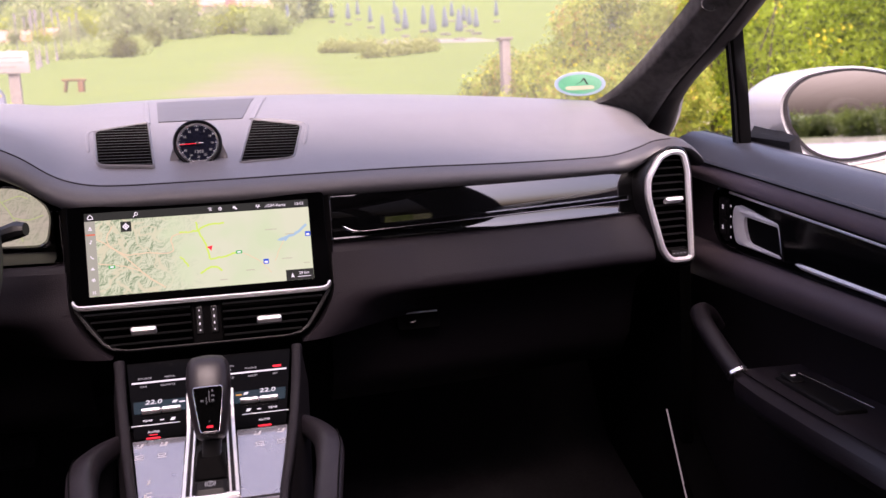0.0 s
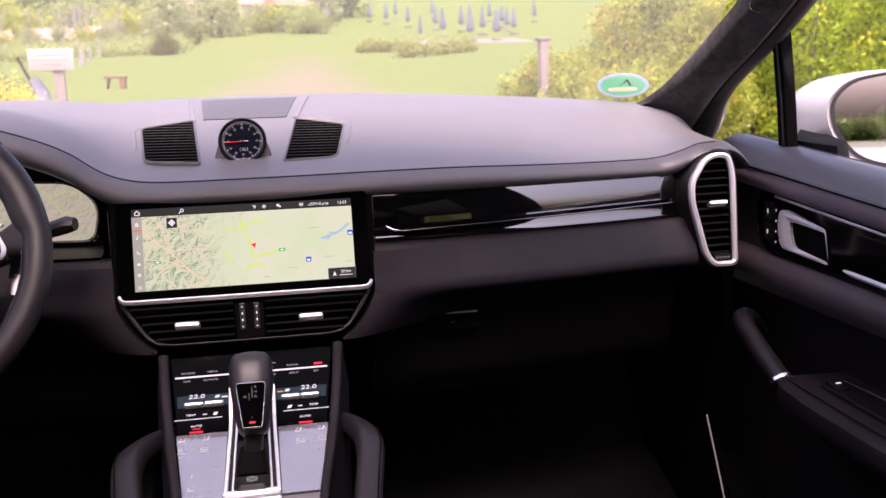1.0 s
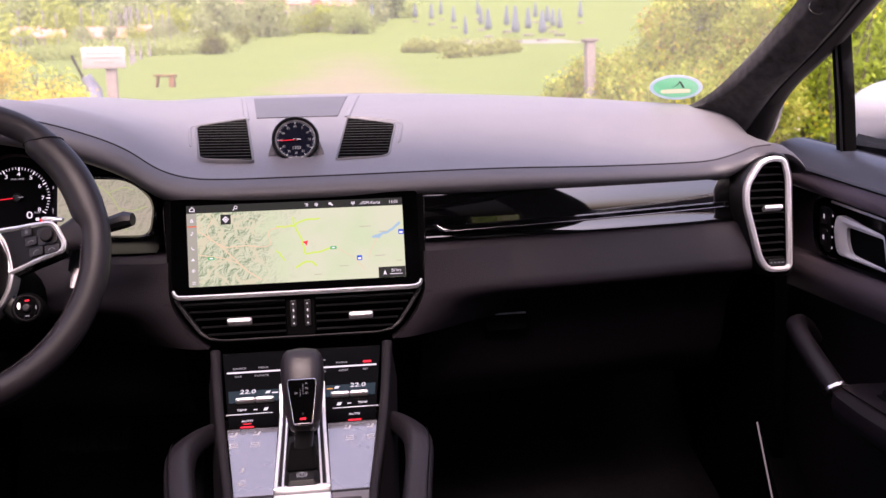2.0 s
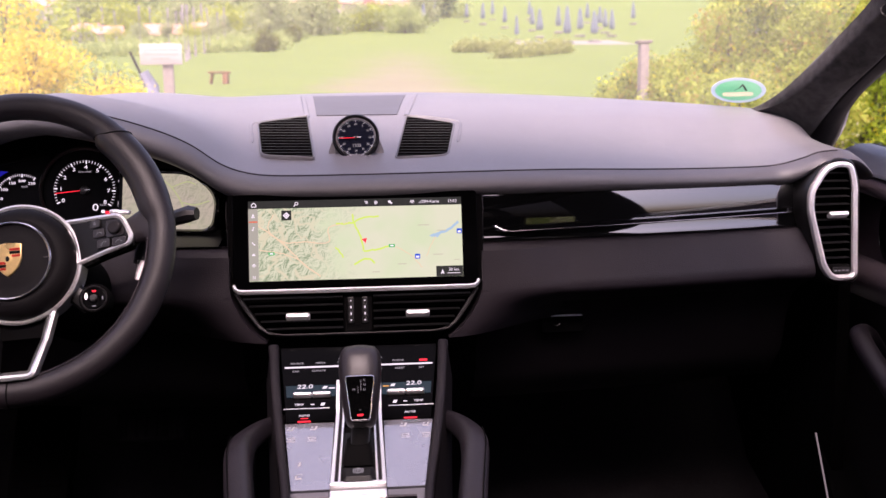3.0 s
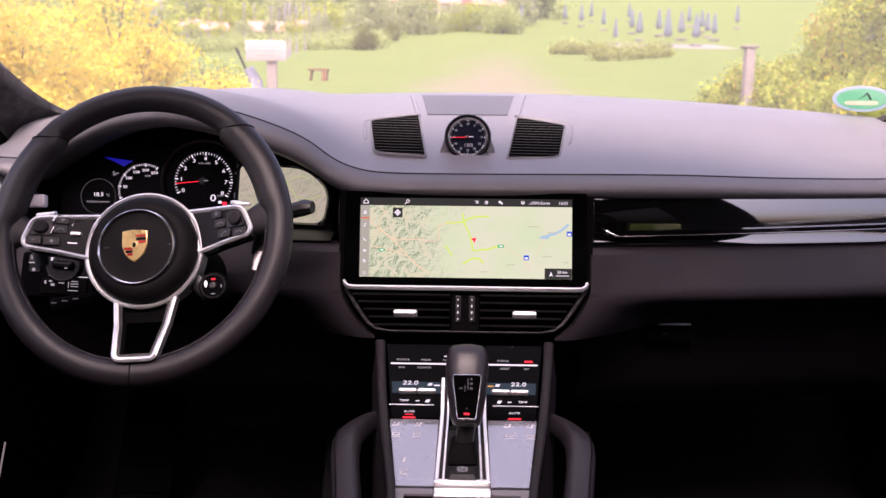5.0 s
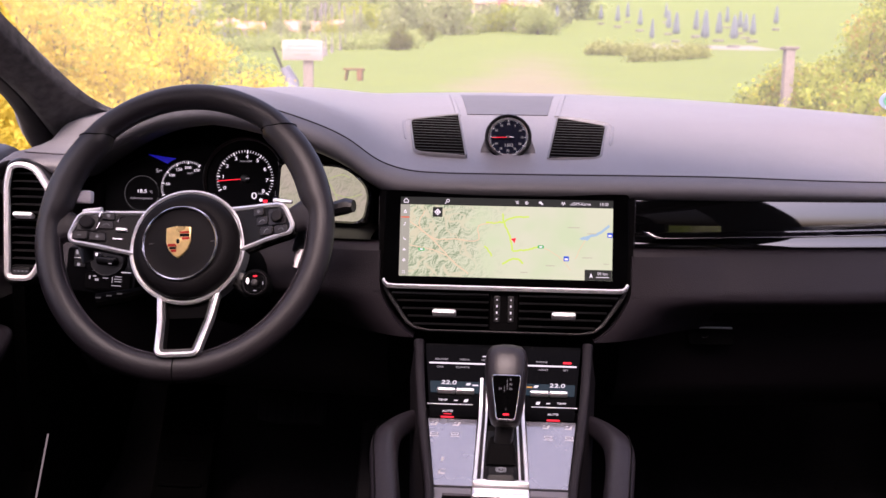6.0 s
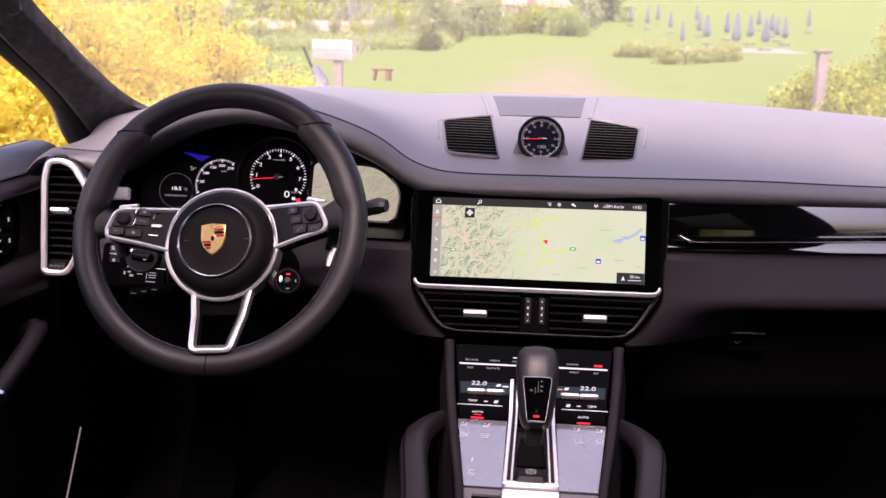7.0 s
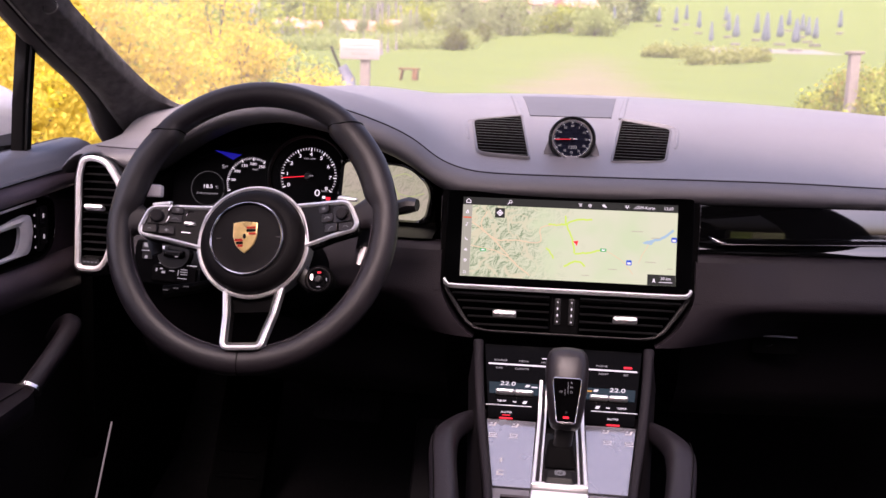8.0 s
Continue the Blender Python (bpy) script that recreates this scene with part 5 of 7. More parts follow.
core = [(-0.02, 0.866), (-0.142, 0.795), (-0.272, 0.758), (-0.42, 0.725), (-0.75, 0.70), (-0.75, 0.42), (-0.02, 0.42)]
part("core", loft([[Vector((s * 0.078, y, z)) for y, z in core] for s in (-1, 1)], True, True), PLASTIC, con)
w0, w1, w2 = con_half(0), con_half(1), con_half(2)
part("control_panel", prism([(w0, LU / 2), (-w0, LU / 2), (-w1, -LU / 2), (w1, -LU / 2)], UP, -0.02, 0.0), GLASSBLACK, con, "glossy black climate control panel")
for s in (-1, 1):
    ol = [(s * 0.0305, LL / 2 - 0.004), (s * (w1 + 0.002), LL / 2 - 0.004), (s * (w2 + 0.001), -LL / 2), (s * 0.0325, -LL / 2)]
    gp = part("touch_glass", prism(ol if s < 0 else ol[::-1], LO, -0.012, 0.001, 0.0005), TOUCHGLASS, con, "smooth dark glass touch panel, sky reflection partly put in its colour")
    for kind, x, sy in (("seat", 0.0555, 1.115), ("seat", 0.0835, 1.115), ("screen", 0.0570, 1.275), ("screen", 0.0825, 1.275)) + ((("drop", 0.0690, 1.640), ("ring", 0.0690, 1.815)) if s < 0 else ()):
        im = lm(s * x, sy, 0.001)
        if kind == "seat":
            shapes = [[(0.0045, 0.0035), (0.0020, 0.0035), (0.0005, -0.0010), (0.0030, -0.0015)], [(0.0030, -0.0015), (-0.0050, -0.0010), (-0.0050, -0.0030), (0.0022, -0.0035)], [(-0.0010, 0.0030), (-0.0035, 0.0030), (-0.0035, 0.0020), (-0.0010, 0.0020)]]
        elif kind == "screen":
            shapes = [[(0.0050, 0.0034), (-0.0050, 0.0034), (-0.0050, 0.0024), (0.0050, 0.0024)], [(0.0040, -0.0002), (-0.0040, -0.0002), (-0.0040, -0.0012), (0.0040, -0.0012)], [(0.0055, -0.0032), (-0.0055, -0.0032), (-0.0055, -0.0044), (0.0055, -0.0044)],
                      [(0.0050, 0.0034), (0.0040, 0.0034), (0.0034, -0.0012), (0.0044, -0.0012)], [(-0.0040, 0.0034), (-0.0050, 0.0034), (-0.0044, -0.0012), (-0.0034, -0.0012)]]
        elif kind == "drop":
            shapes = [[(0.0012, 0.0045), (-0.0010, 0.0030), (-0.0022, -0.0045), (0.0010, -0.0030)]]
        else:
            shapes = [[(0.0042, 0.0042), (-0.0025, 0.0042), (-0.0025, 0.0030), (0.0042, 0.0030)], [(0.0042, -0.0018), (-0.0042, -0.0018), (-0.0042, -0.0042), (0.0042, -0.0042)], [(-0.0015, 0.0020), (-0.0042, 0.0020), (-0.0042, -0.0010), (-0.0015, -0.0010)]]
        for sh in shapes:
            part("symbol", prism(sh, im, 0.0, 0.00015), PRINT, gp)
    # satin frame of the tray below the glass
    part("tray_frame", loft([[lm(s * x, sy, z).translation for x in (0.0335, 0.0860 - 0.006 * (sy - 2))] for sy, z in ((2.035, 0.0015), (2.105, 0.0015), (2.115, -0.0010))]), TRAYGREY, con, "satin grey tray frame")
    part("tray_lip", loft([[lm(s * x, sy, z).translation for x in (0.066, 0.0850 - 0.004 * (sy - 2))] for sy, z in ((2.105, 0.0016), (2.6, 0.0016))]), TRAYGREY, con)
    part("tray", loft([[lm(s * x, sy, z).translation for x in (0.034, 0.082)] for sy, z in ((2.108, 0.0), (2.2, -0.03), (2.9, -0.03))]), MATT, con)
# key row with a white line
part("key_line", prism(rrect(0.196, 0.0016, 0.0005, 1), um(0, 0.283), 0.0, 0.0014), WHITEGLOW, con, "thin white light line")
part("red_key", prism(rrect(0.011, 0.003, 0.0006, 2), um(0.086, 0.232), 0.0, 0.001), REDGLOW, con)
for tx, x in (("SOURCE", -0.082), ("MEDIA", -0.051), ("HOME", -0.022), ("APPS", 0.022), ("PHONE", 0.052)):
    word(tx, um(x, 0.228, 0.0006), 0.0040, DIMGLOW, con, stretch=1.15)
for tx, x in (("CAR", -0.083), ("CLIMATE", -0.053), ("OFFROAD", 0.020), ("ASSIST", 0.054), ("SET", 0.083)):
    word(tx, um(x, 0.337, 0.0006), 0.0040, DIMGLOW, con, stretch=1.15)
word("OPTION", um(0.022, 0.178, 0.0006), 0.0040, DIMGLOW, con, stretch=1.15)
part("arrow_mark", prism(rrect(0.010, 0.0012, 0.0004, 1), um(-0.022, 0.172), 0.0, 0.0008), WHITEGLOW, con)
part("climate_strip", prism([(0.0945, 0.0085), (-0.0945, 0.0085), (-0.0925, -0.0105), (0.0925, -0.0105)], um(0, 0.60), 0.0, 0.0005), TEALGLOW, con, "dark teal climate display strip")
for s in (-1, 1):
    word("22.0", um(s * 0.0690 + (-0.001 if s < 0 else 0.002), 0.553, 0.001), 0.0092, WHITEGLOW, con, "figure", stretch=1.30, slant=0.12)
    part("fan_mark", prism([(0.0034, 0.0018), (-0.0016, 0.0018), (-0.0034, -0.0018), (0.0016, -0.0018)], um(s * 0.044, 0.568), 0.0, 0.0012), WHITEGLOW, con)
    part("fan_mark", prism(rrect(0.008, 0.0016, 0.0005, 1), um(s * 0.044 + (-0.009 if s > 0 else 0.009), 0.580), 0.0, 0.0012), WHITEGLOW if s < 0 else glow("amber mark", (0.9, 0.45, 0.1), 0.139), con)
    for dx in (-0.0123, 0.0123):
        part("toggle", prism(rrect(0.0240, 0.0056, 0.0022, 3), um(s * 0.060 + dx, 0.672), 0.0, 0.007, 0.0024, 3), SILVER, con, "satin silver toggle key")
    word("TEMP", um(s * 0.076, 0.784, 0.0006), 0.0043, WHITEGLOW, con, stretch=1.15)
    part("dash_mark", prism(rrect(0.005, 0.001, 0.0003, 1), um(s * 0.059, 0.784), 0.0, 0.0008), WHITEGLOW, con)
    part("fan_mark", prism([(0.0032, 0.0020), (-0.0014, 0.0020), (-0.0032, -0.0020), (0.0014, -0.0020)], um(s * 0.046, 0.784), 0.0, 0.0008), WHITEGLOW, con)
    part("panel_joint", prism(rrect(0.058, 0.0009, 0.0003, 1), um(s * 0.0665, 0.836), -0.001, 0.0008), SILVER, con)
# AUTO lamps at the foot of the control panel
for s in (-1, 1):
    hm = um(s * 0.0665 - 0.002, 0.925, 0.0006)
    word("AUTO", hm, 0.0040, WHITEGLOW, con, stretch=1.25)
    if s < 0:
        part("text_bar", prism(rrect(0.010, 0.0012, 0.0003, 1, 0, -0.0046), hm, 0.0, 0.0004), REDGLOW, con)
    part("lamp", prism(rrect(0.0165, 0.0019, 0.0006, 2), um(s * 0.0665 - 0.002, 1.0), 0.0, 0.0012), REDGLOW, con, "red lamp bar")
# leather rails
for s in (-1, 1):
    pts = [Vector((s * 0.1150, -0.034, 0.8775)), Vector((s * 0.1135, -0.045, 0.870)), Vector((s * 0.109, -0.085, 0.846)), Vector((s * 0.101, -0.142, 0.8145)), Vector((s * 0.091, -0.21, 0.793)), Vector((s * 0.080, -0.28, 0.773)), Vector((s * 0.074, -0.36, 0.748))]
    pts = curve_points(pts, 4)
    bmr = sweep(pts, [0.0074 - 0.0026 * i / len(pts) for i in range(len(pts))], 0.009, n=12, power=3.5)
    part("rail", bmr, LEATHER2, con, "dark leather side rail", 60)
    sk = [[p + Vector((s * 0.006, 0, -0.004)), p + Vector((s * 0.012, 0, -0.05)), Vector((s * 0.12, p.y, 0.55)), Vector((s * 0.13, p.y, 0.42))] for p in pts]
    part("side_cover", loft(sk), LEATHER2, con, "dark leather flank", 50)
    # grab handle
    hp = curve_points([Vector((s * x, y, z)) for x, y, z in ((0.098, -0.055, 0.778), (0.110, -0.092, 0.790), (0.1240, -0.150, 0.8020), (0.1335, -0.198, 0.8065), (0.1362, -0.222, 0.8040), (0.1357, -0.243, 0.7975), (0.1315, -0.272, 0.7880), (0.1250, -0.312, 0.7730), (0.117, -0.37, 0.747), (0.110, -0.45, 0.71))], 6)
    k = len(hp)
    bmh = sweep(hp, [0.0110 + 0.0046 * smooth(i / k * 3 - 0.5) for i in range(k)], [0.0125 + 0.003 * smooth(i / k * 3 - 0.5) for i in range(k)], up=(s * 0.25, 0.35, 1), n=18, power=3.2)
    hd = part("grab_handle", bmh, HANDLE, con, "padded leather grab handle", 70)
    seam = []
    for i in range(20, 48):
        d = (hp[i + 1] - hp[i - 1]).normalized()
        side = d.cross(Vector((s * 0.25, 0.35, 1))).normalized()
        top = side.cross(d)
        out = side if side.x * s > 0 else -side
        seam.append(hp[i] + out * 0.0085 + top * 0.0158)
    part("handle_seam", sweep(seam, 0.0008, n=5), MATT, hd)

# chrome-framed gear plate
for s in (-1, 1):
    for x0, x1, ww in ((0.0266, 0.0298, 0.0022), (0.0192, 0.0220, 0.0013)):
        pts = [con_pt(s * x0, 0.55, 0.012), con_pt(s * x0, 0.8, 0.009), con_pt(s * x0, 1.0, 0.007), con_pt(s * (x0 + x1) / 2, 1.5, 0.006), con_pt(s * x1, 1.97, 0.006)]
        part("chrome_strip", loft([[p + Vector((dx * ww, 0, dz)) for dx, dz in ((-1, -0.006), (-1, -0.0008), (-0.75, 0), (0.75, 0), (1, -0.0008), (1, -0.006))] for p in curve_points(pts, 4)]), SILVER, con, "satin chrome strip")
    part("strip_bed", loft([[con_pt(s * (0.0262 + 0.0021 * (q - 0.6)), q, 0.004), con_pt(s * (0.0185 + 0.0019 * (q - 0.6)), q, 0.004)] for q in (0.6, 1.0, 1.97)]), LEATHER2, con)
part("chrome_foot", prism(rrect(0.064, 0.006, 0.001, 2), lm(0, 1.985), -0.002, 0.009, 0.0015), SILVER, con, "satin chrome crossbar")
part("chrome_block", prism(rrect(0.065, 0.014, 0.002, 3), lm(0, 2.09), -0.012, 0.004, 0.002), SILVER, con, "bright chrome end block")
part("gear_plate", prism([(0.0195, 0.020), (-0.0195, 0.020), (-0.0205, -0.062), (0.0205, -0.062)], lm(0, 1.5), -0.006, 0.0025), KEYBLACK, con)
part("gear_step", prism([(0.0180, 0.028), (-0.0180, 0.028), (-0.0180, -0.010), (0.0180, -0.010)], lm(0, 1.48), 0.0, 0.007, 0.002), KEYBLACK, con)
bt = part("parking_brake_button", loft([[lm(0, 1.885).to_3x3() @ Vector((x, y, z)) + lm(0, 1.885).translation for x, y in rrect(wd, hg, 0.003, 3)] for z, wd, hg in ((0.002, 0.038, 0.028), (0.008, 0.037, 0.026), (0.012, 0.030, 0.016), (0.0128, 0.028, 0.013))], True, True), KEYBLACK, con, "black parking brake button", 30)
bmk = lm(0, 1.872, 0.0132)
part("symbol", band(ellipse(0.0042, 0.0042, 18), ellipse(0.0033, 0.0033, 18), bmk, 0, 0.0005), DIMGLOW, bt)
word("P", bmk, 0.006, DIMGLOW, bt)
for s in (-1, 1):
    part("symbol", sweep([bmk @ Vector((s * 0.0058 * math.cos(a), 0.0058 * math.sin(a), 0.0002)) for a in (-0.7, -0.25, 0.25, 0.7)], 0.0005, n=4), DIMGLOW, bt)


# ---------------------------------------------------------------- gear selector
def selector():
    g = thing("gear_selector", (0, -0.19, 0.79), "black leather gear selector with a glossy shift pattern plate", "gear lever")
    gm = frm((0.004, -0.187, 0.861), (1, 0, 0), (0, 0.42, 1))
    secs = []
    for v, w, d, off in ((-0.0425, 0.0125, 0.012, 0.003), (-0.0395, 0.0165, 0.018, 0.004), (-0.032, 0.0192, 0.021, 0.004), (-0.012, 0.0222, 0.023, 0.004), (0.010, 0.0248, 0.0245, 0.003), (0.026, 0.0258, 0.0245, 0.001), (0.040, 0.0252, 0.023, -0.001), (0.0490, 0.0228, 0.0195, -0.003), (0.0542, 0.0180, 0.014, -0.004), (0.0562, 0.008, 0.007, -0.004)):
        sec = []
        for i in range(28):
            a = 2 * math.pi * i / 28
            c, s = math.cos(a), math.sin(a)
            c, s = math.copysign(abs(c) ** 0.72, c), math.copysign(abs(s) ** 0.72, s)
            sec.append(gm @ Vector((w * c, v, d * s + off)))
        secs.append(sec)
    part("knob", loft(secs, True, True), RIMLEATHER, g, "smooth black leather knob", 60)
    pc = [(0.0165, 0.0165), (-0.0165, 0.0165), (-0.0172, 0.010), (-0.0112, -0.037), (0.0112, -0.037), (0.0172, 0.010)]
    pl = rounded(pc, [0.006, 0.006, 0.01, 0.005, 0.005, 0.01], 4)
    # the plate lies on the knob's face, which leans a little
    pm = gm @ Matrix.Translation((0, 0, 0.0282)) @ Matrix.Rotation(radians(-3), 4, 'X')
    plate = part("pattern_plate", prism(pl, pm, -0.012, 0.0012, 0.0006), GLASSBLACK, g, "glossy black plate")
    part("plate_rim", band(pl, inset_outline(pl, 0.0011), pm, -0.006, 0.0024, round_top=0.0005), CHROME, plate, "thin chrome rim")
    part("release_tab", prism(rrect(0.017, 0.0018, 0.0008, 3, 0, -0.0355), pm, 0.0, 0.0035, 0.0008), DARKCHROME, plate, "chrome release tab")
    for tx, x, y in (("R", 0.0052, 0.0110), ("N", 0.0052, 0.0055), ("D", 0.0052, 0.0000), ("M", -0.0070, 0.0000), ("P", 0.0000, -0.0240)):
        word(tx, pm @ Matrix.Translation((x, y, 0.0014)), 0.0036, FAINTGLOW if tx == "P" else SOFTGLOW, plate, stretch=1.2)
    part("pattern_line", prism(rrect(0.0005, 0.013, 0.0002, 1, 0.0012, 0.0050), pm, 0.001, 0.0016), SOFTGLOW, plate)
    part("pattern_line", prism(rrect(0.0004, 0.008, 0.0002, 1, -0.0022, 0.0000), pm, 0.001, 0.0016), SOFTGLOW, plate)
    part("park_lamp", prism(rrect(0.0070, 0.0024, 0.0008, 2, 0, -0.0295), pm, 0.001, 0.0018), REDGLOW, plate, "red park lamp")
    a, b = gm @ Vector((0, -0.040, 0.004)), Vector((0, -0.208, 0.786))
    part("stem", sweep([a, a.lerp(b, 0.5), b], [0.0112, 0.0108, 0.0115], [0.010, 0.010, 0.011], up=(0, -1, 0.3), n=14, power=3), PLASTIC, g, "black stem")
    part("boot", loft([[Vector((x, -0.205 + y, z)) for x, y in rrect(w, h, 0.006, 3)] for z, w, h in ((0.787, 0.036, 0.056), (0.797, 0.032, 0.044), (0.806, 0.027, 0.028))], True, True), MATT, g, "", 50)


selector()


# ---------------------------------------------------------------- doors
def fall(z):
    """How strongly a line of the door at height z falls towards the rear."""
    if z > 1.0:
        return 0.10
    if z > 0.93:
        return 0.045 + (z - 0.93) / 0.07 * 0.05
    return 0.045 * clamp((z - 0.8) / 0.13)


def door_pt(s, x, y, z):
    return Vector((s * x, y, z + fall(z) * (y - 0.1)))


def door(s, name):
    d = thing(name, (s * 0.83, -0.5, 0.4), "closed car door with dark leather lining, black trim and a padded armrest", "car door", "front doors", "structure")
    ys = [0.27 - 0.02 * i for i in range(100)]

    def skin(profile, yy=ys):
        return loft([[door_pt(s, x, y, z) for x, z in profile] for y in yy])

    part("upper_lining", skin([(0.895, 1.06), (0.885, 1.098), (0.872, 1.105), (0.850, 1.105), (0.830, 1.098), (0.812, 1.084), (0.8035, 1.073), (0.805, 1.071)]), LEDGE, d, "leather window ledge, blue sky tint put in its colour", 60)
    part("ledge_seam", sweep([door_pt(s, 0.8032, y, 1.0715) for y in ys[::2]], 0.0012, n=5), MATT, d)
    bmst = bmesh.new()
    for i in range(260):
        y = 0.14 - 0.006 * i
        sweep([door_pt(s, 0.8045, y, 1.077), door_pt(s, 0.8045, y - 0.004, 1.077)], 0.0005, n=4, bm=bmst)
    tagged(part("thread", bmst, STITCH, d), kind="stuff")
    part("shoulder", skin([(0.806, 1.070), (0.804, 1.061), (0.8045, 1.052), (0.807, 1.044), (0.812, 1.0385), (0.832, 1.034)]), SHOULDER, d, "leather shoulder, window light put in its colour", 60)
    part("middle_lining", skin([(0.836, 1.034), (0.838, 0.98), (0.836, 0.934), (0.822, 0.931), (0.811, 0.924), (0.806, 0.912), (0.812, 0.892), (0.832, 0.868)]), DOORLEATHER, d, "leather middle lining, lightened for window light", 60)
    part("lower_lining", skin([(0.832, 0.868), (0.842, 0.82), (0.838, 0.74), (0.828, 0.62), (0.815, 0.50), (0.81, 0.38)]), DIMLEATHER, d, "lower door lining, shade put in as black", 60)
    # glossy trim panel, rounded at its front

    def pt(y, z, w):
        p = door_pt(s, 0.829, y, z)
        p.x -= s * w
        return p

    top, bot = 1.0345, 0.9335
    cols = [(0.146, 0.022), (0.142, 0.034), (0.133, 0.043), (0.118, 0.0485), (0.10, 0.0505)] + [(0.07 - 0.03 * i, 0.0505) for i in range(53)]
    mid = (top + bot) / 2
    secs = []
    for y, hh in cols:
        zc = mid + (0.0505 - hh) * 0.35
        secs.append([pt(y, zc + hh, 0.0), pt(y, zc + hh - 0.0005, 0.0025), pt(y, zc + hh * 0.9, 0.0045), pt(y, zc, 0.005), pt(y, zc - hh * 0.9, 0.0045), pt(y, zc - hh + 0.0005, 0.0025), pt(y, zc - hh, 0.0)])
    part("trim_panel", loft(secs), LACQUER, d, "glossy black lacquer trim", 60)
    part("chrome_line", sweep([pt(0.090 - 0.03 * i, 1.0305, 0.0062) for i in range(52)], 0.0016, 0.0021, n=6), BRIGHT, d, "thin chrome line")
    secs = [[pt(y, z + 0.0035 * w, 0.0055), pt(y, z, 0.009), pt(y, z - 0.0045 * w, 0.0055)] for y, z, w in [(-0.095, 0.9535, 0.3), (-0.105, 0.952, 1.0)] + [(-0.12 - 0.03 * i, 0.952, 1.2) for i in range(46)]]
    part("chrome_blade", loft(secs), BRIGHT, d, "broad satin silver blade")
    # opener
    part("opener_recess", loft([[pt(y, z, w) for y, z in rounded([(0.058, 1.014), (0.060, 0.985), (0.052, 0.956), (-0.064, 0.9500), (-0.053, 1.0125)], [0.006, 0.012, 0.012, 0.004, 0.006], 4)] for w in (0.0, 0.0062)], True, True), MATT, d)
    oo = rounded([(0.063, 1.0170), (0.070, 0.990), (0.059, 0.9545), (-0.060, 0.9510), (-0.049, 1.0085)], [0.012, 0.016, 0.012, 0.002, 0.006], 4)
    oi = rounded([(0.038, 1.0030), (0.036, 0.982), (0.026, 0.9610), (-0.056, 0.9565), (-0.047, 1.0030)], [0.008, 0.012, 0.010, 0.002, 0.004], 4)
    om = [((a[0] + b[0]) / 2, (a[1] + b[1]) / 2) for a, b in zip(oo, oi)]
    rows = [[pt(y, z, 0.0045 + w * (0.12 + 0.88 * clamp((y + 0.060) / 0.11))) for y, z in ring] for ring, w in ((oo, 0.0), (oo, 0.009), (om, 0.012), (oi, 0.008), (oi, 0.0))]
    part("opener", loft(rows + [rows[0]], True), BRIGHT, d, "satin chrome door opener", 40)
    keys = part("lock_panel", loft([[pt(y, z, w) for y, z in rounded([(0.119, 1.019), (0.119, 0.972), (0.104, 0.950), (0.088, 0.950), (0.088, 1.019)], 0.008, 4)] for w in (0.004, 0.0085)], True, True), PLASTIC, d)
    for y, z in ((0.1030, 1.005), (0.1030, 0.972)):
        part("lock_key", loft([[pt(y + a, z + b, w) for a, b in rrect(0.020, 0.026, 0.004, 3)] for w in (0.008, 0.0105)], True, True), RUBBER, keys)
        part("lock_mark", loft([[pt(y + a, z + b, w) for a, b in rrect(0.004, 0.007, 0.001, 2)] for w in (0.0105, 0.011)], True, True), DIMGLOW, keys)
    for i in range(4):
        part("memory_mark", loft([[pt(0.081 + a, 1.010 - 0.017 * i + b, w) for a, b in rrect(0.0025, 0.0035, 0.0006, 2)] for w in (0.0085, 0.0092)], True, True), DIMGLOW, keys)
    part("key_edge", sweep([pt(0.096, 0.945, 0.007), pt(0.084, 0.9425, 0.007), pt(0.068, 0.9440, 0.007)], 0.0012, n=5), CHROME, keys)
    # pull handle and armrest
    hp = curve_points([Vector((s * x, y, z)) for x, y, z in ((0.805, 0.100, 0.805), (0.790, 0.096, 0.827), (0.766, 0.078, 0.841), (0.752, 0.052, 0.837), (0.746, 0.0, 0.815), (0.741, -0.080, 0.782))], 6)
    ha = part("pull_handle", sweep(hp, 0.0150, 0.0140, up=(-s * 0.3, 0.5, 1), n=14, power=2.5), HANDLE, d, "padded leather pull handle", 70)
    part("handle_seam", sweep([p + Vector((-s * -0.008, 0.006, 0.0125)) for p in hp[14:]], 0.0006, n=4), MATT, ha)
    part("chrome_ring", sweep([Vector((s * 0.741, -0.077, 0.784)), Vector((s * 0.741, -0.0815, 0.781))], 0.0178, 0.0158, up=(-s * 0.3, 0.5, 1), n=16, power=2.5), CHROME, d, "small chrome ring")
    secs = []
    for y, wi, zt in ((-0.082, 0.014, 0.791), (-0.10, 0.020, 0.789), (-0.16, 0.030, 0.787), (-0.28, 0.040, 0.786), (-0.45, 0.048, 0.786), (-0.75, 0.050, 0.785), (-1.1, 0.045, 0.783)):
        x0 = 0.741
        secs.append([Vector((s * x, y, z)) for x, z in ((0.84, zt - 0.002), (x0 + 0.03, zt), (x0 + 0.005, zt - 0.001), (x0 - wi * 0.55, zt - 0.010), (x0 - wi * 0.7, zt - 0.026), (x0 - wi * 0.4, zt - 0.045), (x0 + 0.02, zt - 0.056), (0.84, zt - 0.06))])
    arm = part("armrest", loft(secs), HANDLE, d, "dark leather armrest", 50)
    part("armrest_seam", sweep([Vector((s * (0.745 - 0.012 * clamp(-y - 0.07, 0, 0.3) / 0.3), y, 0.7880 - 0.0030 * clamp((-y - 0.08) / 0.15))) for y in [-0.084 - 0.02 * i for i in range(45)]], 0.0009, n=4), MATT, arm)
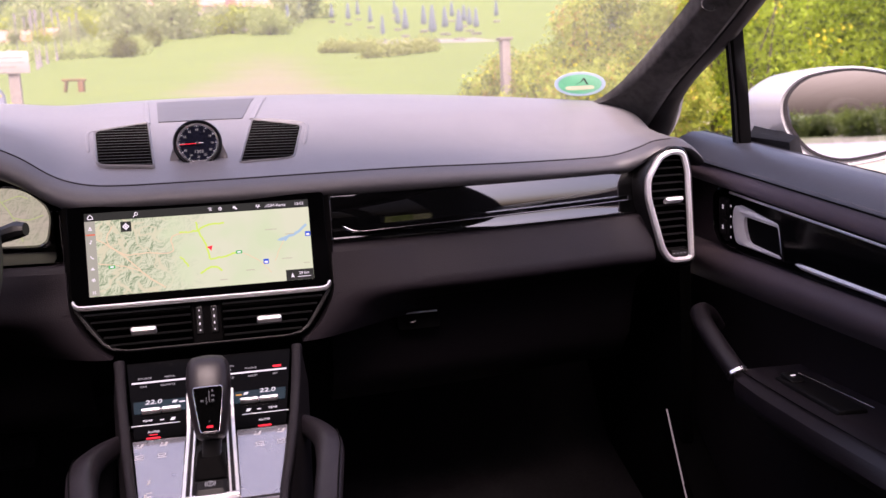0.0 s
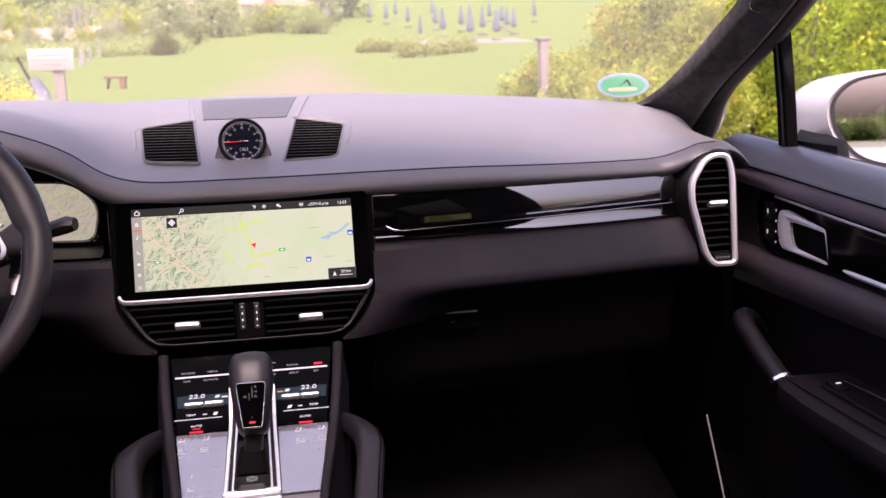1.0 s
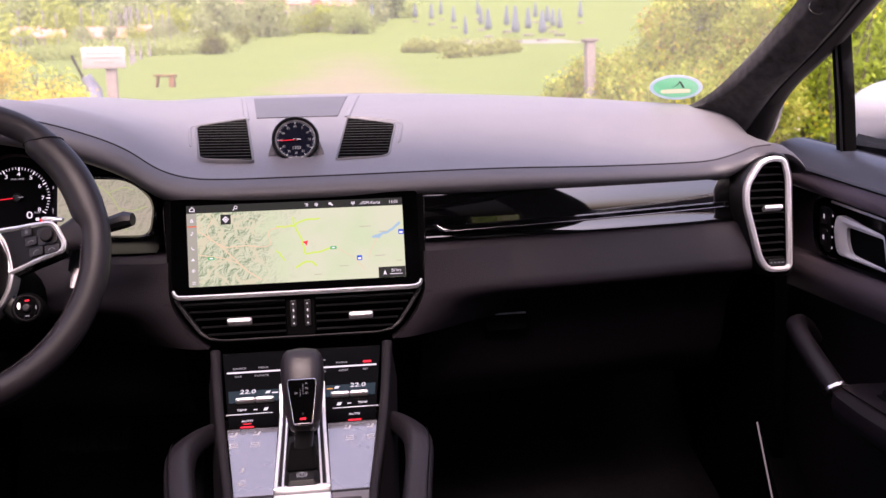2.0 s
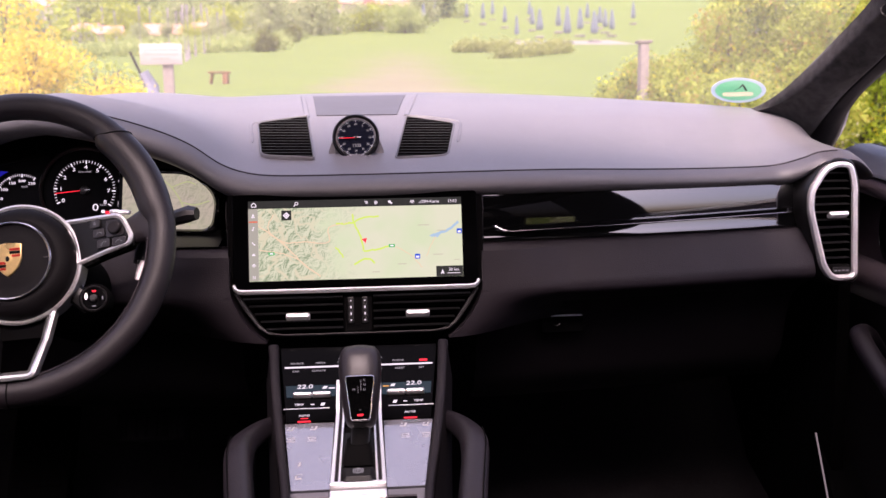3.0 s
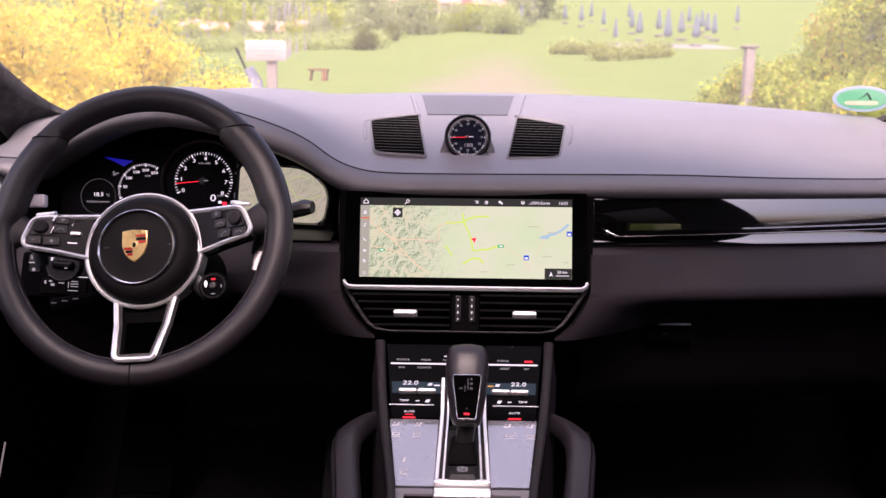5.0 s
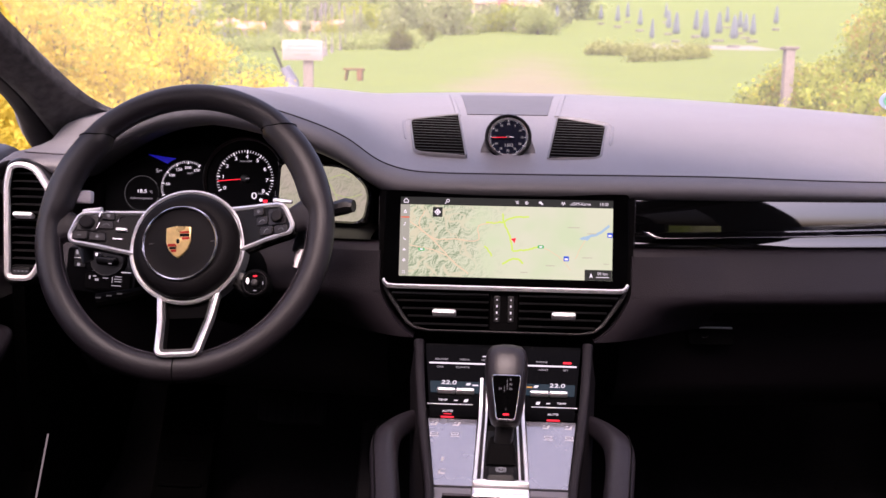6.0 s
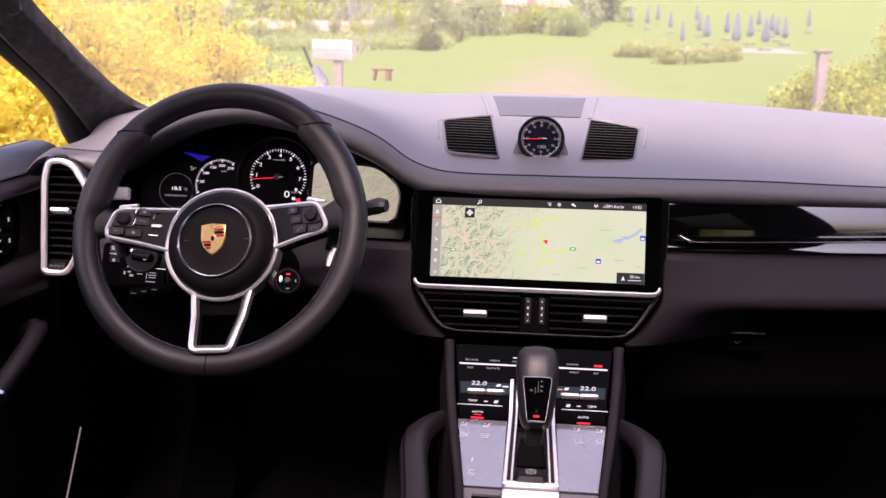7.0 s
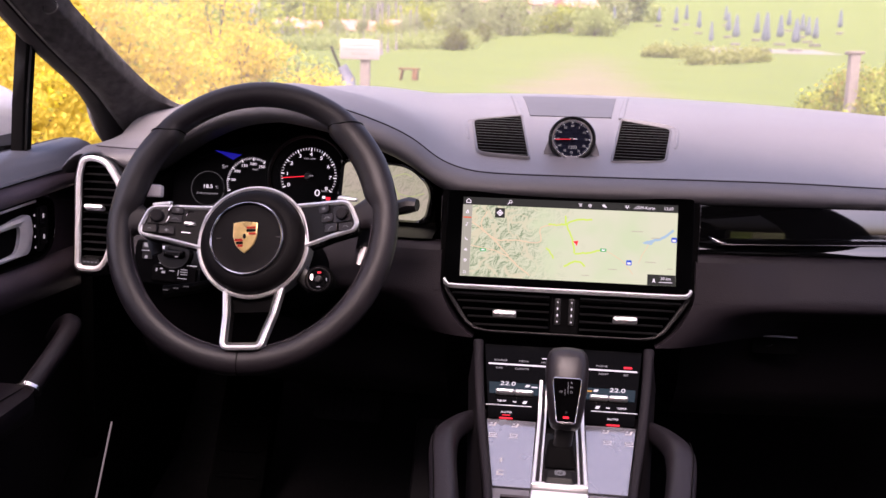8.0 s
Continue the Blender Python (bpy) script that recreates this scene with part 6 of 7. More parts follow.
    sw = part("window_switch", box((s * 0.785, -0.205, 0.7855), (0.042, 0.155, 0.012), (0, 0, s * -3), 0.004), KEYBLACK, d, "black window switch")
    part("switch_key", box((s * 0.783, -0.15, 0.792), (0.022, 0.03, 0.010), (12, 0, 0), 0.003), KEYBLACK, sw)
    part("switch_mark", box((s * 0.783, -0.15, 0.7978), (0.007, 0.002, 0.0006), (12, 0, 0)), WHITEGLOW, sw)
    part("switch_rim", sweep([Vector((s * 0.808, -0.125 - 0.02 * i, 0.7915)) for i in range(9)], 0.0007, n=4), DARKCHROME, sw)
    # map pocket with its bright edge
    part("map_pocket", loft([[Vector((s * x, y, z)) for x, z in ((0.826, 0.64 + 0.65 * (y - 0.27)), (0.790 + 0.19 * (y - 0.27), 0.645 + 0.66 * (y - 0.27)), (0.785 + 0.19 * (y - 0.27), 0.60 + 0.5 * (y - 0.27)), (0.785, 0.42))] for y in [0.27 - 0.03 * i for i in range(10)]]), MATT, d, "", 50)
    # A thin, faintly emitting strip follows the pocket's edge.
    part("pocket_strip", sweep([Vector((s * 0.757, 0.186 - 0.0092 * i, 0.642 - 0.0171 * i)) for i in range(12)], 0.0012, 0.0020, n=8), glow("pale emitting strip", (0.85, 0.75, 0.78), 0.042), d, "thin pale glowing strip")
    # outer skin in white
    part("outer_skin", loft([[Vector((s * x, y, z)) for x, z in ((0.90, 1.07 + 0.1 * (y - 0.1)), (0.925, 1.05 + 0.1 * (y - 0.1)), (0.965, 0.95), (0.985, 0.8), (0.975, 0.55), (0.95, 0.35))] for y in (0.34, 0.1, -0.3, -0.7, -1.2, -1.72)]), WHITEPAINT, d, "white outer skin")
    part("window_seal", sweep([door_pt(s, 0.8775, y, 1.1015) for y in ys[::4]], 0.004, 0.004, n=6), RUBBER, d)
    part("window_strut", sweep([Vector((s * 0.862, 0.118, 1.085)), Vector((s * 0.857, 0.121, 1.18)), Vector((s * 0.848, 0.124, 1.285))], 0.0145, 0.012, up=(s, 0, 0), n=10, power=4), MATT, d, "black upright window strut", 40)
    part("strut_channel", sweep([Vector((s * 0.849, 0.110, 1.09)), Vector((s * 0.844, 0.113, 1.18)), Vector((s * 0.835, 0.116, 1.27))], 0.0022, 0.0015, up=(s, 0, 0), n=6), PLASTIC, d)
    return d


for side, door_name in ((1, "door_1"), (-1, "door_2")):
    door(side, door_name).location += Vector((0, -0.013, 0.004))


# ---------------------------------------------------------------- pillars, windscreen, shell
PIN = [(0.694, 0.50, 1.160), (0.714, 0.46, 1.175), (0.728, 0.40, 1.189), (0.734, 0.33, 1.210), (0.743, 0.265, 1.242), (0.759, 0.17, 1.300), (0.764, 0.09, 1.345), (0.752, -0.08, 1.435), (0.722, -0.28, 1.525)]
POUT = [(0.815, 0.38, 1.070), (0.835, 0.345, 1.105), (0.838, 0.325, 1.130), (0.838, 0.295, 1.165), (0.839, 0.235, 1.211), (0.843, 0.12, 1.267), (0.842, 0.02, 1.320), (0.825, -0.16, 1.405), (0.78, -0.36, 1.49)]


def pillar(s, name):
    p = thing(name, (s * 0.76, 0.42, 1.1), "windscreen pillar lined with charcoal suede", "windscreen pillar", "", "structure")
    pin, pout = curve_points(PIN, 4), curve_points(POUT, 4)
    secs, dark, white = [], [], []
    for i, (a, b) in enumerate(zip(pin, pout)):
        d = (b - a)
        t = (pin[min(i + 1, len(pin) - 1)] - pin[max(i - 1, 0)]).normalized()
        nrm = d.cross(t).normalized()
        if nrm.y > 0:
            nrm = -nrm
        mir = lambda v: Vector((s * v.x, v.y, v.z))
        secs.append([mir(a + Vector((0.02, 0.02, 0))), mir(a), mir(a + Vector((0.001, -0.012, 0))), mir(a + Vector((0.004, -0.050, 0))), mir(a + Vector((0.008, -0.060, 0))), mir(a + Vector((0.018, -0.066, 0))), mir(a + d * 0.40 + Vector((0, -0.058, 0))), mir(a + d * 0.56 + Vector((0, -0.042, 0))), mir(a + d * 0.68 + nrm * 0.018), mir(a + d * 0.74 + nrm * 0.009)])
        dark.append([mir(a + d * 0.735 + nrm * 0.009), mir(a + d * 0.76 + nrm * 0.012), mir(a + d * 0.90 + nrm * 0.008), mir(a + d * 0.99), mir(b - nrm * 0.014), mir(b - nrm * 0.03)])
        white.append([mir(b - nrm * 0.031 - d * 0.06), mir(b - nrm * 0.045 - d * 0.04), mir(b - d * 0.02 - nrm * 0.06), mir(a + d * 0.6 - nrm * 0.09), mir(a + d * 0.30 - nrm * 0.05)])
    part("lining", loft(secs), SUEDE, p, "charcoal suede lining", 60)
    part("seal", loft(dark), RUBBER, p, "black door seal", 60)
    part("outer_frame", loft(white), WHITEPAINT, p, "white outer frame", 60)
    q = pin[22].lerp(pout[22], 0.10)
    bm_ = sweep([Vector((s * (q.x + 0.011 * math.cos(a)), q.y - 0.066 + 0.010 * math.sin(a) * 0.55, q.z + 0.004 + 0.012 * math.sin(a) * 0.8)) for a in [2 * math.pi * k / 20 for k in range(20)]], 0.0010, n=5, closed=True)
    part("round_badge", bm_, KEYGREY, p, "small round embossed badge")
    return p


for side, pillar_name in ((1, "pillar_1"), (-1, "pillar_2")):
    pillar(side, pillar_name).location += Vector((0, -0.012, 0.003))


def screen_pt(u, v):
    """The windscreen: u across from -1 to 1, v from the cowl up to the header."""
    x = u * (0.800 - 0.075 * v)
    yb = 0.775 - 0.60 * x * x
    zb = 1.205 - 0.06 * x * x
    yt, zt = -0.14 - 0.30 * x * x, 1.560 - 0.11 * x * x
    bow = 0.03 * math.sin(math.pi * v)
    return Vector((x, yb + (yt - yb) * v + bow, zb + (zt - zb) * v + bow))


bm = loft([[screen_pt(-1 + 2 * i / 32, j / 16) for i in range(33)] for j in range(17)])
ws = solo("windscreen", bm, SCREENGLASS, "clear curved windscreen glass", "windscreen", "", "structure", 60)
ws.visible_shadow = False
for s, nm in ((1, "window_1"), (-1, "window_2")):
    bm = loft([[Vector((s * (0.875 - 0.22 * (z - 1.09)), y, z)) for z in (1.09, 1.2, 1.3, 1.4, 1.5)] for y in (0.34, 0.1, -0.3, -0.72)])
    o = solo(nm, bm, PANE, "clear front side window glass", "car window", "", "structure", 60)
    o.visible_shadow = False

# Rear panes, out of view, kept almost opaque so the trim reflects dark.
PRIVACY = pane_material("dark privacy glass", 0.04, (0.016, 0.016, 0.017))
for s, nm in ((1, "window_3"), (-1, "window_4")):
    bm = loft([[Vector((s * (0.875 - 0.22 * (z - 1.09)), y, z)) for z in (1.05, 1.2, 1.3, 1.4, 1.52)] for y in (-0.9, -1.4, -2.1)])
    solo(nm, bm, PRIVACY, "dark tinted rear side window glass", "car window", "", "structure", 60)
bm = loft([[Vector((x, y, z)) for x in (-0.84, -0.4, 0, 0.4, 0.84)] for y, z in ((-2.25, 1.10), (-2.18, 1.3), (-2.08, 1.56))])
solo("window_5", bm, PRIVACY, "dark tinted rear window glass", "car window", "", "structure", 60)

# green badge sticker on the windscreen
STK = frm((0.702, 0.418, 1.2210), (1, -0.55, 0), (-0.25, -0.8, 0.75)) @ Matrix.Scale(1.22, 4)
stk = thing("windscreen_sticker", (0.702, 0.418, 1.2210), "oval green and white badge sticker on the windscreen", "sticker")


def film(name, color):
    """Thin printed film: daylight shines through it."""
    m = mat(name, color, 0.5, scale=80, vary=0.08)
    n, l = m.node_tree.nodes, m.node_tree.links
    tl, mx = n.new("ShaderNodeBsdfTranslucent"), n.new("ShaderNodeMixShader")
    tl.inputs[0].default_value = (*color, 1)
    mx.inputs[0].default_value = 0.85
    l.new(n["Principled BSDF"].outputs[0], mx.inputs[1])
    l.new(tl.outputs[0], mx.inputs[2])
    l.new(mx.outputs[0], n["Material Output"].inputs[0])
    return m


GREEN, WHITE = film("sticker green", (0.33, 0.66, 0.47)), film("sticker white", (0.60, 0.66, 0.72))
BARO = [(-0.001 + 0.0225 * math.copysign(abs(math.cos(a)) ** 0.4, math.cos(a)), -0.008 + 0.0046 * math.copysign(abs(math.sin(a)) ** 0.4, math.sin(a))) for a in [2 * math.pi * k / 40 for k in range(40)]]
part("ring", band(ellipse(0.040, 0.027, 40), ellipse(0.034, 0.022, 40), STK, 0, 0.0006), WHITE, stk, "white ring")
part("field", band(ellipse(0.034, 0.022, 40), BARO, STK, 0, 0.0006), GREEN, stk, "green field")
part("label_bar", prism(BARO, STK, 0, 0.0006), film("sticker cream", (0.80, 0.76, 0.62)), stk, "cream bar")
part("figure_stroke", sweep([STK @ Vector((-0.005, 0.0015, 0.0016)), STK @ Vector((0.003, 0.0065, 0.0016)), STK @ Vector((0.008, 0.0145, 0.0016))], 0.0020, 0.0004, n=4), PLASTIC, stk)
part("figure_stroke", sweep([STK @ Vector((0.008, 0.013, 0.0016)), STK @ Vector((0.012, 0.000, 0.0016))], 0.0022, 0.0004, n=4), PLASTIC, stk)

# roof, rear bulkhead, floor and footwells close the cabin
def roof_pt(x, y):
    return Vector((x, y - 0.30 * x * x * smooth((y + 0.6) / 0.3), 1.565 - 0.6 * max(0.0, y + 0.13) + 0.035 * smooth((-0.13 - y) / 0.8) - 0.12 * x * x))


RX = [-0.70, -0.6, -0.5, -0.42, -0.3, -0.15, 0.0, 0.15, 0.3, 0.42, 0.5, 0.6, 0.70]
RY = [-0.075, -0.13, -0.22, -0.32, -0.42, -0.65, -0.95, -1.25, -1.6, -1.9, -2.1]
bm = bmesh.new()
rv = [[bm.verts.new(roof_pt(x, y)) for x in RX] for y in RY]
for j in range(len(RY) - 1):
    for i in range(len(RX) - 1):
        if not (-0.5 < (RX[i] + RX[i + 1]) / 2 < 0.5 and -0.95 < (RY[j] + RY[j + 1]) / 2 < -0.42):
            bm.faces.new((rv[j][i], rv[j][i + 1], rv[j + 1][i + 1], rv[j + 1][i]))
thick(solo("ceiling", bm, HEADLINER, "dark cloth roof lining round a glass roof", "ceiling", "", "structure", 60), 0.05, 1.0)
# Assumed roof glass, out of view; extent and tint set for overhead light.
bm = loft([[roof_pt(x, y) + Vector((0, 0, 0.03)) for x in (-0.51, -0.3, 0, 0.3, 0.51)] for y in (-0.41, -0.65, -0.96)])
solo("window_roof", bm, pane_material("tinted roof glass", 0.05, (0.68, 0.68, 0.70)), "tinted glass roof panel", "glass roof", "", "structure", 60)
bm = bmesh.new()
for s in (-1, 1):
    # side rails above the windows, middle and rear pillars; the unseen middle ones are widened to darken the trim's
    # reflection
    sweep([Vector((s * 0.735, -0.33, 1.505)), Vector((s * 0.73, -0.8, 1.53)), Vector((s * 0.72, -1.5, 1.52)), Vector((s * 0.70, -2.1, 1.48))], 0.08, 0.05, n=8, bm=bm)
    sweep([Vector((s * 0.87, -0.84, 0.95)), Vector((s * 0.80, -0.84, 1.3)), Vector((s * 0.73, -0.80, 1.54))], 0.27, 0.03, up=(s, 0, 0), n=8, bm=bm)
    sweep([Vector((s * 0.87, -2.0, 0.95)), Vector((s * 0.80, -2.05, 1.3)), Vector((s * 0.72, -2.1, 1.5))], 0.14, 0.04, up=(s, 0, 0), n=8, bm=bm)
solo("trim_rails", bm, HEADLINER, "dark roof rails and rear pillars", "trim", "", "structure", 60)
bm = loft([[Vector((x, y, z)) for x in (-0.84, 0, 0.84)] for y, z in ((-2.15, 0.42), (-2.2, 0.8), (-2.15, 1.12), (-1.98, 1.14))])
thick(solo("wall_rear", bm, CARPET, "dark rear load space panel", "wall", "", "structure"), 0.03)
bm = loft([[Vector((s * x, y, z)) for x, z in ((0.86, 1.10), (0.83, 0.9), (0.84, 0.42))] for s in (1,) for y in (-1.7, -2.2)])
thick(solo("wall_right", bm, CARPET, "dark rear side lining", "wall", "", "structure"), 0.03)
bm = loft([[Vector((-x, y, z)) for x, z in ((0.86, 1.10), (0.83, 0.9), (0.84, 0.42))] for y in (-1.7, -2.2)])
thick(solo("wall_left", bm, CARPET, "dark rear side lining", "wall", "", "structure"), 0.03)
fl = [(-2.2, 0.42), (-0.9, 0.40), (-0.2, 0.385), (0.25, 0.385), (0.50, 0.47), (0.66, 0.66), (0.68, 0.90), (0.66, 1.15)]
bm = loft([[Vector((x, y, z)) for x in [-0.86 + 0.172 * i for i in range(11)]] for y, z in fl])
thick(solo("floor", bm, CARPET, "black carpeted cabin floor and bulkhead", "floor", "", "structure", 60), 0.02)

for s, nm in ((1, "trim_kick_right"), (-1, "trim_kick_left")):
    bm = loft([[Vector((s * x, y, z)) for x, z in ((0.80, 0.38), (0.80, 0.7), (0.795, 1.0), (0.79, 1.11))] for y in (0.16, 0.3, 0.5, 0.7)])
    thick(solo(nm, bm, MATT, "black kick panel beside the footwell", "trim", "", "structure"), 0.02)
ped = thing("brake_pedal", (-0.355, 0.33, 0.60), "wide black rubber brake pedal on a steel arm", "pedal")
PM = frm((-0.385, 0.36, 0.640), (1, 0, 0), (0, 0.45, 1))
part("pad", prism(rrect(0.125, 0.055, 0.010), PM, -0.01, 0.008, 0.004), RUBBER, ped)
for i in range(6):
    part("rib", prism(rrect(0.006, 0.044, 0.002, 2, -0.045 + 0.018 * i, 0), PM, 0.006, 0.0105, 0.0015), RUBBER, ped)
part("arm", sweep([PM @ Vector((0.01, 0.0, -0.01)), PM @ Vector((0.01, 0.10, -0.06)), PM @ Vector((0.01, 0.22, -0.05))], 0.010, 0.006, n=8), PLASTIC, ped)
gas = thing("accelerator_pedal", (-0.23, 0.30, 0.42), "tall black accelerator pedal hinged on the floor", "pedal")
part("pad", prism(rrect(0.055, 0.17, 0.012), frm((-0.235, 0.38, 0.53), (1, 0, 0), (0, 0.75, 1)), -0.008, 0.008, 0.004), RUBBER, gas)
rest = thing("footrest", (-0.62, 0.35, 0.45), "black footrest panel in the driver's footwell", "footrest")
part("pad", prism(rrect(0.11, 0.26, 0.02), frm((-0.60, 0.40, 0.55), (1, 0, 0), (0, 0.6, 1)), -0.02, 0.01, 0.006), MATT, rest)
for i in range(4):
    part("rib", prism(rrect(0.085, 0.008, 0.003, 2, 0, -0.08 + 0.05 * i), frm((-0.60, 0.40, 0.55), (1, 0, 0), (0, 0.6, 1)), 0.008, 0.014, 0.002), MATT, rest)


# ---------------------------------------------------------------- outside of the car: mirrors and bonnet
def wing_mirror(s):
    w = thing("wing_mirror", (s * 0.95, 0.33, 1.04), "white door mirror with a black foot and dark glass", "wing mirror", "door mirrors")
    m = frm((s * 1.245, 0.40, 1.132), (1, -s * 0.36, 0), (0, 0.014, 1))
    sh = rounded([(s * x, y) for x, y in ((-0.120, 0.045), (-0.080, 0.088), (0.02, 0.106), (0.125, 0.082), (0.150, 0.0), (0.125, -0.085), (0.0, -0.106), (-0.070, -0.080), (-0.115, -0.01))], 0.05, 5)
    if s < 0:
        sh = sh[::-1]
    secs = []
    for z, k, dx in ((0.005, 0.91, 0), (0.012, 0.96, 0), (0.004, 1.0, 0), (-0.03, 1.02, -0.022), (-0.07, 1.01, -0.045), (-0.11, 0.93, -0.06), (-0.145, 0.74, -0.068), (-0.165, 0.45, -0.07)):
        secs.append([m @ Vector((x * k + s * dx, y * k, z)) for x, y in sh])
    part("shell", loft(secs, True, True), WHITEPAINT, w, "white painted shell", 60)
    g = [(x * 0.885 + s * 0.006, y * 0.86 + 0.004) for x, y in sh]
    part("gasket", band([(x * 0.93 + s * 0.004, y * 0.91 + 0.003) for x, y in sh], g, m, 0.0, 0.0095), RUBBER, w)
    part("mirror_glass", prism(g, m, 0.002, 0.008), MIRROR, w, "mirror glass reflecting the hedge and sky")
    part("foot", loft([[Vector((s * x, y, z)) for x, y, z in sec] for sec in (
        ((0.885, 0.00, 1.050), (0.885, 0.13, 1.050), (0.885, 0.13, 1.118), (0.885, 0.01, 1.112)),
        ((1.00, 0.13, 1.040), (1.00, 0.29, 1.040), (1.00, 0.30, 1.128), (1.00, 0.16, 1.112)),
        ((1.10, 0.28, 1.030), (1.10, 0.42, 1.030), (1.10, 0.43, 1.110), (1.10, 0.31, 1.100)),
        ((1.15, 0.44, 1.035), (1.15, 0.49, 1.035), (1.15, 0.50, 1.11), (1.15, 0.45, 1.11)))], True, True), MATT, w, "black mirror foot", 40)
    return w


wing_mirror(1)
wing_mirror(-1)

bon = thing("bonnet", (0, 1.2, 1.0), "white painted car bonnet beyond the windscreen", "car bonnet")
bm = loft([[Vector((x, y - 0.45 * x * x, z - 0.105 * x * x - 0.05 * max(0, abs(x) - 0.6))) for x in [-0.85 + 0.05 * i for i in range(35)]] for y, z in ((0.80, 1.19), (0.84, 1.224), (0.95, 1.2335), (1.05, 1.2355), (1.2, 1.230), (1.5, 1.19), (1.8, 1.09), (1.95, 0.95), (2.0, 0.6))])
thick(part("panel", bm, WHITEPAINT, bon, "white paint", 60), 0.01)
for s in (-1, 1):
    bm = loft([[Vector((s * x, y, z)) for x, z in ((0.80, zt), (0.90, zt - 0.05), (0.96, zt - 0.2), (0.97, 0.4))] for y, zt in ((0.30, 1.09), (0.6, 1.12), (1.0, 1.10), (1.5, 1.02), (1.85, 0.9))])
    thick(part("wing", bm, WHITEPAINT, bon, "white front wing", 60), 0.008)


# ---------------------------------------------------------------- land outside
def land(x, y):
    z = 0.077 * max(0.0, y - 4.0) + 0.00025 * max(0.0, min(y, 260.0) - 30) ** 2 + 0.12 * max(0.0, y - 260)
    far = smooth((math.hypot(x, y) - 5) / 40)
    return z + far * (0.15 * noise.noise((x * 0.05, y * 0.05, 0.3)) + 0.05 * noise.noise((x * 0.3, y * 0.3, 1.7)))


def ground_material():
    m = mat("meadow", (0.112, 0.150, 0.042), 0.95, scale=1.2, color2=(0.088, 0.128, 0.034), spec=0.1)
    n, l = m.node_tree.nodes, m.node_tree.links
    b = n["Principled BSDF"]
    old = b.inputs["Base Color"].links[0].from_socket
    co = n.new("ShaderNodeTexCoord")
    sep = n.new("ShaderNodeSeparateXYZ")
    l.new(co.outputs["Object"], sep.inputs[0])
    nz = n.new("ShaderNodeTexNoise")
    nz.inputs["Scale"].default_value = 0.35
    l.new(co.outputs["Object"], nz.inputs["Vector"])
    # worn sandy track that runs straight ahead of the car
    a = n.new("ShaderNodeMath")
    a.operation = 'MULTIPLY_ADD'
    a.inputs[1].default_value, a.inputs[2].default_value = 5.0, -2.5
    l.new(nz.outputs["Fac"], a.inputs[0])
    sh = n.new("ShaderNodeMath")
    sh.operation = 'ADD'
    l.new(sep.outputs["X"], sh.inputs[0])
    l.new(a.outputs[0], sh.inputs[1])
    lin = n.new("ShaderNodeMath")
    lin.operation = 'MULTIPLY_ADD'
    lin.inputs[1].default_value = -0.030
    l.new(sep.outputs["Y"], lin.inputs[0])
    l.new(sh.outputs[0], lin.inputs[2])
    ab = n.new("ShaderNodeMath")
    ab.operation = 'ABSOLUTE'
    l.new(lin.outputs[0], ab.inputs[0])
    rg = n.new("ShaderNodeMapRange")
    rg.inputs["From Min"].default_value, rg.inputs["From Max"].default_value = 3.2, 0.4
    l.new(ab.outputs[0], rg.inputs["Value"])
    end = n.new("ShaderNodeMapRange")
    end.inputs["From Min"].default_value, end.inputs["From Max"].default_value = 85.0, 35.0
    l.new(sep.outputs["Y"], end.inputs["Value"])
    mul = n.new("ShaderNodeMath")
    mul.operation = 'MULTIPLY'
    l.new(rg.outputs[0], mul.inputs[0])
    l.new(end.outputs[0], mul.inputs[1])
    mx = n.new("ShaderNodeMix")
    mx.data_type = 'RGBA'
    mx.inputs[7].default_value = (0.138, 0.132, 0.082, 1)
    l.new(mul.outputs[0], mx.inputs[0])
    l.new(old, mx.inputs[6])
    # pale gravel yard round the car
    ds = n.new("ShaderNodeVectorMath")
    ds.operation = 'DISTANCE'
    ds.inputs[1].default_value = (3.0, -12.0, 0.0)
    l.new(co.outputs["Object"], ds.inputs[0])
    ad = n.new("ShaderNodeMath")
    ad.operation = 'MULTIPLY_ADD'
    ad.inputs[1].default_value = 3.0
    l.new(nz.outputs["Fac"], ad.inputs[0])
    l.new(ds.outputs["Value"], ad.inputs[2])
    yr = n.new("ShaderNodeMapRange")
    yr.inputs["From Min"].default_value, yr.inputs["From Max"].default_value = 26.0, 24.8
    l.new(ad.outputs[0], yr.inputs["Value"])
    gv = n.new("ShaderNodeTexVoronoi")
    gv.inputs["Scale"].default_value = 18.0
    l.new(co.outputs["Object"], gv.inputs["Vector"])
    gr = n.new("ShaderNodeValToRGB")
    gr.color_ramp.elements[0].color, gr.color_ramp.elements[1].color = (0.25, 0.24, 0.225, 1), (0.33, 0.315, 0.30, 1)
    l.new(gv.outputs["Distance"], gr.inputs[0])
    my = n.new("ShaderNodeMix")
    my.data_type = 'RGBA'
    l.new(yr.outputs[0], my.inputs[0])
    l.new(mx.outputs[2], my.inputs[6])
    l.new(gr.outputs[0], my.inputs[7])
    l.new(my.outputs[2], b.inputs["Base Color"])
    return m


gx = sorted({round(v, 2) for v in [-3 + 0.5 * i for i in range(13)] + [s * (3 + 1.2 ** i) for i in range(36) for s in (-1, 1)]})
gy = sorted({round(v, 2) for v in [-4 + 1.0 * i for i in range(60)] + [56 + 1.18 ** i for i in range(42)] + [-4 - 1.35 ** i for i in range(22)]})
bm = loft([[Vector((x, y, land(x, y))) for x in gx] for y in gy])
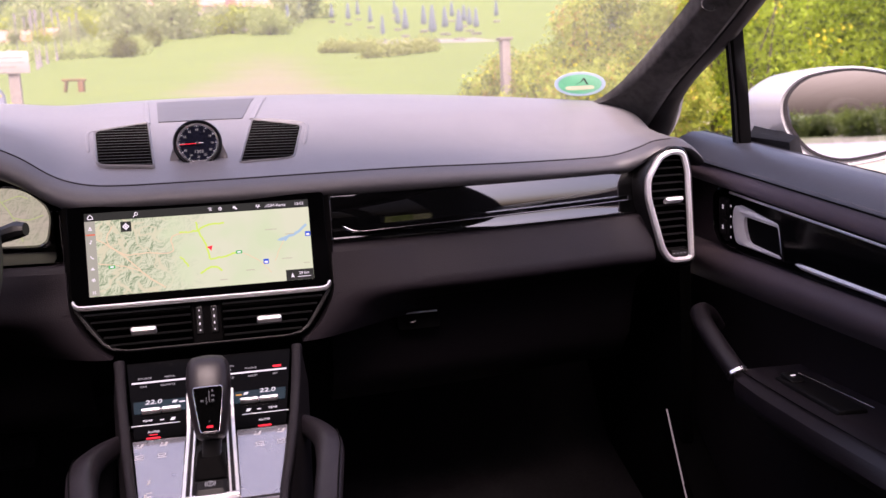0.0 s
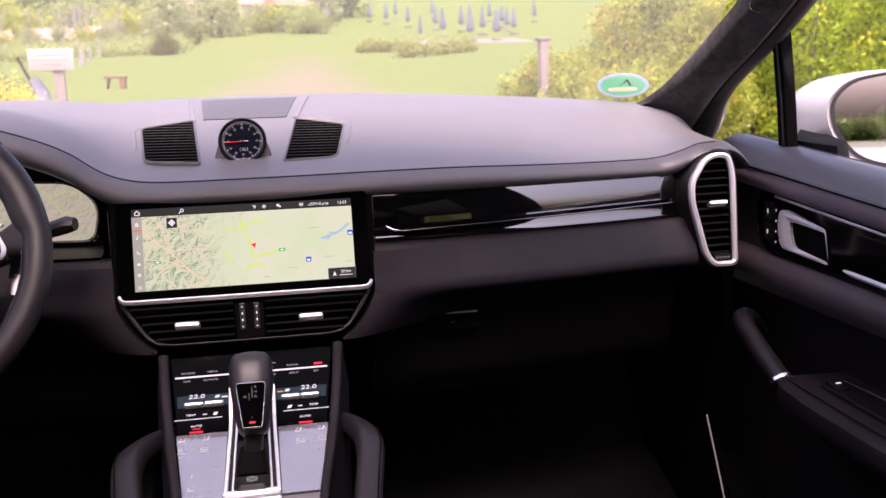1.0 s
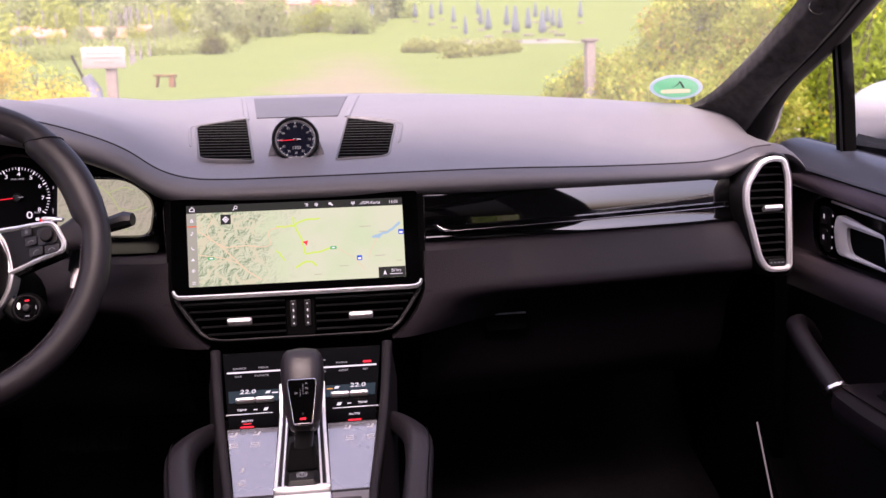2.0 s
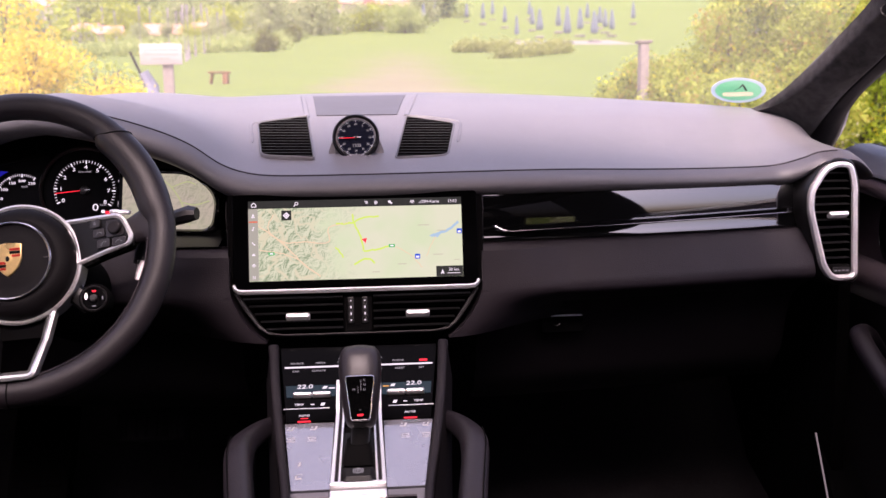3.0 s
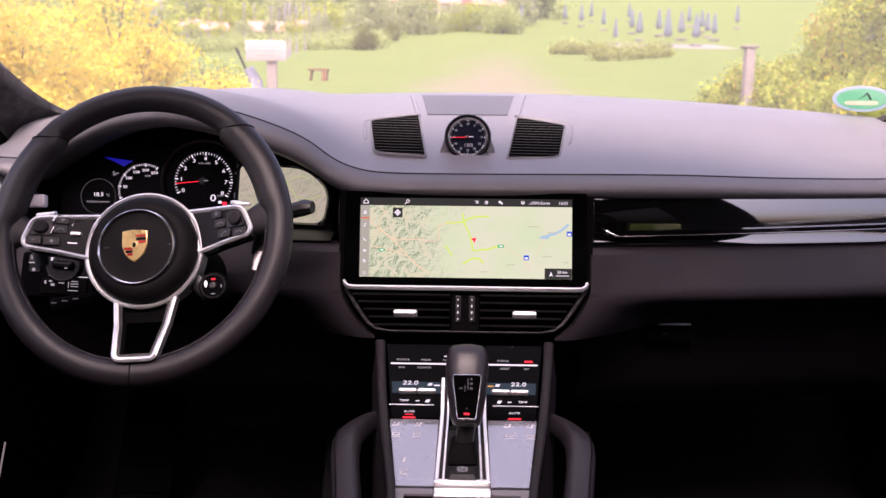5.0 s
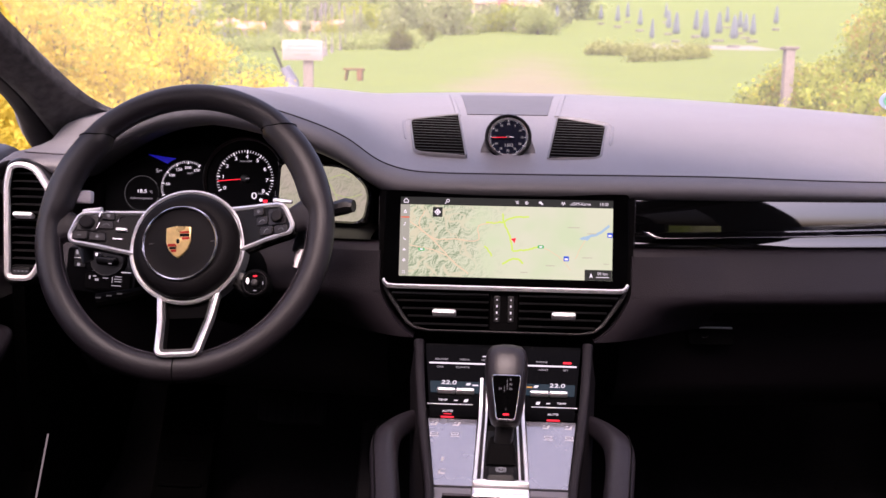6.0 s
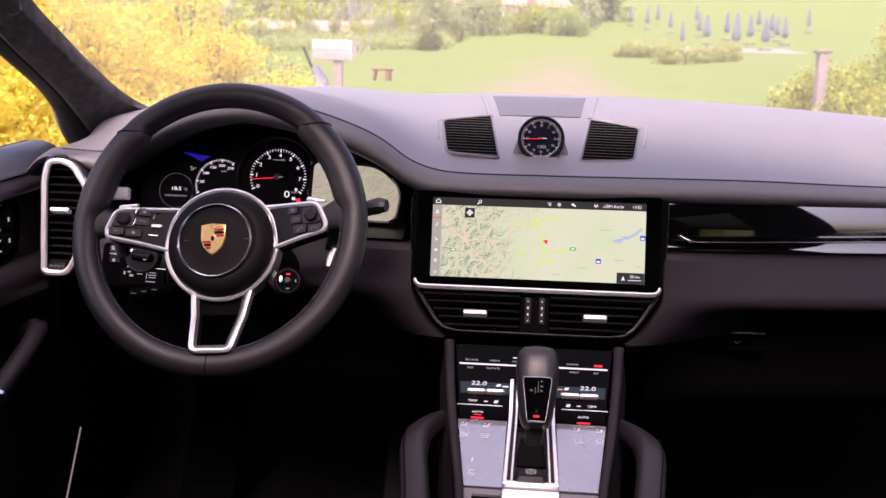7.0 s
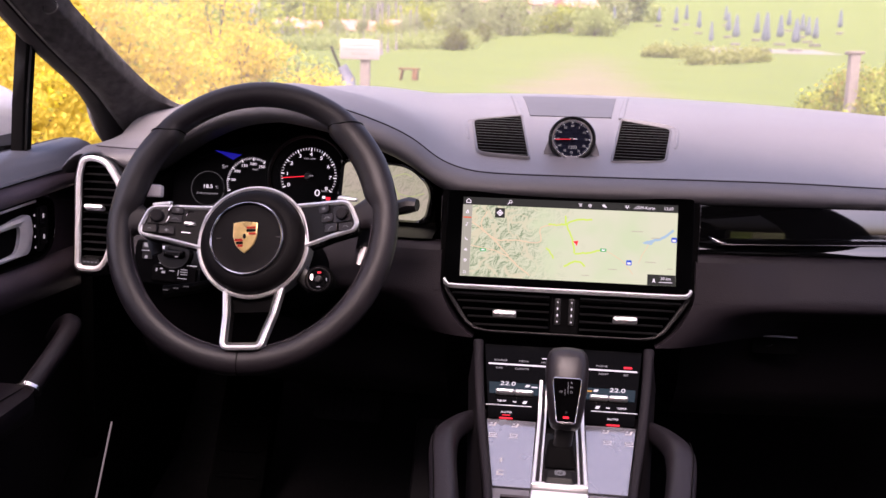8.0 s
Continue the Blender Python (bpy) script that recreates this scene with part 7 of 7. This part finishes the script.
solo("ground", bm, ground_material(), "sunlit rising meadow with a worn sandy track and a gravel yard", "ground", "", "structure", 180)


def leaves(name, blobs, count, size, material, label, category, seed, kind="stuff", stretch=1.6):
    """Foliage: many small bent leaves in clumps within a set of soft blobs (centre, radii)."""
    rng = np.random.default_rng(seed)
    vol = np.array([b[3] * b[4] * b[5] for b in blobs]) ** 0.8
    vol /= vol.sum()
    which = rng.choice(len(blobs), count // 12, p=vol)
    B = np.array(blobs)
    d = rng.normal(size=(len(which), 3))
    d /= np.linalg.norm(d, axis=1)[:, None]
    r = rng.uniform(0.55, 1.08, len(which)) ** 0.6
    cl = B[which, :3] + d * B[which, 3:] * r[:, None]
    c = np.repeat(cl, 12, axis=0) + rng.normal(size=(len(which) * 12, 3)) * size * 1.6
    k = len(c)
    a = rng.normal(size=(k, 3))
    a /= np.linalg.norm(a, axis=1)[:, None]
    b = np.cross(a, rng.normal(size=(k, 3)))
    b /= np.linalg.norm(b, axis=1)[:, None]
    nn = np.cross(a, b)
    s = size * rng.uniform(0.6, 1.3, k)[:, None]
    v = np.stack([c - a * s * stretch / 2, c + b * s * 0.4 + nn * s * 0.12, c + a * s * stretch / 2, c - b * s * 0.4 + nn * s * 0.12], axis=1).reshape(-1, 3)
    me = bpy.data.meshes.new(name)
    i = np.arange(k) * 4
    f = np.stack([i, i + 1, i + 2, i, i + 2, i + 3], axis=1).reshape(-1, 3)
    me.from_pydata(v.tolist(), [], f.tolist())
    me.materials.append(material)
    return me


def leaf_mat(name, c1, c2, translucent=0.5):
    m = mat(name, c1, 0.6, scale=1.2, color2=c2, island=0.6, spec=0.25)
    n, l = m.node_tree.nodes, m.node_tree.links
    b = n["Principled BSDF"]
    src = b.inputs["Base Color"].links[0].from_socket
    tl, mx = n.new("ShaderNodeBsdfTranslucent"), n.new("ShaderNodeMixShader")
    l.new(src, tl.inputs[0])
    mx.inputs[0].default_value = translucent
    l.new(b.outputs[0], mx.inputs[1])
    l.new(tl.outputs[0], mx.inputs[2])
    l.new(mx.outputs[0], n["Material Output"].inputs[0])
    return m


YELLOW = leaf_mat("golden yellow blossom and leaf", (0.65, 0.54, 0.080), (0.56, 0.44, 0.062))
LIME = leaf_mat("light green leaf", (0.385, 0.435, 0.080), (0.27, 0.335, 0.055))
OCHRE = leaf_mat("ochre leaf and dry stalk", (0.44, 0.31, 0.09), (0.34, 0.25, 0.07))
FRESH = leaf_mat("fresh green leaf", (0.345, 0.455, 0.032), (0.22, 0.315, 0.024))
DEEP = leaf_mat("deep green leaf", (0.13, 0.165, 0.035), (0.085, 0.115, 0.024))
MIDG = leaf_mat("mid green leaf", (0.230, 0.300, 0.090), (0.135, 0.200, 0.055))
PINE = leaf_mat("dark green leaf", (0.12, 0.18, 0.09), (0.075, 0.12, 0.06))
# PALE has the distance haze lightened into its leaf colour.
PALE = leaf_mat("haze-paled leaf", (0.36, 0.40, 0.20), (0.27, 0.33, 0.145))
VINE = leaf_mat("young vine leaf", (0.34, 0.40, 0.15), (0.27, 0.34, 0.11))
BUSHG = leaf_mat("olive green bush leaf", (0.21, 0.23, 0.055), (0.13, 0.155, 0.038))
OLIVE = leaf_mat("olive leaf", (0.34, 0.37, 0.12), (0.24, 0.28, 0.08))
FLOWER = leaf_mat("bright yellow petal", (0.80, 0.72, 0.05), (0.70, 0.62, 0.04))
WHITEFL = leaf_mat("white petal", (0.75, 0.72, 0.6), (0.6, 0.55, 0.45))
BARK = mat("bark", (0.14, 0.11, 0.085), 0.9, scale=20, vary=0.5)
WOODG = mat("weathered grey wood", (0.20, 0.175, 0.16), 0.85, scale=25, vary=0.35)
WOODB = mat("brown wood", (0.20, 0.10, 0.05), 0.8, scale=25, vary=0.4)


def shrub(name, blobs, count, size, material, label, category, seed, extra=()):
    base = (blobs[0][0], blobs[0][1], land(blobs[0][0], blobs[0][1]))
    t = thing(name, base, label, category)
    me = leaves("foliage", blobs, count, size, material, label, category, seed)
    o = hang(new("foliage", me), t)
    o["kind"] = "stuff"
    bmt = bmesh.new()
    rng = random.Random(seed)
    for b in blobs:
        g = Vector((b[0], b[1], land(b[0], b[1]) - 0.05))
        for _ in range(4):
            e = Vector(b[:3]) + Vector((rng.uniform(-0.5, 0.5) * b[3], rng.uniform(-0.5, 0.5) * b[4], rng.uniform(0, 0.6) * b[5]))
            mid = g.lerp(e, 0.5) + Vector((rng.uniform(-0.15, 0.15), rng.uniform(-0.15, 0.15), 0.1))
            sweep([g, mid, e], [0.022, 0.014, 0.005], n=5, bm=bmt)
    part("stems", bmt, BARK, t)
    for nm, mt, cnt, sz, sd in extra:
        o = hang(new(nm, leaves(nm, blobs, cnt, sz, mt, "", "", sd, stretch=1.1)), t)
        o["kind"] = "stuff"
    return t


def blob_row(points, seed):
    """Overlapping clumps along rows of (x, y, height, width)."""
    rng = random.Random(seed)
    out = []
    for x, y, h, w in points:
        g = land(x, y)
        for k in range(5):
            f = rng.uniform(0.15, 0.95)
            rr = w * rng.uniform(0.45, 0.7) * (1.15 - 0.45 * f)
            out.append((x + rng.uniform(-0.5, 0.5) * w, y + rng.uniform(-0.5, 0.5) * w, g + h * f * 0.85, rr, rr, rr * 0.75))
    return out


# golden shrub on the left of the car
shrub("golden_shrub", blob_row([(-1.98, 7.2, 1.08, 0.30), (-2.14, 7.2, 1.26, 0.36), (-2.34, 7.1, 1.46, 0.45), (-2.62, 7.1, 1.72, 0.55), (-2.9, 7.0, 1.95, 0.65), (-3.2, 7.0, 2.4, 0.8), (-3.3, 6.2, 2.1, 1.0), (-3.5, 5.2, 2.3, 1.2), (-4.3, 6.4, 2.9, 1.5), (-3.9, 4.0, 2.3, 1.3), (-5.3, 5.2, 2.7, 1.6), (-4.1, 2.8, 2.3, 1.3), (-5.6, 3.4, 2.5, 1.6), (-4.1, 1.5, 2.3, 1.3), (-5.7, 1.6, 2.5, 1.6), (-4.2, 0.2, 2.4, 1.3), (-5.6, 7.6, 3.2, 1.6)], 3), 340000, 0.030, YELLOW,
      "large golden yellow flowering shrub beside the track", "shrub", 11, (("blossom", FLOWER, 50000, 0.03, 12), ("green_foliage", LIME, 16000, 0.04, 13)))
shrub("green_shrub", blob_row([(-2.85, 9.2, 1.35, 0.45), (-3.05, 9.2, 1.6, 0.55), (-3.4, 9.4, 1.8, 0.8), (-4.2, 10.0, 2.3, 1.1), (-5.2, 10.5, 2.9, 1.3)], 4), 12000, 0.05, LIME, "light green shrub behind the golden one", "shrub", 21)
# hedge bank on the right
shrub("right_hedge", blob_row([(2.20, 9.3, 0.82, 0.34), (2.50, 9.3, 1.00, 0.38), (2.85, 9.3, 1.22, 0.44), (3.2, 9.2, 1.45, 0.52), (3.55, 9.1, 1.68, 0.6), (3.95, 9.0, 2.1, 0.7), (4.3, 9.3, 2.5, 0.8), (4.8, 9.6, 2.8, 1.0), (2.3, 8.5, 0.70, 0.34), (2.7, 8.3, 0.88, 0.4), (3.15, 8.2, 1.15, 0.5), (2.9, 7.4, 0.90, 0.5), (3.5, 7.5, 1.30, 0.6), (4.3, 8.2, 1.80, 0.9), (3.1, 8.7, 1.2, 0.5), (3.6, 8.5, 1.5, 0.6), (5.2, 8.6, 2.3, 1.2)], 5), 150000, 0.032, LIME,
      "dense green hedge bank with scattered yellow flowers", "hedge", 31, (("dark_foliage", DEEP, 24000, 0.034, 32), ("dry_foliage", OCHRE, 24000, 0.032, 35), ("flowers", FLOWER, 2500, 0.036, 33), ("white_flowers", WHITEFL, 300, 0.05, 34)))
shrub("side_hedge", blob_row([(6.0, 9.2, 2.6, 1.5), (6.8, 9.9, 3.0, 1.6), (7.8, 9.8, 3.4, 1.7), (8.6, 9.4, 4.2, 1.8), (9.3, 8.4, 5.4, 2.0), (9.6, 7.0, 6.2, 2.2), (9.7, 5.4, 6.6, 2.3), (9.7, 3.8, 6.6, 2.3), (9.8, 2.0, 6.4, 2.3), (9.8, 0.0, 6.0, 2.2), (7.0, 12.0, 3.4, 1.8), (8.6, 11.6, 5.0, 2.2), (11.0, 9.6, 7.0, 2.4)], 6), 190000, 0.045, FRESH,
      "tall fresh green hedge with yellow flowers beside the yard", "hedge", 36, (("dark_foliage", DEEP, 50000, 0.05, 37), ("flowers", FLOWER, 4500, 0.055, 38)))
shrub("rear_hedge", blob_row([(-16 + 1.0 * i, -44 - (i % 3) * 1.5, 0.75 + 0.02 * i, 1.0) for i in range(36)], 8), 70000, 0.12, DEEP, "green hedge behind the car", "hedge", 41)

# notice board
sg = thing("notice_board", (-2.10, 8.23, land(-2.10, 8.23)), "white notice board on a timber post", "sign")
gz = land(-2.10, 8.23)
part("post", box((-2.04, 8.27, (gz + 1.85) / 2), (0.10, 0.08, 1.85 - gz + 0.1), (0, 0, 4), 0.008), WOODG, sg, "grey timber post")
part("board", box((-2.09, 8.21, 1.785), (0.41, 0.02, 0.205), (0, 0, 6), 0.004), mat("white board", (0.30, 0.28, 0.27), 0.5, scale=8, vary=0.08), sg, "white board")
REDB = mat("red print", (0.30, 0.17, 0.15), 0.6)
for z, w_ in ((1.830, 0.33), (1.785, 0.34), (1.740, 0.18)):
    part("text_bar", box((-2.09, 8.197, z), (w_, 0.002, 0.006), (0, 0, 6)), REDB, sg, "faded red text bar")
ln = thing("leaning_tool", (-2.38, 8.31, land(-2.38, 8.31)), "dark bicycle-like frame leaning behind the notice board", "frame")
part("bar", sweep([Vector((-2.42, 8.31, 1.82)), Vector((-2.34, 8.34, 1.62)), Vector((-2.26, 8.36, 1.40))], 0.015, n=6), PLASTIC, ln)
part("body", sweep([Vector((-2.31, 8.36, 1.62)), Vector((-2.24, 8.38, 1.48)), Vector((-2.18, 8.40, land(-2.18, 8.40)))], [0.05, 0.07, 0.05], n=8), mat("blue grey cloth", (0.25, 0.27, 0.36), 0.8), ln)

# timber post at the hedge
ps = thing("timber_post", (2.95, 8.60, land(2.95, 8.60)), "weathered square timber post at the hedge's end", "post")
gz = land(2.95, 8.60)
part("post", box((2.95, 8.60, (gz + 1.87) / 2), (0.095, 0.095, 1.87 - gz), (0, 0, 8), 0.006), WOODG, ps)
part("cap", box((2.95, 8.60, 1.885), (0.16, 0.12, 0.03), (0, 0, 8), 0.006), WOODG, ps)

# table on the meadow
tb = thing("picnic_table", (-5.5, 32.4, land(-5.5, 32.4)), "small brown wooden table alone on the meadow", "table")
gz = land(-5.5, 32.4)
part("top", box((-5.5, 32.4, gz + 0.40), (0.78, 0.5, 0.06), (0, 0, 5), 0.01), WOODB, tb)
part("leg", box((-5.78, 32.4, gz + 0.18), (0.05, 0.4, 0.40), (0, 10, 0), 0.008), WOODB, tb)
part("leg", box((-5.28, 32.4, gz + 0.18), (0.18, 0.4, 0.40), (0, 0, 0), 0.01), WOODB, tb)

POSTGREY = mat("grey post wood", (0.24, 0.22, 0.235), 0.9, scale=8, vary=0.3)
# fence of tall vineyard posts
random.seed(9)
first = None
for x, y in ((-12.8, 64.5), (-13.3, 69.6), (-13.6, 75.0), (-14.2, 81.0), (-14.6, 87.8), (-15.0, 94.7), (-12.2, 60.5), (-16.7, 76.4), (-17.2, 82.0), (-18.0, 88.5), (-20.7, 83.5), (-21.4, 90.5), (-24.6, 86.0), (-25.6, 94.0), (-28.6, 92.0), (-31.8, 100.0), (-36.0, 104.0)):
    z = land(x, y)
    if first is None:
        first = thing("vineyard_post", (x, y, z), "tall grey vineyard post with wires", "post", "vineyard posts")
        part("post", sweep([Vector((x, y, z - 0.1)), Vector((x + 0.02, y, z + 1.8)), Vector((x, y, z + 3.7))], [0.14, 0.13, 0.12], n=6), POSTGREY, first)
    else:
        copy_thing(first, Matrix.Translation((x, y, z)) @ Matrix.Rotation(random.uniform(-0.03, 0.03), 4, 'Y') @ Matrix.Diagonal((0.8, 0.8, random.uniform(0.9, 1.1), 1)))
vines = []
for i in range(44):
    x, y = -24 + (i % 11) * 1.5 + random.uniform(-0.4, 0.4), 56 + (i // 11) * 9 + (i % 11) * 1.6
    vines.append((x, y + 10, land(x, y + 10) + 0.32, 1.2, 0.7, 0.34))
shrub("vine_rows", vines, 20000, 0.18, VINE, "pale rows of young vines behind the posts", "vines", 51)
for i, (x, y, h, w) in enumerate(((-8.8, 77.7, 1.9, 0.85), (-8.6, 101, 1.8, 0.8), (-7.3, 121, 1.3, 0.6))):
    shrub("round_bush", blob_row([(x, y, h, w)], 60 + i), 3200, 0.16, BUSHG, "dark green round bush on the meadow", "bush", 61 + i)

# terrace of closed parasols
PARA = mat("blue grey cloth", (0.105, 0.132, 0.160), 0.85, scale=8, vary=0.25)
STONE = mat("pale terrace stone", (0.17, 0.165, 0.15), 0.9, scale=3, vary=0.15)


def parasol(x, y):
    z = land(x, y)
    p = thing("parasol", (x, y, z), "closed blue-grey parasol on a pale stone foot", "parasol", "closed parasols")
    secs = []
    for h, r in ((0.75, 0.12), (0.9, 0.23), (1.3, 0.20), (1.8, 0.15), (2.3, 0.11), (2.6, 0.07), (2.72, 0.02)):
        secs.append([Vector((x + r * (1 + 0.18 * math.cos(6 * a)) * math.cos(a), y + r * (1 + 0.18 * math.cos(6 * a)) * math.sin(a), z + h)) for a in [2 * math.pi * k / 24 for k in range(24)]])
    part("canopy", loft(secs, True, True), PARA, p, "folded blue-grey cloth", 60)
    part("pole", sweep([Vector((x, y, z - 0.05)), Vector((x, y, z + 2.9))], 0.035, n=8), WOODG, p)
    part("foot", box((x, y, z + 0.10), (0.6, 0.6, 0.22), bevel=0.03), STONE, p)
    return p


pp = parasol(15.0, 94.7)
for x, y in ((16.2, 158.1), (17.8, 147.9), (21.6, 165.2), (19.9, 137.7), (28.1, 164.0), (19.3, 105.1), (24.1, 118.0), (19.1, 88.9), (24.5, 107.2), (35.5, 150.5), (22.7, 92.6), (28.1, 106.3), (29.9, 116.6), (41.7, 145.2), (11.1, 163.0), (7.8, 140.3), (33.0, 132.0), (22.4, 128.0)):
    copy_thing(pp, Matrix.Translation((x, y, land(x, y))) @ Matrix.Diagonal((1.6, 1.6, random.uniform(1.15, 1.4), 1)) @ Matrix.Rotation(random.uniform(0, 3), 4, 'Z'))
tr = thing("terrace", (22, 104, land(22, 104)), "pale stone terrace under the parasols", "terrace")
part("slab", loft([[Vector((x, y, land(x, y) + 0.03)) for x in [13 + 1.25 * i for i in range(11)]] for y in (86, 89, 93, 97)]), STONE, tr)
shrub("low_hedge", blob_row([(8.6 + 0.9 * i, 58 + 1.3 * i, 0.75, 0.6) for i in range(7)] + [(7.2 + 0.8 * i, 72 - 0.8 * i, 0.75, 0.6) for i in range(5)], 71), 9000, 0.16, OLIVE, "low clipped olive hedge before the terrace", "hedge", 71)

# trees and houses in the distance
ROOF = mat("red roof tiles", (0.40, 0.20, 0.17), 0.85, scale=2, vary=0.25)
PLASTER = mat("cream plaster", (0.46, 0.41, 0.36), 0.9, scale=2, vary=0.12)
DARKWIN = mat("dark window", (0.04, 0.045, 0.05), 0.2)


def tree(x, y, h, w, material, seed, label):
    z = land(x, y)
    rng = random.Random(seed)
    t = thing("tree", (x, y, z), label, "tree")
    bmt = sweep([Vector((x, y, z - 0.2)), Vector((x + 0.1, y, z + h * 0.35)), Vector((x, y, z + h * 0.75))], [w * 0.06, w * 0.045, w * 0.015], n=7)
    for _ in range(5):
        a = rng.uniform(0, 6.28)
        q = Vector((x, y, z + h * rng.uniform(0.25, 0.5)))
        sweep([q, q + Vector((math.cos(a) * w * 0.25, math.sin(a) * w * 0.25, h * 0.2))], [w * 0.025, w * 0.008], n=5, bm=bmt)
    part("trunk", bmt, BARK, t)
    bl = []
    for _ in range(9):
        f = rng.uniform(0.10, 0.95)
        rr = w * rng.uniform(0.22, 0.34) * (1.2 - 0.6 * f)
        bl.append((x + rng.uniform(-0.4, 0.4) * w * (1.2 - f), y + rng.uniform(-0.4, 0.4) * w, z + h * f, rr, rr, rr * 0.9))
    o = hang(new("crown", leaves("crown", bl, 2400, w * 0.055, material, "", "", seed)), t)
    o["kind"] = "stuff"
    return t


random.seed(21)
SPRING = "spring-green broadleaf tree at the meadow's end"
for i in range(44):
    x = -74 + i * 2.55 + random.uniform(-1, 1)
    y = 118 + random.uniform(-8, 16)
    if x > 6:
        y += 34
    if x > 9:
        continue
    mt = random.choice((PALE, VINE, PALE, LIME, PALE))
    tree(x, y, random.uniform(3.2, 6.2), random.uniform(4.5, 7.5), mt, 100 + i, SPRING)
for i in range(64):
    x = -120 + i * 3.6 + random.uniform(-2, 2)
    y = 165 + random.uniform(-8, 30) + max(0, x) * 0.5
    if x > 14:
        continue
    mt = random.choice((MIDG, MIDG, PINE, PALE, VINE))
    tree(x, y, random.uniform(10, 17), random.uniform(7, 11), mt, 200 + i, "dark green woodland tree on the far slope")


random.seed(33)
for i, (x, y) in enumerate(((-31.5, 103), (-28.6, 104), (-25.5, 102.5), (-22.6, 103), (-20.6, 106), (-18.2, 106), (-16.5, 104), (-34, 104))):
    tree(x, y, random.uniform(1.1, 1.9) + (1.0 if x > -21 else 0), random.uniform(2.0, 2.8), (PALE, LIME, PALE)[i % 3], 300 + i, "small pale green tree before the village")


def house(x, y, w, h, turn):
    z = land(x, y)
    m = pose(x, y, z, 0, 0, turn)
    hs = thing("house", (x, y, z), "cream plastered village house with a red tiled roof", "house", "village houses")
    d = w * 0.8
    part("wall", loft([[m @ Vector((a, b, c)) for a, b in ((-w / 2, -d / 2), (w / 2, -d / 2), (w / 2, d / 2), (-w / 2, d / 2))] for c in (-1, h)], True, True), PLASTER, hs)
    ridge = h + w * 0.34
    e = 0.5
    part("roof", loft([[m @ Vector((sx * (w / 2 + e), -d / 2 - e, h - 0.2)), m @ Vector((sx * (w / 2 + e), 0, ridge)), m @ Vector((sx * (w / 2 + e), d / 2 + e, h - 0.2))] for sx in (-1, 1)], True, True), ROOF, hs, "red tiled roof")
    for i in range(3 if w > 4 else 0):
        for j in range(max(1, int(h // 2.8))):
            part("window", loft([[m @ Vector((-w * 0.3 + i * w * 0.3 + a, -d / 2 - o_, 1.0 + j * 2.7 + b)) for a, b in ((-0.45, 0), (0.45, 0), (0.45, 1.3), (-0.45, 1.3))] for o_ in (-0.05, 0.05)], True, True), DARKWIN, hs)


for x, y, w, h, tn in ((-30.3, 108, 2.4, 0.9, 20), (-33.0, 109, 2.4, 1.2, -10), (-24.0, 108, 3.2, 0.8, 15), (-19.4, 111, 3.2, 0.9, -10), (-9.0, 139, 5, 3.4, -20), (-4.2, 142, 5, 3.6, 10), (2.0, 140, 5, 3.4, 30), (-46, 138, 5, 3.6, 0)):
    house(x, y, w, h, tn)
